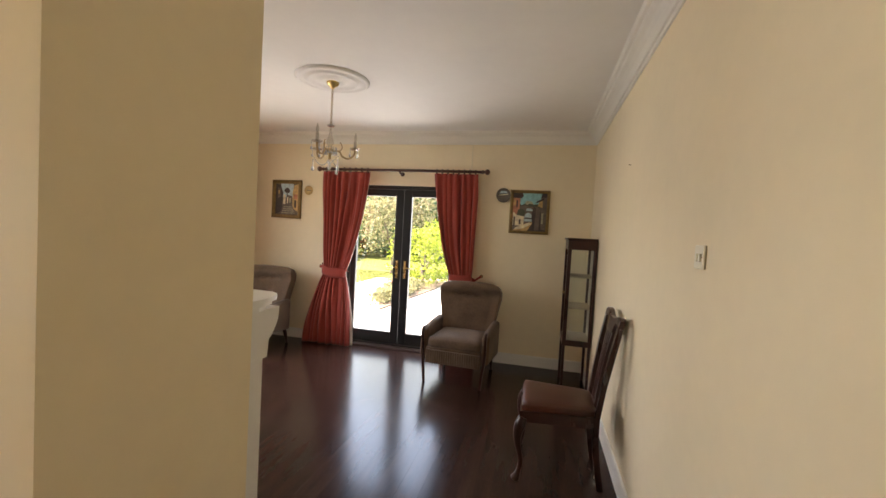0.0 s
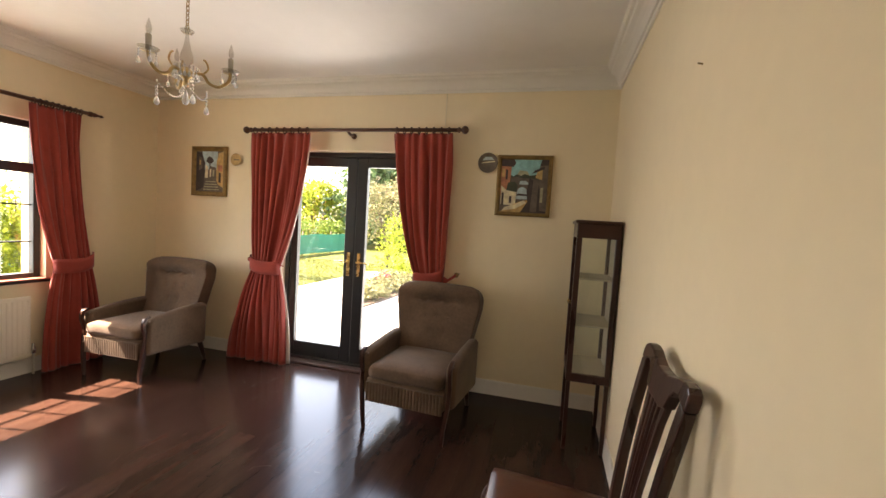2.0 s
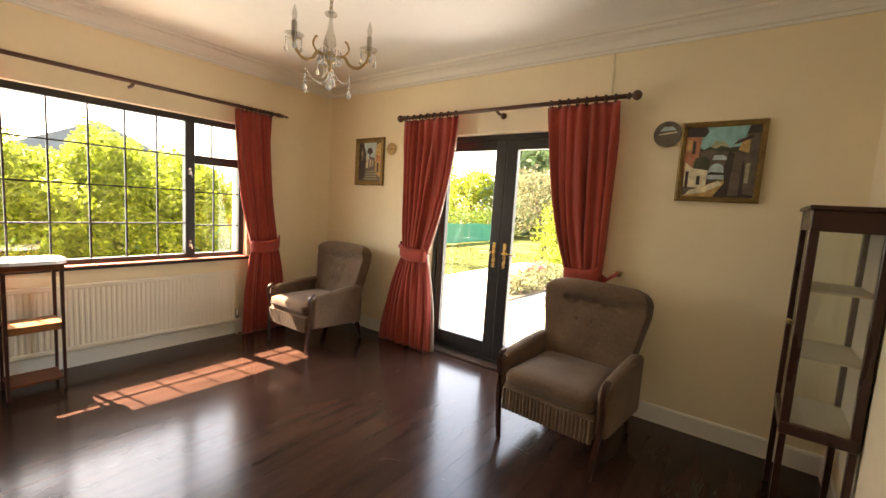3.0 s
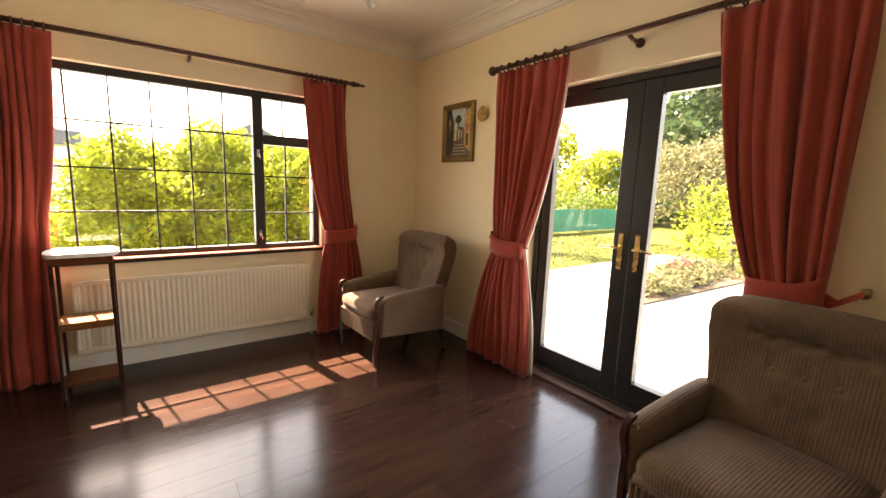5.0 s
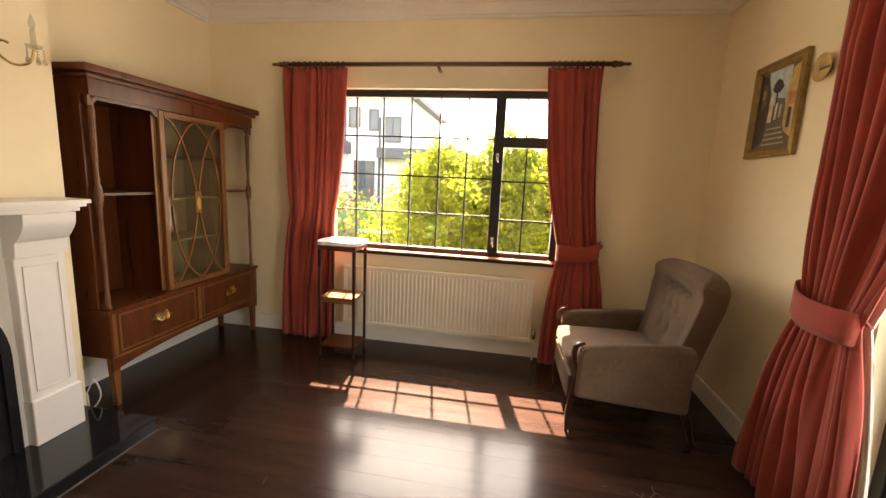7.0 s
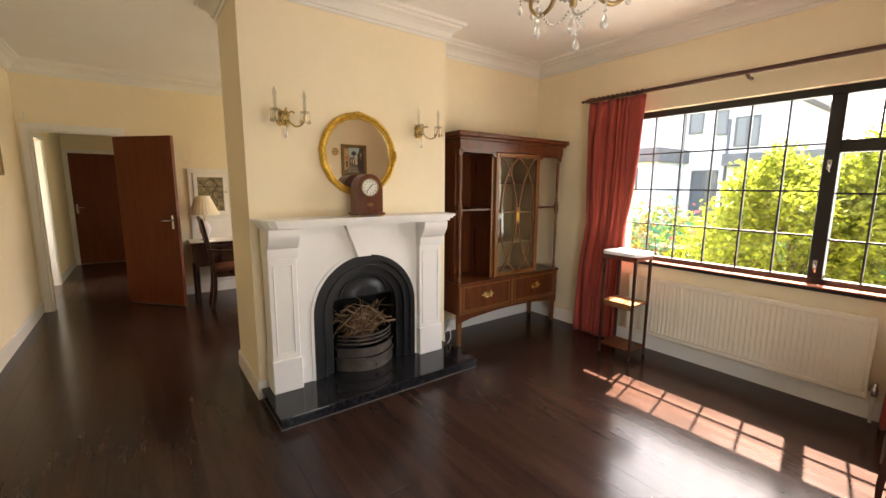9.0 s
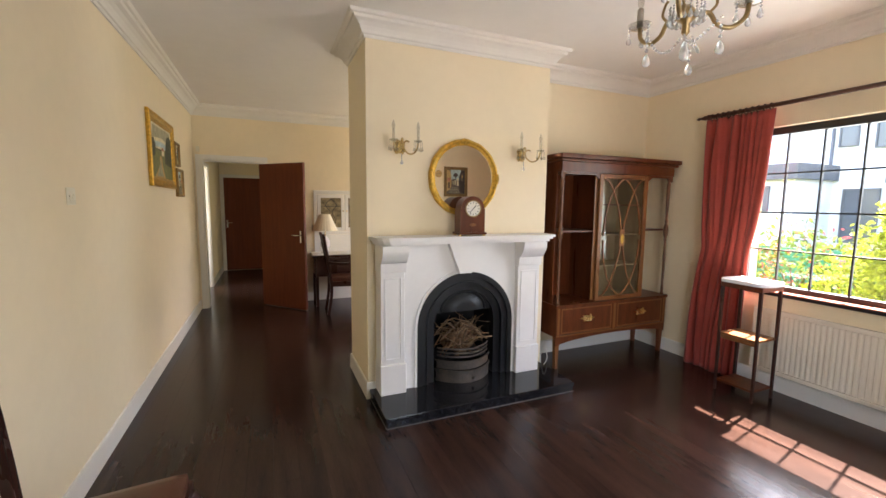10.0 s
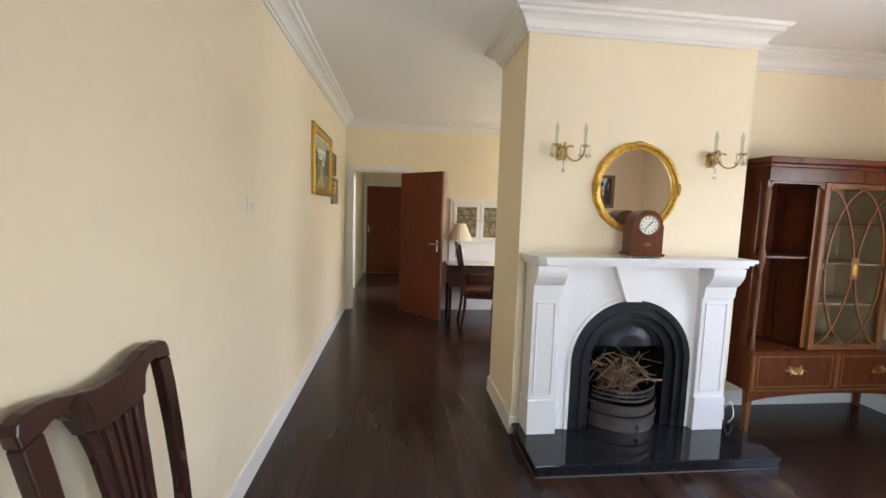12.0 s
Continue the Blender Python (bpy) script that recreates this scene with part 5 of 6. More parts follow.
for k in range(12):
    t = math.pi * k / 6
    part("hour_mark", bar(bmesh.new(), [(0.038 * math.sin(t), -0.0678, 0.205 + 0.038 * math.cos(t)), (0.050 * math.sin(t), -0.0678, 0.205 + 0.050 * math.cos(t))], 0.0045, 0.001, (0, 1, 0)), M_INK, dial)
for t, ln, w in ((radians(42), 0.032, 0.006), (radians(222), 0.042, 0.0045)):
    part("hand", bar(bmesh.new(), [(0, -0.069, 0.205), (ln * math.sin(t), -0.069, 0.205 + ln * math.cos(t))], w, 0.001, (0, 1, 0)), M_INK, dial)
part("inlay", lathe(bmesh.new(), [(0.002, 0), (0.022, 0), (0.020, 0.001)], 18, Matrix.Translation((0, -0.0625, 0.085)) @ Matrix.Diagonal((1.2, 1, 0.55, 1)) @ pose(0, 0, 0, 90)), M_SATIN, ck, "oval satinwood inlay")


def drop(bm, p, s=1.0):
    """A bead string with a pear-shaped crystal, hung from p."""
    for k in range(3):
        lathe(bm, [(0.001, 0), (0.0055 * s, 0.005 * s), (0.0055 * s, 0.008 * s), (0.001, 0.013 * s)], 6, Matrix.Translation((p[0], p[1], p[2] - (0.014 + 0.015 * k) * s)))
    lathe(bm, [(0.002, 0), (0.011 * s, 0.006 * s), (0.013 * s, 0.014 * s), (0.008 * s, 0.030 * s), (0.002, 0.042 * s)], 7, Matrix.Translation((p[0], p[1], p[2] - 0.088 * s)))
    return bm


BULB = [(0.004, 0), (0.011, 0.010), (0.013, 0.026), (0.008, 0.046), (0.0015, 0.066)]


def sconce(m, label):
    s = thing("wall_sconce", label, "wall light", m, "brass wall lights")
    pts = []
    for k in range(48):
        t = 2 * math.pi * k / 48
        r = 1 + 0.16 * math.cos(4 * t + math.pi) + 0.10 * math.cos(12 * t)
        pts.append((0.038 * r * math.cos(t), 0.052 * r * math.sin(t)))
    bp = prism(bmesh.new(), pts, 0.0, 0.008)
    lathe(bp, [(0.030, 0.008), (0.032, 0.014), (0.022, 0.020), (0.016, 0.034), (0.010, 0.040)], 14, Matrix.Diagonal((0.85, 1, 1.3, 1)) @ pose(0, 0, 0, -90))
    for k in range(8):
        t = math.pi * (k + 0.5) / 4
        lathe(bp, [(0.002, 0.006), (0.009, 0.010), (0.006, 0.017), (0.002, 0.019)], 8, Matrix.Translation((0.031 * math.cos(t), 0, 0.043 * math.sin(t))) @ pose(0, 0, 0, -90))
    part("backplate", bp, M_SCONCE, s, "cast brass backplate with leaf scrolls")
    for k in (-1, 1):
        ar = part("arm", tube(bmesh.new(), curve([(k * 0.048, 0.075, 0.030), (k * 0.030, 0.062, 0.038), (k * 0.014, 0.050, 0.015), (k * 0.022, 0.062, -0.030), (k * 0.050, 0.095, -0.058), (k * 0.080, 0.132, -0.040), (k * 0.090, 0.150, 0.015)], 6), 0.0058, 8), M_SCONCE, s)
        part("drip_pan", lathe(bmesh.new(), [(0.006, 0), (0.026, 0.006), (0.032, 0.016), (0.028, 0.014), (0.010, 0.006)], 14, Matrix.Translation((k * 0.090, 0.150, 0.015))), M_BULB, ar, "scalloped glass drip pan")
        part("candle_tube", lathe(bmesh.new(), [(0.010, 0), (0.010, 0.075)], 10, Matrix.Translation((k * 0.090, 0.150, 0.022))), M_BULB, ar)
        part("bulb", lathe(bmesh.new(), BULB, 10, Matrix.Translation((k * 0.090, 0.150, 0.097))), M_BULB, ar, "clear candle bulb, unlit")
        dr = bmesh.new()
        for q in range(5):
            drop(dr, (k * 0.090 + 0.030 * math.cos(1.257 * q), 0.150 + 0.030 * math.sin(1.257 * q), 0.020), 0.75)
        tagged(part("crystal_drops", dr, M_BULB, ar), kind="stuff")
    part("scroll", tube(bmesh.new(), curve([(0, 0.03, 0.02), (0.0, 0.05, 0.055), (0.0, 0.075, 0.050), (0.0, 0.070, 0.025)], 5), 0.005, 6), M_SCONCE, s)
    part("centre_drop", drop(bmesh.new(), (0, 0.05, -0.055), 0.85), M_CRYSTAL, s)


sconce(pose(-1.475, YB, 1.875), "twin-armed brass wall light with clear candle bulbs and crystal drops")
sconce(pose(-2.515, YB, 1.872), "twin-armed brass wall light with clear candle bulbs and crystal drops")

# ---- chandelier ----
CX, CY = -1.983, 3.195
rose = bmesh.new()
lathe(rose, [(0.30, 0.0), (0.30, -0.010), (0.285, -0.022), (0.262, -0.018), (0.250, -0.010), (0.215, -0.014), (0.205, -0.026), (0.185, -0.024), (0.172, -0.012), (0.115, -0.014), (0.100, -0.028), (0.080, -0.030), (0.05, -0.022), (0.02, -0.024)], 48, Matrix.Translation((CX, CY, ZC)))
solo("ceiling_rose", rose, M_CEIL, "round white plaster ceiling rose with raised rings", "ceiling rose")
ch = thing("chandelier", "three-armed brass and crystal chandelier hanging from the ceiling rose", "chandelier", pose(CX, CY, 0))
part("canopy", lathe(bmesh.new(), [(0.008, 2.655), (0.014, 2.662), (0.020, 2.672), (0.045, 2.690), (0.052, 2.706), (0.050, 2.711)], 20), M_BRASS, ch)
for k in range(13):
    z = 2.648 - k * 0.0225
    link = tube(bmesh.new(), [((0.008 * math.cos(t), 0, z + 0.016 * math.sin(t)) if k % 2 else (0, 0.008 * math.cos(t), z + 0.016 * math.sin(t))) for t in [2 * math.pi * q / 10 for q in range(11)]], 0.0024, 5)
    part("chain_link", link, M_BRONZE, ch)
part("baluster", lathe(bmesh.new(), [(0.004, 2.385), (0.012, 2.372), (0.014, 2.360), (0.008, 2.350), (0.008, 2.330), (0.011, 2.305), (0.018, 2.270), (0.029, 2.235), (0.030, 2.205), (0.016, 2.190), (0.020, 2.175)], 18), M_BULB, ch, "clear glass baluster stem")
part("top_dish", lathe(bmesh.new(), [(0.012, 2.352), (0.026, 2.347), (0.034, 2.358), (0.030, 2.354), (0.012, 2.360)], 18), M_BULB, ch)
part("hub", lathe(bmesh.new(), [(0.006, 2.075), (0.014, 2.085), (0.012, 2.115), (0.030, 2.130), (0.036, 2.145), (0.028, 2.160), (0.016, 2.175)], 16), M_BRONZE, ch)
part("centre_drop", lathe(bmesh.new(), [(0.002, 1.985), (0.014, 1.994), (0.018, 2.010), (0.011, 2.040), (0.003, 2.066)], 8), M_CRYSTAL, ch)
for k in range(3):
    a = math.radians(120 * k + 30)
    ca, sa = math.cos(a), math.sin(a)

    def P(r, z):
        return (r * ca, r * sa, z)
    arm = part("arm", tube(bmesh.new(), curve([P(0.030, 2.145), P(0.075, 2.150), P(0.105, 2.110), P(0.152, 2.098), P(0.196, 2.130), P(0.205, 2.175)], 6), 0.0082, 8), M_BRONZE, ch)
    part("scroll", tube(bmesh.new(), curve([P(0.075, 2.150), P(0.100, 2.180), P(0.090, 2.215), P(0.078, 2.225)], 5), 0.005, 6), M_BRONZE, arm)
    M4 = Matrix.Translation(P(0.205, 2.172))
    part("drip_pan", lathe(bmesh.new(), [(0.008, 0), (0.036, 0.004), (0.046, 0.016), (0.042, 0.014), (0.010, 0.006)], 14, M4), M_BULB, arm, "scalloped glass drip pan")
    part("candle_tube", lathe(bmesh.new(), [(0.0125, 0.006), (0.0125, 0.075), (0.010, 0.078)], 12, M4), M_CANDLE, arm, "grey candle tube")
    part("bulb", lathe(bmesh.new(), [(r, z * 1.1 + 0.078) for r, z in BULB], 10, M4), M_BULB, arm, "clear candle bulb, unlit")
    d = bmesh.new()
    for q in (-0.5, 0.5, 1.5):
        drop(d, (0.205 * ca + 0.040 * math.cos(a + q * 2.1), 0.205 * sa + 0.040 * math.sin(a + q * 2.1), 2.182), 0.8)
    tagged(part("crystal_drops", d, M_CRYSTAL, arm), kind="stuff")
    g = bmesh.new()
    b2 = a + math.radians(60)
    for t in range(15):
        u = t / 14
        r = 0.130 * (1 - u) + 0.02 * u
        lathe(g, [(0.001, 0), (0.006, 0.005), (0.001, 0.011)], 6, Matrix.Translation((r * math.cos(a + 1.05 * (1 - u)), r * math.sin(a + 1.05 * (1 - u)), 2.085 - 0.05 * math.sin(math.pi * u) - 0.02 * u)))
    for q in range(6):
        drop(g, (0.055 * math.cos(a + 0.35 * q), 0.055 * math.sin(a + 0.35 * q), 2.178), 0.7)
    drop(g, (0.130 * math.cos(b2), 0.130 * math.sin(b2), 2.070), 1.15)
    tagged(part("bead_swag", g, M_CRYSTAL, ch), kind="stuff")

# ---- china cabinet ----
cc = thing("china_cabinet", "mahogany china cabinet with a lattice glass door and open shelves", "china cabinet", pose(0, 0, 0))
C0, C1, CF, CB = -4.235, -2.885, 1.43, YA + 0.03
D0, D1 = -3.905, -3.315
part("cornice", made((C0 - 0.045, C1 + 0.045, CB, CF + 0.045, 1.865, 1.905), (C0 - 0.025, C1 + 0.025, CB, CF + 0.025, 1.840, 1.865), bevel=0.008, seg=2), M_REDWOOD, cc)
part("frieze", made((C0, C1, CB, CF, 1.755, 1.840)), M_REDWOOD, cc)
part("back_panel", made((-3.905, -3.315, CB, CB + 0.012, 0.585, 1.755)), M_REDWOOD, cc)
base = part("base", made((C0, C1, CB, CF - 0.012, 0.295, 0.560), (C0 - 0.01, C1 + 0.01, CB, CF + 0.01, 0.560, 0.585), (C0, C1, CF - 0.012, CF, 0.295, 0.312), (C0, C0 + 0.045, CF - 0.012, CF, 0.312, 0.56), (C1 - 0.045, C1, CF - 0.012, CF, 0.312, 0.56), (-3.585, -3.535, CF - 0.012, CF, 0.312, 0.56)), M_REDWOOD, cc)
part("back_panel", made((D1, C1 - 0.013, CB, CB + 0.012, 0.586, 1.755)), M_REDWOOD, cc)
part("base_banding", made((C0 + 0.005, C1 - 0.005, CF, CF + 0.003, 0.297, 0.309), (-3.575, -3.545, CF, CF + 0.003, 0.314, 0.556), (C1 - 0.036, C1 - 0.012, CF, CF + 0.003, 0.314, 0.556), (C0 + 0.012, C0 + 0.036, CF, CF + 0.003, 0.314, 0.556)), M_SATIN, base, "satinwood banding")
for x0, x1 in ((-3.533, C1 - 0.047), (C0 + 0.047, -3.587)):
    dr = part("drawer", made((x0, x1, CF - 0.010, CF - 0.001, 0.316, 0.556), bevel=0.002), M_REDWOOD, cc)
    part("drawer_banding", made((x0 + 0.008, x1 - 0.008, CF - 0.0005, CF + 0.001, 0.322, 0.334), (x0 + 0.008, x1 - 0.008, CF - 0.0005, CF + 0.001, 0.538, 0.550), (x0 + 0.008, x0 + 0.020, CF - 0.0005, CF + 0.001, 0.334, 0.538), (x1 - 0.020, x1 - 0.008, CF - 0.0005, CF + 0.001, 0.334, 0.538)), M_SATIN, dr)
    mx_, mz_ = (x0 + x1) / 2, 0.445
    pl = bmesh.new()
    pts = []
    for k in range(28):
        t = 2 * math.pi * k / 28
        r = 1 + 0.22 * math.cos(6 * t) + 0.12 * math.sin(10 * t)
        pts.append((mx_ + 0.070 * r * math.cos(t), mz_ + 0.030 * r * math.sin(t)))
    prism(pl, pts, CF + 0.001, CF + 0.006)
    tube(pl, curve([(mx_ - 0.045, CF + 0.006, mz_ + 0.008), (mx_ - 0.03, CF + 0.022, mz_ - 0.016), (mx_ + 0.03, CF + 0.022, mz_ - 0.016), (mx_ + 0.045, CF + 0.006, mz_ + 0.008)], 5), 0.004, 6)
    part("drawer_pull", pl, M_BRASS, dr, "pierced brass drawer pull")
apron = [(C0, 0.295), (C1, 0.295), (C1, 0.215)] + [(C1 - 0.06 - (C1 - C0 - 0.12) * k / 14, 0.232 + 0.042 * math.sin(math.pi * k / 14) ** 0.7 if 0 < k < 14 else 0.232) for k in range(15)] + [(C0, 0.215)]
part("apron", prism(bmesh.new(), apron, CF - 0.018, CF - 0.002), M_REDWOOD, cc, "shaped apron under the drawers")
for x in (C0 + 0.028, C1 - 0.028):
    for y in (CB + 0.03, CF - 0.03):
        part("leg", bar(bmesh.new(), [(x, y, 0.295), (x, y, 0.24), (x, y, 0.02), (x, y, 0.0)], [0.050, 0.046, 0.024, 0.030], 0.036, (0, 1, 0)), M_SATIN if y > 1.3 and x > -3 else M_REDWOOD, cc, "tapered square leg")
    post = [(0.020, 0.585), (0.022, 0.600), (0.015, 0.615), (0.019, 0.640), (0.014, 0.655), (0.018, 0.665), (0.013, 0.68), (0.017, 0.95), (0.014, 1.12), (0.020, 1.135), (0.013, 1.150), (0.026, 1.185), (0.030, 1.225), (0.030, 1.245), (0.026, 1.270), (0.014, 1.300), (0.021, 1.320), (0.014, 1.335), (0.019, 1.45), (0.022, 1.62), (0.024, 1.68), (0.016, 1.70), (0.022, 1.72), (0.028, 1.735), (0.028, 1.755)]
    part("turned_post", lathe(bmesh.new(), [(r * 0.78, z) for r, z in post], 16, Matrix.Translation((x, CF - 0.03, 0))), M_POST, cc, "slim turned post with a vase-shaped knop")
for x in (D0 + 0.0, D1 - 0.014):
    part("division", made((x, x + 0.014, CB + 0.012, CF - 0.032, 0.585, 1.755)), M_REDWOOD, cc)
part("side_panel", made((C1 - 0.012, C1 - 0.002, CB + 0.012, CF - 0.07, 0.585, 1.755)), M_REDWOOD, cc)
part("edge_strip", made((D1 + 0.0, D1 + 0.032, CF - 0.040, CF - 0.032, 0.60, 1.755)), M_SATIN, cc, "pale edge of the lining")
for a, b in ((D1, C1 - 0.012), (C0 + 0.01, D0)):
    part("shelf", made((a, b, CB + 0.012, CF - 0.05, 1.228, 1.243)), M_REDWOOD, cc)
for a, b in ((D1, C1), (C0, D0)):
    part("spandrel", prism(bmesh.new(), [(a, 1.755), (b, 1.755), (b, 1.70), (b - 0.03, 1.715), (b - 0.05, 1.735), (a + 0.05, 1.735), (a + 0.03, 1.715), (a, 1.70)], CF - 0.026, CF - 0.012), M_REDWOOD, cc)
for z in (0.90, 1.19, 1.47):
    part("inner_shelf", made((D0 + 0.014, D1 - 0.014, CB + 0.016, CF - 0.06, z, z + 0.010)), M_LINEN if z < 1.4 else M_REDWOOD, cc, "shelf behind the glass door")
part("lining", made((D0 + 0.014, D0 + 0.018, CB + 0.017, CF - 0.034, 0.585, 1.755)), M_LINEN, cc, "beige cloth lining")
part("lining", made((D0 + 0.014, D1 - 0.014, CB + 0.017, CF - 0.034, 0.586, 0.590)), M_LINEN, cc, "beige cloth lining")
part("lining", made((D0 + 0.014, D1 - 0.014, CB + 0.012, CB + 0.016, 0.585, 1.755)), M_LINEN, cc, "beige cloth lining")
dd = part("door", made((D0, D0 + 0.045, CF - 0.030, CF - 0.006, 0.590, 1.750), (D1 - 0.040, D1, CF - 0.030, CF - 0.006, 0.590, 1.750), (D0 + 0.045, D1 - 0.040, CF - 0.030, CF - 0.006, 0.590, 0.628), (D0 + 0.045, D1 - 0.040, CF - 0.030, CF - 0.006, 1.712, 1.750), bevel=0.003), M_SATIN, cc, "satinwood framed lattice door")
part("door_glass", made((D0 + 0.04, D1 - 0.036, CF - 0.020, CF - 0.017, 0.62, 1.72)), M_GLASS, dd).visible_shadow = False
e0, e1, zc_ = D0 + 0.045, D1 - 0.040, 1.17
mid, wd = (e0 + e1) / 2, (e1 - e0)
for s in (-1, 1):
    for t in (-1, 1):
        pts = []
        for k in range(19):
            u = k / 18
            pts.append((mid + s * wd * (0.46 * math.cos(math.pi * u * 0.56) - 0.02), CF - 0.012, zc_ + t * (0.02 + 0.535 * math.sin(math.pi * u / 2))))
        part("glazing_bar", bar(bmesh.new(), pts, 0.011, 0.012, (0, 1, 0)), M_SATIN, dd)
        pts = []
        for k in range(19):
            u = k / 18
            pts.append((mid + s * wd * (0.02 + 0.47 * (1 - math.cos(math.pi * u / 2)) ** 0.8), CF - 0.011, zc_ + t * (0.05 + 0.490 * math.sin(math.pi * u / 2) ** 1.2)))
        part("glazing_bar", bar(bmesh.new(), pts, 0.011, 0.012, (0, 1, 0)), M_SATIN, dd)
part("cartouche", made((mid - 0.030, mid + 0.030, CF - 0.016, CF - 0.002, zc_ - 0.075, zc_ + 0.075), bevel=0.005), M_SATIN, dd, "inlaid satinwood plaque")
part("cartouche_inlay", lathe(bmesh.new(), [(0.002, 0), (0.024, 0), (0.022, 0.001)], 18, Matrix.Translation((mid, CF - 0.0015, zc_ - 0.01)) @ Matrix.Diagonal((0.75, 1, 1.9, 1)) @ pose(0, 0, 0, -90)), M_GOLD, dd)
cable = tube(bmesh.new(), curve([(-2.805, 1.20, 0.02), (-2.82, 1.30, 0.10), (-2.815, 1.37, 0.20), (-2.83, 1.39, 0.10), (-2.82, 1.33, 0.012), (-2.84, 1.22, 0.012)], 6), 0.004, 6)
solo("cable", cable, M_TRIM, "loose white cable beside the fireplace", "cable")

# ---- plant stand, radiator ----
ps = thing("plant_stand", "tall slim wooden stand with a shaped white marble top", "plant stand", pose(-3.985, 2.352, 0))
top = []
for k in range(40):
    t = 2 * math.pi * k / 40
    r = 1 / max(abs(math.cos(t)) / 0.150, abs(math.sin(t)) / 0.178)
    r = min(r, 0.195) * (1 + 0.015 * math.cos(8 * t))
    top.append((r * math.cos(t), r * math.sin(t)))
tp = prism(bmesh.new(), top, 0.885, 0.908, "xy")
part("marble_top", tp, M_MARBLE, ps, "white marble top with a shaped edge")
part("top_frame", made((-0.130, 0.130, -0.152, 0.152, 0.845, 0.884), bevel=0.004), M_REDWOOD, ps)
for x in (-0.118, 0.118):
    for y in (-0.138, 0.138):
        part("leg", bar(bmesh.new(), [(x, y, 0.845), (x, y, 0.46), (x, y, 0.0)], [0.022, 0.018, 0.016], 0.019, (1, 0, 0)), M_MAHOG, ps)
# middle shelf gets the paler wood colour to look sunlit, unlike the lower one
part("shelf", made((-0.118, 0.118, -0.138, 0.138, 0.460, 0.478), (0.107, 0.119, -0.128, 0.128, 0.430, 0.46), bevel=0.003), M_SATIN, ps, "polished middle shelf, sunlight put into its paler wood colour")
part("shelf", made((-0.118, 0.118, -0.138, 0.138, 0.075, 0.093), bevel=0.003), M_REDWOOD, ps)

rd = thing("radiator", "long cream panel radiator under the window", "radiator", pose(XW, 0, 0))
RY0, RY1, RZ0, RZ1 = 2.26, 3.835, 0.155, 0.665
rb = bmesh.new()
n = int((RY1 - RY0) / 0.034)
pts = []
for k in range(n):
    y = RY0 + 0.02 + (RY1 - RY0 - 0.04) * k / n
    w = (RY1 - RY0 - 0.04) / n
    pts += [(0.092, y), (0.092, y + w * 0.38), (0.0885, y + w * 0.55), (0.0885, y + w * 0.83)]
pts += [(0.092, RY1 - 0.02), (0.070, RY1 - 0.02), (0.070, RY0 + 0.02)]
prism(rb, pts, RZ0 + 0.035, RZ1 - 0.035, "xy")
part("ribbed_panel", rb, M_RAD, rd)
part("panel_edge", made((0.068, 0.094, RY0, RY1, RZ1 - 0.035, RZ1), (0.068, 0.094, RY0, RY1, RZ0, RZ0 + 0.035), (0.068, 0.094, RY0, RY0 + 0.02, RZ0 + 0.035, RZ1 - 0.035), (0.068, 0.094, RY1 - 0.02, RY1, RZ0 + 0.035, RZ1 - 0.035), (0.02, 0.068, RY0 + 0.03, RY1 - 0.03, RZ0 + 0.04, RZ1 - 0.04), bevel=0.006, seg=2), M_RAD, rd)
part("bracket", made((0.0, 0.02, RY0 + 0.2, RY0 + 0.24, RZ0 + 0.04, RZ1 - 0.04), (0.0, 0.02, RY1 - 0.24, RY1 - 0.2, RZ0 + 0.04, RZ1 - 0.04)), M_RAD, rd)
part("pipe", tube(bmesh.new(), [(0.065, RY1 + 0.03, 0.0), (0.065, RY1 + 0.03, 0.19), (0.065, RY1 - 0.005, 0.195)], 0.0085, 8), M_TRIM, rd)
part("valve", lathe(bmesh.new(), [(0.014, 0.175), (0.018, 0.185), (0.018, 0.225), (0.012, 0.235), (0.012, 0.26)], 12, Matrix.Translation((0.065, RY1 + 0.03, 0))), M_CHROME, rd)

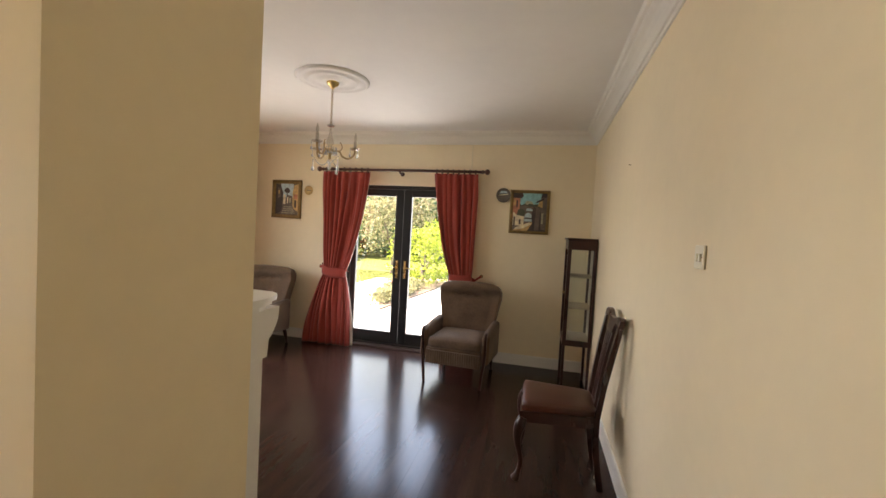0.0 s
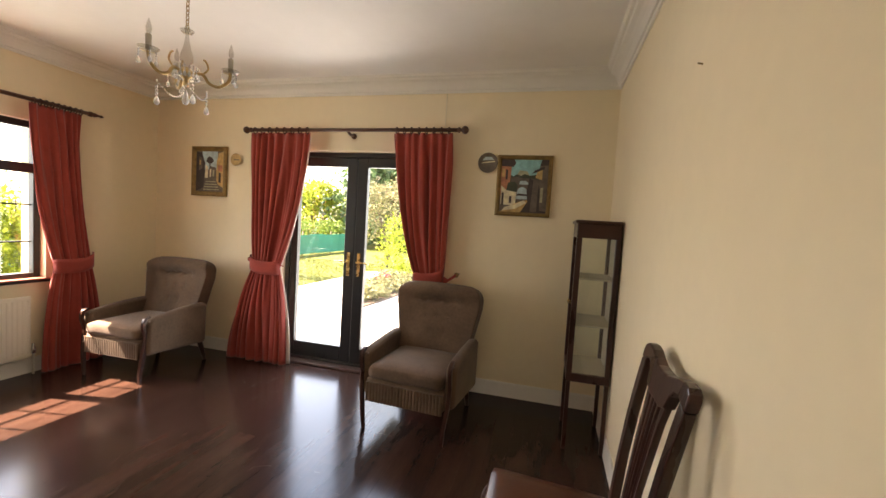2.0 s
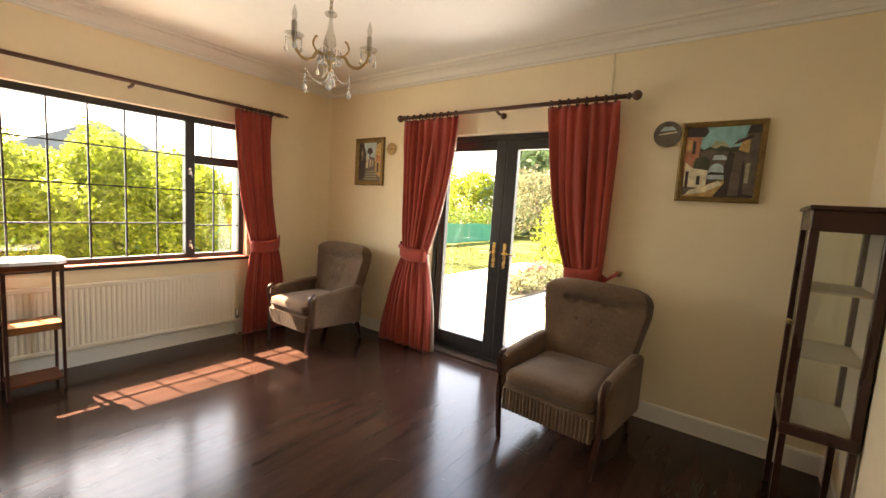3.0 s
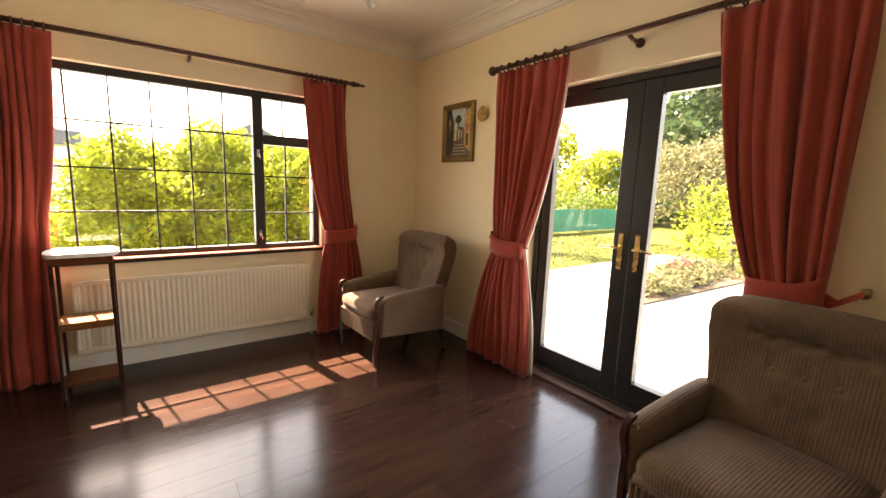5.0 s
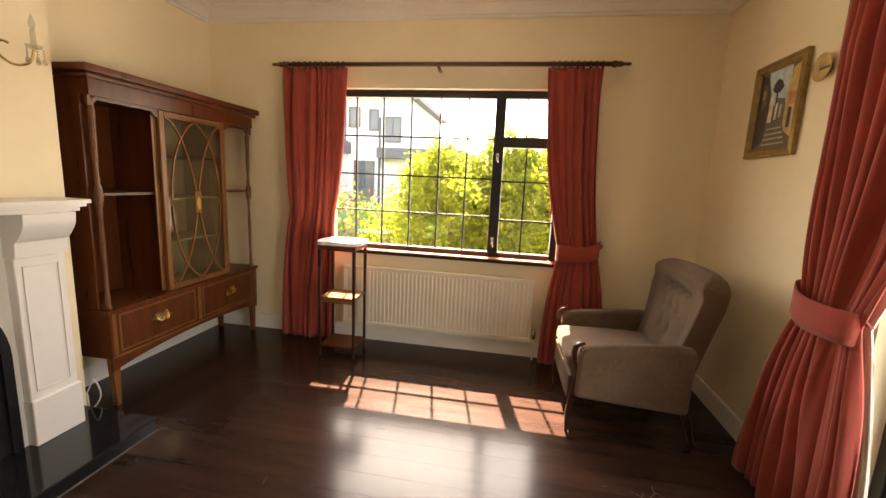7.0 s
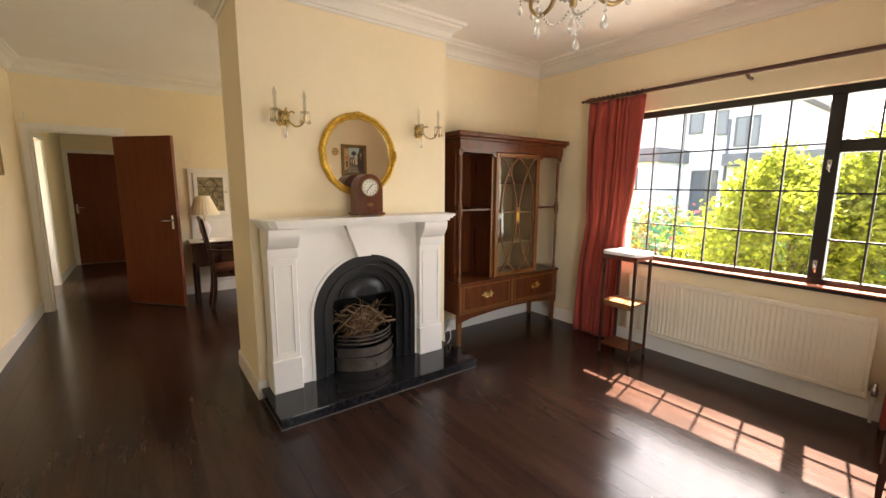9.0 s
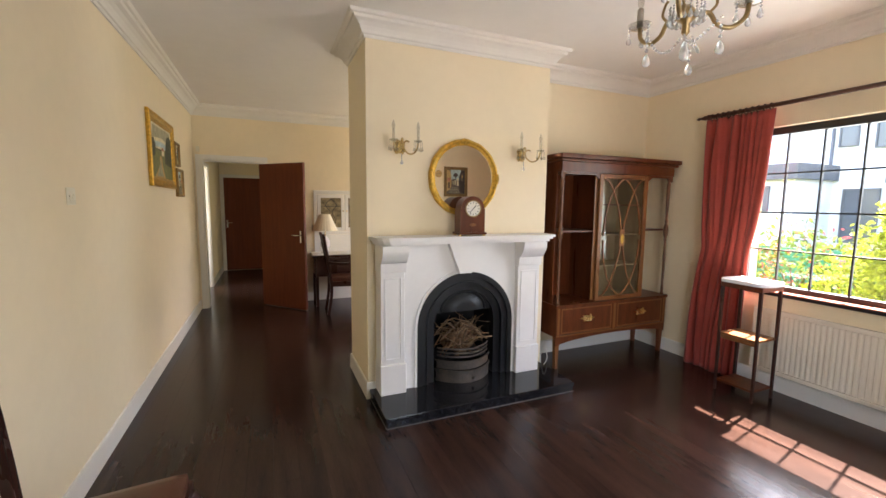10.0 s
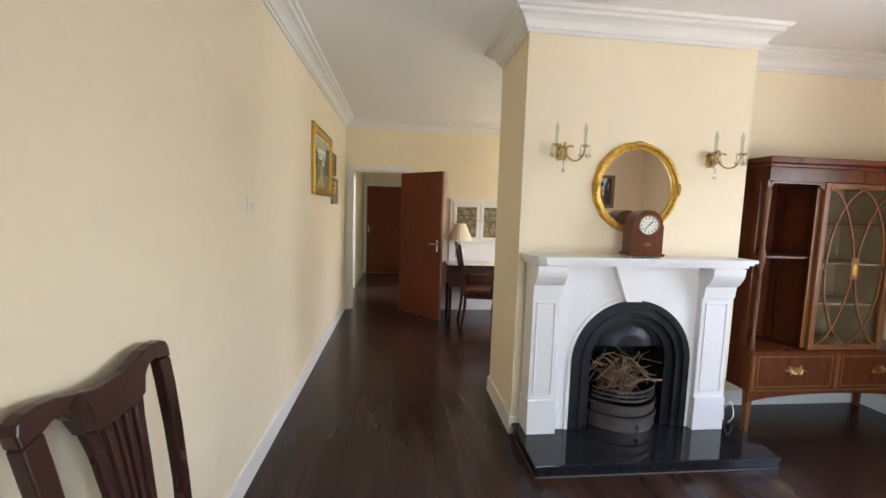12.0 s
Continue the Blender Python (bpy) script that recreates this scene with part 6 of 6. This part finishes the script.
# ---- dining end ----
hatch = tagged(thing("window_2", "white serving hatch with two stained-glass doors", "serving hatch", pose(0, YS, 0)), kind="structure")
part("hatch_frame", made((-2.10, -1.195, 0, 0.022, 1.60, 1.655), (-2.10, -1.195, 0, 0.022, 1.00, 1.045), (-1.24, -1.195, 0, 0.022, 1.045, 1.60), (-2.10, -2.055, 0, 0.022, 1.045, 1.60), bevel=0.003), M_TRIM, hatch)
M_STAIN = mat("stained_glass", (0.16, 0.13, 0.08), 0.25, vary=0.6, scale=18, second=(0.28, 0.22, 0.13))
for a, b in ((-1.645, -1.245), (-2.05, -1.65)):
    dl = part("hatch_door", made((a, a + 0.05, 0.004, 0.030, 1.05, 1.595), (b - 0.05, b, 0.004, 0.030, 1.05, 1.595), (a + 0.05, b - 0.05, 0.004, 0.030, 1.05, 1.10), (a + 0.05, b - 0.05, 0.004, 0.030, 1.545, 1.595), bevel=0.003), M_TRIM, hatch)
    part("pane", made((a + 0.045, b - 0.045, 0.012, 0.016, 1.095, 1.55)), M_STAIN, dl, "patterned stained glass")
    mx_ = (a + b) / 2
    for sgn in (-1, 1):
        part("lead_line", bar(bmesh.new(), curve([(mx_, 0.018, 1.11), (mx_ + sgn * 0.07, 0.018, 1.20), (mx_ + sgn * 0.015, 0.018, 1.33), (mx_ + sgn * 0.08, 0.018, 1.44), (mx_, 0.018, 1.53)], 5), 0.008, 0.004, (0, 1, 0)), M_LEAD, dl)
    part("lead_line", bar(bmesh.new(), [(a + 0.05, 0.018, 1.42), (b - 0.05, 0.018, 1.42)], 0.008, 0.004, (0, 1, 0)), M_LEAD, dl)
    part("knob", lathe(bmesh.new(), [(0.005, 0), (0.005, 0.012), (0.012, 0.018), (0.003, 0.026)], 10, Matrix.Translation((a + 0.025 if a > -1.65 else b - 0.025, 0.03, 1.35)) @ pose(0, 0, 0, -90)), M_BRASS, dl)
setting("dado_panel", made((-2.10, -1.195, YS, YS + 0.012, 0.125, 0.995), bevel=0.003), M_TRIM, "white boarded panel under the hatch", "panelling")
tb = thing("writing_table", "dark writing table with a white cloth runner against the end wall", "table", pose(-1.64, -1.84, 0))
part("tabletop", made((-0.52, 0.52, -0.24, 0.22, 0.705, 0.735), bevel=0.006), M_MAHOG, tb)
part("apron", made((-0.47, 0.47, -0.20, 0.18, 0.43, 0.704)), M_MAHOG, tb)
for x in (-0.46, 0.46):
    for y in (-0.19, 0.17):
        part("leg", bar(bmesh.new(), [(x, y, 0.43), (x, y, 0.0)], [0.050, 0.030], 0.040, (1, 0, 0)), M_MAHOG, tb)
solo("runner", made((-2.14, -1.13, -2.06, -1.64, 0.7355, 0.741), bevel=0.002), M_TRIM, "white cloth runner lying on the writing table", "runner")
lamp = thing("table_lamp", "china table lamp with a pleated cream shade on the writing table", "table lamp", pose(-1.325, -1.88, 0.741))
part("base", lathe(bmesh.new(), [(0.055, 0), (0.060, 0.012), (0.030, 0.024), (0.034, 0.05), (0.062, 0.10), (0.070, 0.15), (0.056, 0.20), (0.026, 0.235), (0.022, 0.25)], 20), M_CHINA, lamp, "white china base with pink flowers")
part("stem", lathe(bmesh.new(), [(0.010, 0.25), (0.010, 0.36)], 10), M_BRASS, lamp)
sd = bmesh.new()
ns = 48
ra, rb_ = [], []
for k in range(ns):
    t, w = 2 * math.pi * k / ns, 1 + 0.02 * (k % 2)
    ra.append((0.175 * w * math.cos(t), 0.175 * w * math.sin(t), 0.33))
    rb_.append((0.075 * w * math.cos(t), 0.075 * w * math.sin(t), 0.565))
va, vb = [sd.verts.new(p) for p in ra], [sd.verts.new(p) for p in rb_]
vc, vd = [sd.verts.new((p[0] * 0.97, p[1] * 0.97, p[2] + 0.001)) for p in ra], [sd.verts.new((p[0] * 0.94, p[1] * 0.94, p[2] - 0.001)) for p in rb_]
for k in range(ns):
    j = (k + 1) % ns
    for q in ((va[k], va[j], vb[j], vb[k]), (vc[j], vc[k], vd[k], vd[j]), (va[j], va[k], vc[k], vc[j]), (vb[k], vb[j], vd[j], vd[k])):
        sd.faces.new(q)
part("shade", sd, M_SHADE, lamp, "pleated cream fabric shade")


# ---- garden ----
def leaves(bm, rnd, centre, radii, n, size, hollow=0.55, lump=0.25, flat=0.0):
    """Small folded leaf blades scattered through an uneven blob."""
    off = Vector((rnd.uniform(0, 50), rnd.uniform(0, 50), rnd.uniform(0, 50)))
    for _ in range(n):
        d = Vector((rnd.gauss(0, 1), rnd.gauss(0, 1), rnd.gauss(0, 1))).normalized()
        r = (hollow + (1 - hollow) * rnd.random() ** 0.5) * (1 + lump * 2 * noise.noise(d * 2.2 + off) + lump * noise.noise(d * 6 + off))
        p = Vector((centre[0] + d.x * radii[0] * r, centre[1] + d.y * radii[1] * r, centre[2] + d.z * radii[2] * r))
        if p.z < GZ + 0.02:
            p.z = GZ + 0.02 + rnd.random() * 0.3
        a = Vector((rnd.uniform(-1, 1), rnd.uniform(-1, 1), rnd.uniform(-0.6, 1.0))).normalized()
        b = a.orthogonal().normalized()
        b.rotate(Matrix.Rotation(rnd.uniform(0, 6.28), 3, a))
        s = size * rnd.uniform(0.6, 1.5)
        q = [p - a * s, p + b * s * 0.42 + a * s * 0.1, p + a * s, p - b * s * 0.42 + a * s * 0.1]
        v = [bm.verts.new(x) for x in q]
        bm.faces.new((v[0], v[1], v[2]))
        bm.faces.new((v[0], v[2], v[3]))
    return bm


def from_leaves(name, bm):
    me = bpy.data.meshes.new(name)
    bm.to_mesh(me)
    bm.free()
    return me


def plant(name, label, category, at, blobs, material, trunk_h=0.0, trunk_r=0.06, size=0.06, seed=1, group="", limbs=5, second=None):
    """A tapered trunk with limbs under a crown of leaf clumps. blobs: offset, radii, number."""
    rnd = random.Random(seed)
    t = thing(name, label, category, pose(at[0], at[1], GZ), group)
    tk = bmesh.new()
    h = max(trunk_h, 0.25)
    tube(tk, curve([(0, 0, -0.05), (rnd.uniform(-0.05, 0.05), rnd.uniform(-0.05, 0.05), h * 0.5), (rnd.uniform(-0.1, 0.1), rnd.uniform(-0.1, 0.1), h)], 4), [trunk_r * (1.3 - 0.06 * k) for k in range(9)], 8)
    for k in range(limbs):
        o, r, _ = blobs[k % len(blobs)]
        e = Vector(o) + Vector((rnd.uniform(-0.5, 0.5) * r[0], rnd.uniform(-0.5, 0.5) * r[1], rnd.uniform(-0.2, 0.4) * r[2]))
        s = Vector((0, 0, h * rnd.uniform(0.55, 0.98)))
        tube(tk, curve([s, (s + e) / 2 + Vector((0, 0, 0.12 * (e - s).length)), e], 4), [trunk_r * (0.65 - 0.06 * q) for q in range(9)], 6)
    part("trunk", tk, M_BARK, t, "bare trunk and limbs")
    cr = bmesh.new()
    for o, r, n in blobs:
        leaves(cr, rnd, (o[0], o[1], o[2] - 0.0), r, n, size)
    for v in cr.verts:
        v.co.z = max(v.co.z, 0.02)
    ob = new("crown", from_leaves("crown", cr))
    ob.data.materials.append(material)
    ob.parent = t
    if second:
        c2 = bmesh.new()
        for o, r, n in blobs:
            leaves(c2, rnd, o, (r[0] * 1.03, r[1] * 1.03, r[2] * 1.03), n // 6, size * 0.8, hollow=0.85)
        o2 = new("blossom", from_leaves("blossom", c2))
        o2.data.materials.append(second)
        o2.parent = t
    return t


# the bush outside the window
for k, (x, y, rx, ry, rz, n) in enumerate(((-7.0, 2.75, 0.85, 0.85, 0.95, 21000), (-7.2, 3.7, 0.85, 0.85, 1.08, 22000), (-7.3, 4.75, 0.9, 0.9, 0.98, 21000), (-8.6, 6.2, 0.9, 1.0, 1.0, 1500))):
    plant("bush", "dense yellow-green garden bush in sun outside the window", "bush", (x, y), [((0, 0, rz * 0.95), (rx, ry, rz), n), ((0.1, -0.2, rz * 1.55), (rx * 0.6, ry * 0.6, rz * 0.55), n // 3)], M_LEAF_Y, 0.5, 0.05, 0.031, 11 + k, "sunlit bushes")
for k, (x, y, rx, rz, n) in enumerate(((-7.3, 1.75, 0.55, 0.62, 1300), (-7.6, 0.85, 0.6, 0.70, 1300), (-7.4, -0.1, 0.6, 0.62, 1100), (-8.4, 1.5, 0.5, 0.5, 700), (-8.3, -1.2, 0.7, 0.75, 900))):
    plant("shrub", "low leafy shrub in the border beside the house", "shrub", (x, y), [((0, 0, rz * 0.9), (rx, rx, rz), n)], M_LEAF_Y if k % 2 == 0 else M_LEAF_G, 0.3, 0.03, 0.045, 31 + k, "border shrubs", second=M_LEAF_R if k == 1 else None)
# garden beyond the French doors
plant("shrub", "bright rounded shrub at the end of the planting bed", "shrub", (-3.70, 12.3), [((0, 0, 0.95), (1.15, 1.1, 1.0), 3200), ((0.5, 0.3, 1.45), (0.8, 0.8, 0.6), 900)], M_LEAF_Y, 0.6, 0.05, 0.05, 51, "border shrubs")
plant("apple_tree", "small blossoming tree with pale leaves behind the bed", "tree", (-5.7, 15.0), [((0, 0, 1.9), (1.3, 1.2, 1.0), 2600), ((0.7, 0.4, 2.6), (0.9, 0.9, 0.7), 1200), ((-0.6, -0.2, 2.4), (0.7, 0.7, 0.6), 800)], M_LEAF_P, 1.3, 0.09, 0.058, 52, second=M_LEAF_T)
plant("apple_tree", "small thin garden tree on the lawn", "tree", (-7.6, 10.6), [((0, 0, 1.35), (0.55, 0.55, 0.7), 700), ((0.2, 0.2, 1.9), (0.4, 0.4, 0.4), 300)], M_LEAF_G, 1.0, 0.035, 0.05, 53)
for k, (x, y, h, r) in enumerate(((-9.4, 24, 9.4, 3.3), (-7.0, 25, 9.6, 3.0), (-5.2, 27, 8.4, 2.8), (-1.8, 24, 8.0, 2.7), (-11.2, 29, 7.0, 2.4), (1.6, 25, 7.5, 2.6))):
    plant("conifer", "tall dark evergreen tree at the end of the garden", "tree", (x, y), [((0, 0, h * 0.30), (r, r, h * 0.28), 3000), ((0.2, 0, h * 0.58), (r * 0.8, r * 0.8, h * 0.26), 2600), ((0, 0.2, h * 0.85), (r * 0.5, r * 0.5, h * 0.2), 1300)], M_LEAF_D, h * 0.6, 0.16, 0.20, 61 + k, "evergreen trees")
for k, (x, y, h, r) in enumerate(((-13.5, 22.5, 3.3, 2.0), (-12.0, 26.5, 3.6, 2.1), (-15.5, 17.5, 3.0, 1.9), (-15.5, 12.5, 2.7, 1.7), (-17.0, 8.0, 2.5, 1.5), (-8.5, 25.0, 3.4, 1.9), (-18, 24, 5.0, 2.0))):
    plant("garden_tree", "leafy green tree beyond the garden fence", "tree", (x, y), [((0, 0, h * 0.55), (r, r, h * 0.5), 3200), ((0.5, -0.3, h * 0.85), (r * 0.6, r * 0.6, h * 0.3), 1100)], M_LEAF_G if k % 3 else M_LEAF_Y, h * 0.4, 0.1, 0.125, 71 + k, "boundary trees")
rnd = random.Random(5)
hd = bmesh.new()
for k in range(26):
    leaves(hd, rnd, (-11.2 + 0.2 * math.sin(k), 8.2 + 0.62 * k, 0.55), (0.55, 0.62, 0.80), 330, 0.07, hollow=0.7, lump=0.12)
hedge = new("hedge", from_leaves("hedge", hd))
hedge.data.materials.append(M_LEAF_G)
tagged(hedge, "long clipped green hedge behind the net fence", "hedge", kind="stuff")
net = thing("net_fence", "low green windbreak net fence along the lawn", "fence", pose(-9.9, 0, GZ))
nb = bmesh.new()
ys = [-6 + 0.5 * k for k in range(54)]
for a, b in zip(ys, ys[1:]):
    w0, w1 = 0.03 * math.sin(a * 2.1), 0.03 * math.sin(b * 2.1)
    f = [nb.verts.new(p) for p in ((w0, a, 0.06), (w1, b, 0.06), (w1 * 1.6, b, 0.86 + 0.02 * math.sin(3 * b)), (w0 * 1.6, a, 0.86 + 0.02 * math.sin(3 * a)))]
    g = [nb.verts.new((v.co.x - 0.012, v.co.y, v.co.z)) for v in f]
    for q in ((f[0], f[1], f[2], f[3]), (g[3], g[2], g[1], g[0]), (f[3], f[2], g[2], g[3]), (f[1], f[0], g[0], g[1])):
        nb.faces.new(q)
part("net", nb, M_NET, net)
for k in range(13):
    part("post", tube(bmesh.new(), [(-0.04, -5.8 + 2.2 * k, 0), (-0.04, -5.8 + 2.2 * k, 1.0)], 0.025, 8), M_BARK, net)

# planting bed beside the path
bed = bmesh.new()
prism(bed, [(-3.35, 7.9), (-3.1, 11.7), (-3.2, 14.0), (-4.7, 14.0), (-4.3, 11.2), (-3.75, 8.9)], GZ - 0.04, GZ + 0.05, "xy")
setting("planting_bed", bed, M_SOIL, "soil planting bed beside the path", "flower bed")
tuft = bmesh.new()
for k in range(60):
    y = rnd.uniform(8.3, 11.6)
    x = -3.35 - rnd.uniform(0.05, 0.25 + 0.2 * (y - 8.0))
    leaves(tuft, rnd, (x, y, GZ + 0.18), (0.24, 0.24, 0.2), 60, 0.045, hollow=0.2)
tf = new("bed_plants", from_leaves("bed_plants", tuft))
tf.data.materials.append(M_LEAF_P)
tagged(tf, "low straw-coloured and green plants in the bed", "plants", kind="stuff")
red = bmesh.new()
for x, y in ((-3.75, 10.1),):
    leaves(red, rnd, (x, y, GZ + 0.3), (0.16, 0.16, 0.2), 90, 0.04)
rp = new("flower_clump", from_leaves("flower_clump", red))
rp.data.materials.append(M_LEAF_R)
tagged(rp, "reddish flowering clump in the planting bed", "flowers", kind="stuff")
gt = bmesh.new()
for k in range(16000):
    x, y = rnd.uniform(-9.6, -5.58), rnd.uniform(6.5, 15.5)
    a = rnd.uniform(0, 6.28)
    h = rnd.uniform(0.012, 0.035)
    v = [gt.verts.new(p) for p in ((x - 0.012 * math.cos(a), y - 0.012 * math.sin(a), GZ), (x + 0.012 * math.cos(a), y + 0.012 * math.sin(a), GZ), (x + rnd.uniform(-0.04, 0.04), y + rnd.uniform(-0.04, 0.04), GZ + h))]
    gt.faces.new(v)
gr_ = new("grass", from_leaves("grass", gt))
gr_.data.materials.append(M_GRASS)
tagged(gr_, "mown grass blades on the lawn", "grass", kind="stuff")
joints = bmesh.new()
box(joints, -5.16, -0.6, 8.043, 8.061, GZ + 0.02, GZ + 0.0215)
box(joints, -5.17, -5.152, 8.061, 13.0, GZ + 0.02, GZ + 0.0217)
part("joint", joints, M_SOIL, patio, "dark joints between the patio slabs")


# ---- neighbouring house ----
def far_window(parent, x, y0, y1, z0, z1, bars=1):
    w = part("window", made((x, x + 0.05, y0, y1, z0, z1)), M_DARKGLASS, parent, "dark window")
    t = 0.06
    fr = made((x + 0.03, x + 0.09, y0 - t, y0, z0 - t, z1 + t), (x + 0.03, x + 0.09, y1, y1 + t, z0 - t, z1 + t), (x + 0.03, x + 0.09, y0, y1, z1, z1 + t), (x + 0.03, x + 0.13, y0, y1, z0 - t, z0))
    for k in range(bars):
        ym = y0 + (y1 - y0) * (k + 1) / (bars + 1)
        box(fr, x + 0.03, x + 0.08, ym - 0.03, ym + 0.03, z0, z1)
    part("frame", fr, M_SLATE, w)


hs = thing("house", "white rendered two-storey neighbouring house with grey flat-roofed wings", "house", pose(-22, 0, GZ))
part("wall", made((-9, 0, -13, -1.9, 0, 5.6)), M_RENDER, hs)
part("roof", prism(bmesh.new(), [(-13.4, 5.6), (-1.5, 5.6), (-1.5, 5.85), (-7.4, 8.2), (-13.4, 5.85)], -9.4, 0.45, "yz"), M_SLATE, hs, "grey pitched roof")
w1 = part("wing", made((0, 2.6, -13, -5.2, 0, 2.75)), M_RENDER, hs)
part("wing_roof", made((-0.02, 2.9, -13.2, -5.0, 2.75, 3.35)), M_SLATE, w1, "deep grey flat-roof fascia")
w2 = part("wing", made((-6, 0.6, -1.9, 0.9, 0, 2.55)), M_RENDER, hs)
part("wing_roof", made((-6.2, 0.9, -3.3, 1.1, 2.55, 3.05)), M_SLATE, w2, "grey flat-roof fascia")
far_window(hs, 0.0, -5.05, -4.55, 4.15, 5.05, 0)
far_window(hs, 0.0, -3.95, -3.55, 4.0, 4.95, 0)
far_window(hs, 0.0, -3.15, -2.35, 3.45, 4.6, 1)
far_window(hs, 2.6, -7.0, -6.1, 1.55, 2.45, 1)
far_window(hs, 0.0, -4.75, -3.75, 0.3, 2.35, 1)
for y, z0, z1 in ((-5.3, 0, 5.6), (-3.42, 0.1, 4.6)):
    part("drainpipe", tube(bmesh.new(), [(0.08, y, z0), (0.08, y, z1)], 0.06, 8), M_SLATE, hs)
for k, (x, y, w, d, h) in enumerate(((-30, 8, 8, 6, 3.0), (-34, -1, 7, 3, 2.6))):
    h2 = thing("house", "distant low white house with a grey roof", "house", pose(x, y, GZ))
    part("wall", made((-w / 2, w / 2, -d / 2, d / 2, 0, h)), M_RENDER, h2)
    part("roof", prism(bmesh.new(), [(-d / 2 - 0.3, h), (d / 2 + 0.3, h), (0, h + 1.6)], -w / 2 - 0.3, w / 2 + 0.3, "yz"), M_SLATE, h2)
    far_window(h2, w / 2, -1.2, 0.0, 1.0, 2.1)

# ---- sill tiles and floor boards ----
k, y = 0, WY0
while y < WY1 - 0.01:
    e = min(y + 0.148, WY1 + 0.02)
    part("tile", made((XW - 0.062, XW + 0.032, y + 0.002, e - 0.002, WZ0 + 0.0025, WZ0 + 0.012), bevel=0.002), M_TILE, sill)
    y = e
rnd = random.Random(9)
BW = 0.1335
n_col = int((XE - XW) / BW) + 1
for c in range(n_col):
    x0 = XW + c * BW
    x1 = min(x0 + BW, XE)
    runs = [(YS - 0.12, YN + 0.0)] if x1 > BX1 else [(YS, YD), (YA if x1 < BX0 else YB, YN)]
    for a, b in runs:
        y = a
        first = rnd.uniform(0.6, 2.6)
        while y < b - 0.01:
            e = min(y + first, b)
            if b - e < 0.35:
                e = b
            part("board", made((x0 + 0.0004, x1 - 0.0004, y + 0.0004, e - 0.0004, -0.0125, rnd.uniform(-0.0005, 0.0))), M_FLOOR, floor)
            y, first = e, rnd.uniform(1.8, 3.0)
for c in range(11):
    x0 = -0.92 + c * BW
    if x0 < 0.36:
        part("board", made((x0 + 0.0012, x0 + BW - 0.0012, HY, YS - 0.121, -0.0125, 0.0)), M_FLOOR, floor)
for c in range(9):
    part("board", made((0.42 + c * BW, 0.418 + (c + 1) * BW, -4.6, -2.3, -0.0125, 0.0)), M_FLOOR, floor)

# pale scuffs and scratches worn into the boards before the French doors
rnd = random.Random(77)
sc = bmesh.new()
for k in range(46):
    x, y = -2.62 + rnd.gauss(0, 0.20), 4.36 + rnd.gauss(0, 0.13)
    a, n, w = rnd.choice((0.5, 0.7, 2.2)) + rnd.gauss(0, 0.5), rnd.randint(2, 5), rnd.uniform(0.0007, 0.0022)
    if k > 33:
        x, y = -1.9 + rnd.gauss(0, 0.5), 3.4 + rnd.gauss(0, 0.5)
    line = []
    for _ in range(n):
        line.append((x, y, 0.0004))
        a += rnd.gauss(0, 0.35)
        step = rnd.uniform(0.012, 0.045)
        x, y = x + step * math.cos(a), y + step * math.sin(a)
    if len(line) > 1:
        for p, q in zip(line, line[1:]):
            d = (Vector(q) - Vector(p)).normalized() * w
            o = Vector((-d.y, d.x, 0))
            sc.faces.new([sc.verts.new(Vector(c)) for c in (Vector(p) - d, Vector(p) + o, Vector(q) + d, Vector(p) - o)][:4])
M_SCUFF = mat("worn_board_scratch", (0.115, 0.075, 0.052), 0.6, vary=0.3, scale=30)
tagged(solo("floor_scratches", sc, M_SCUFF, "pale scratches worn into the dark floorboards", "scratches"), kind="stuff")
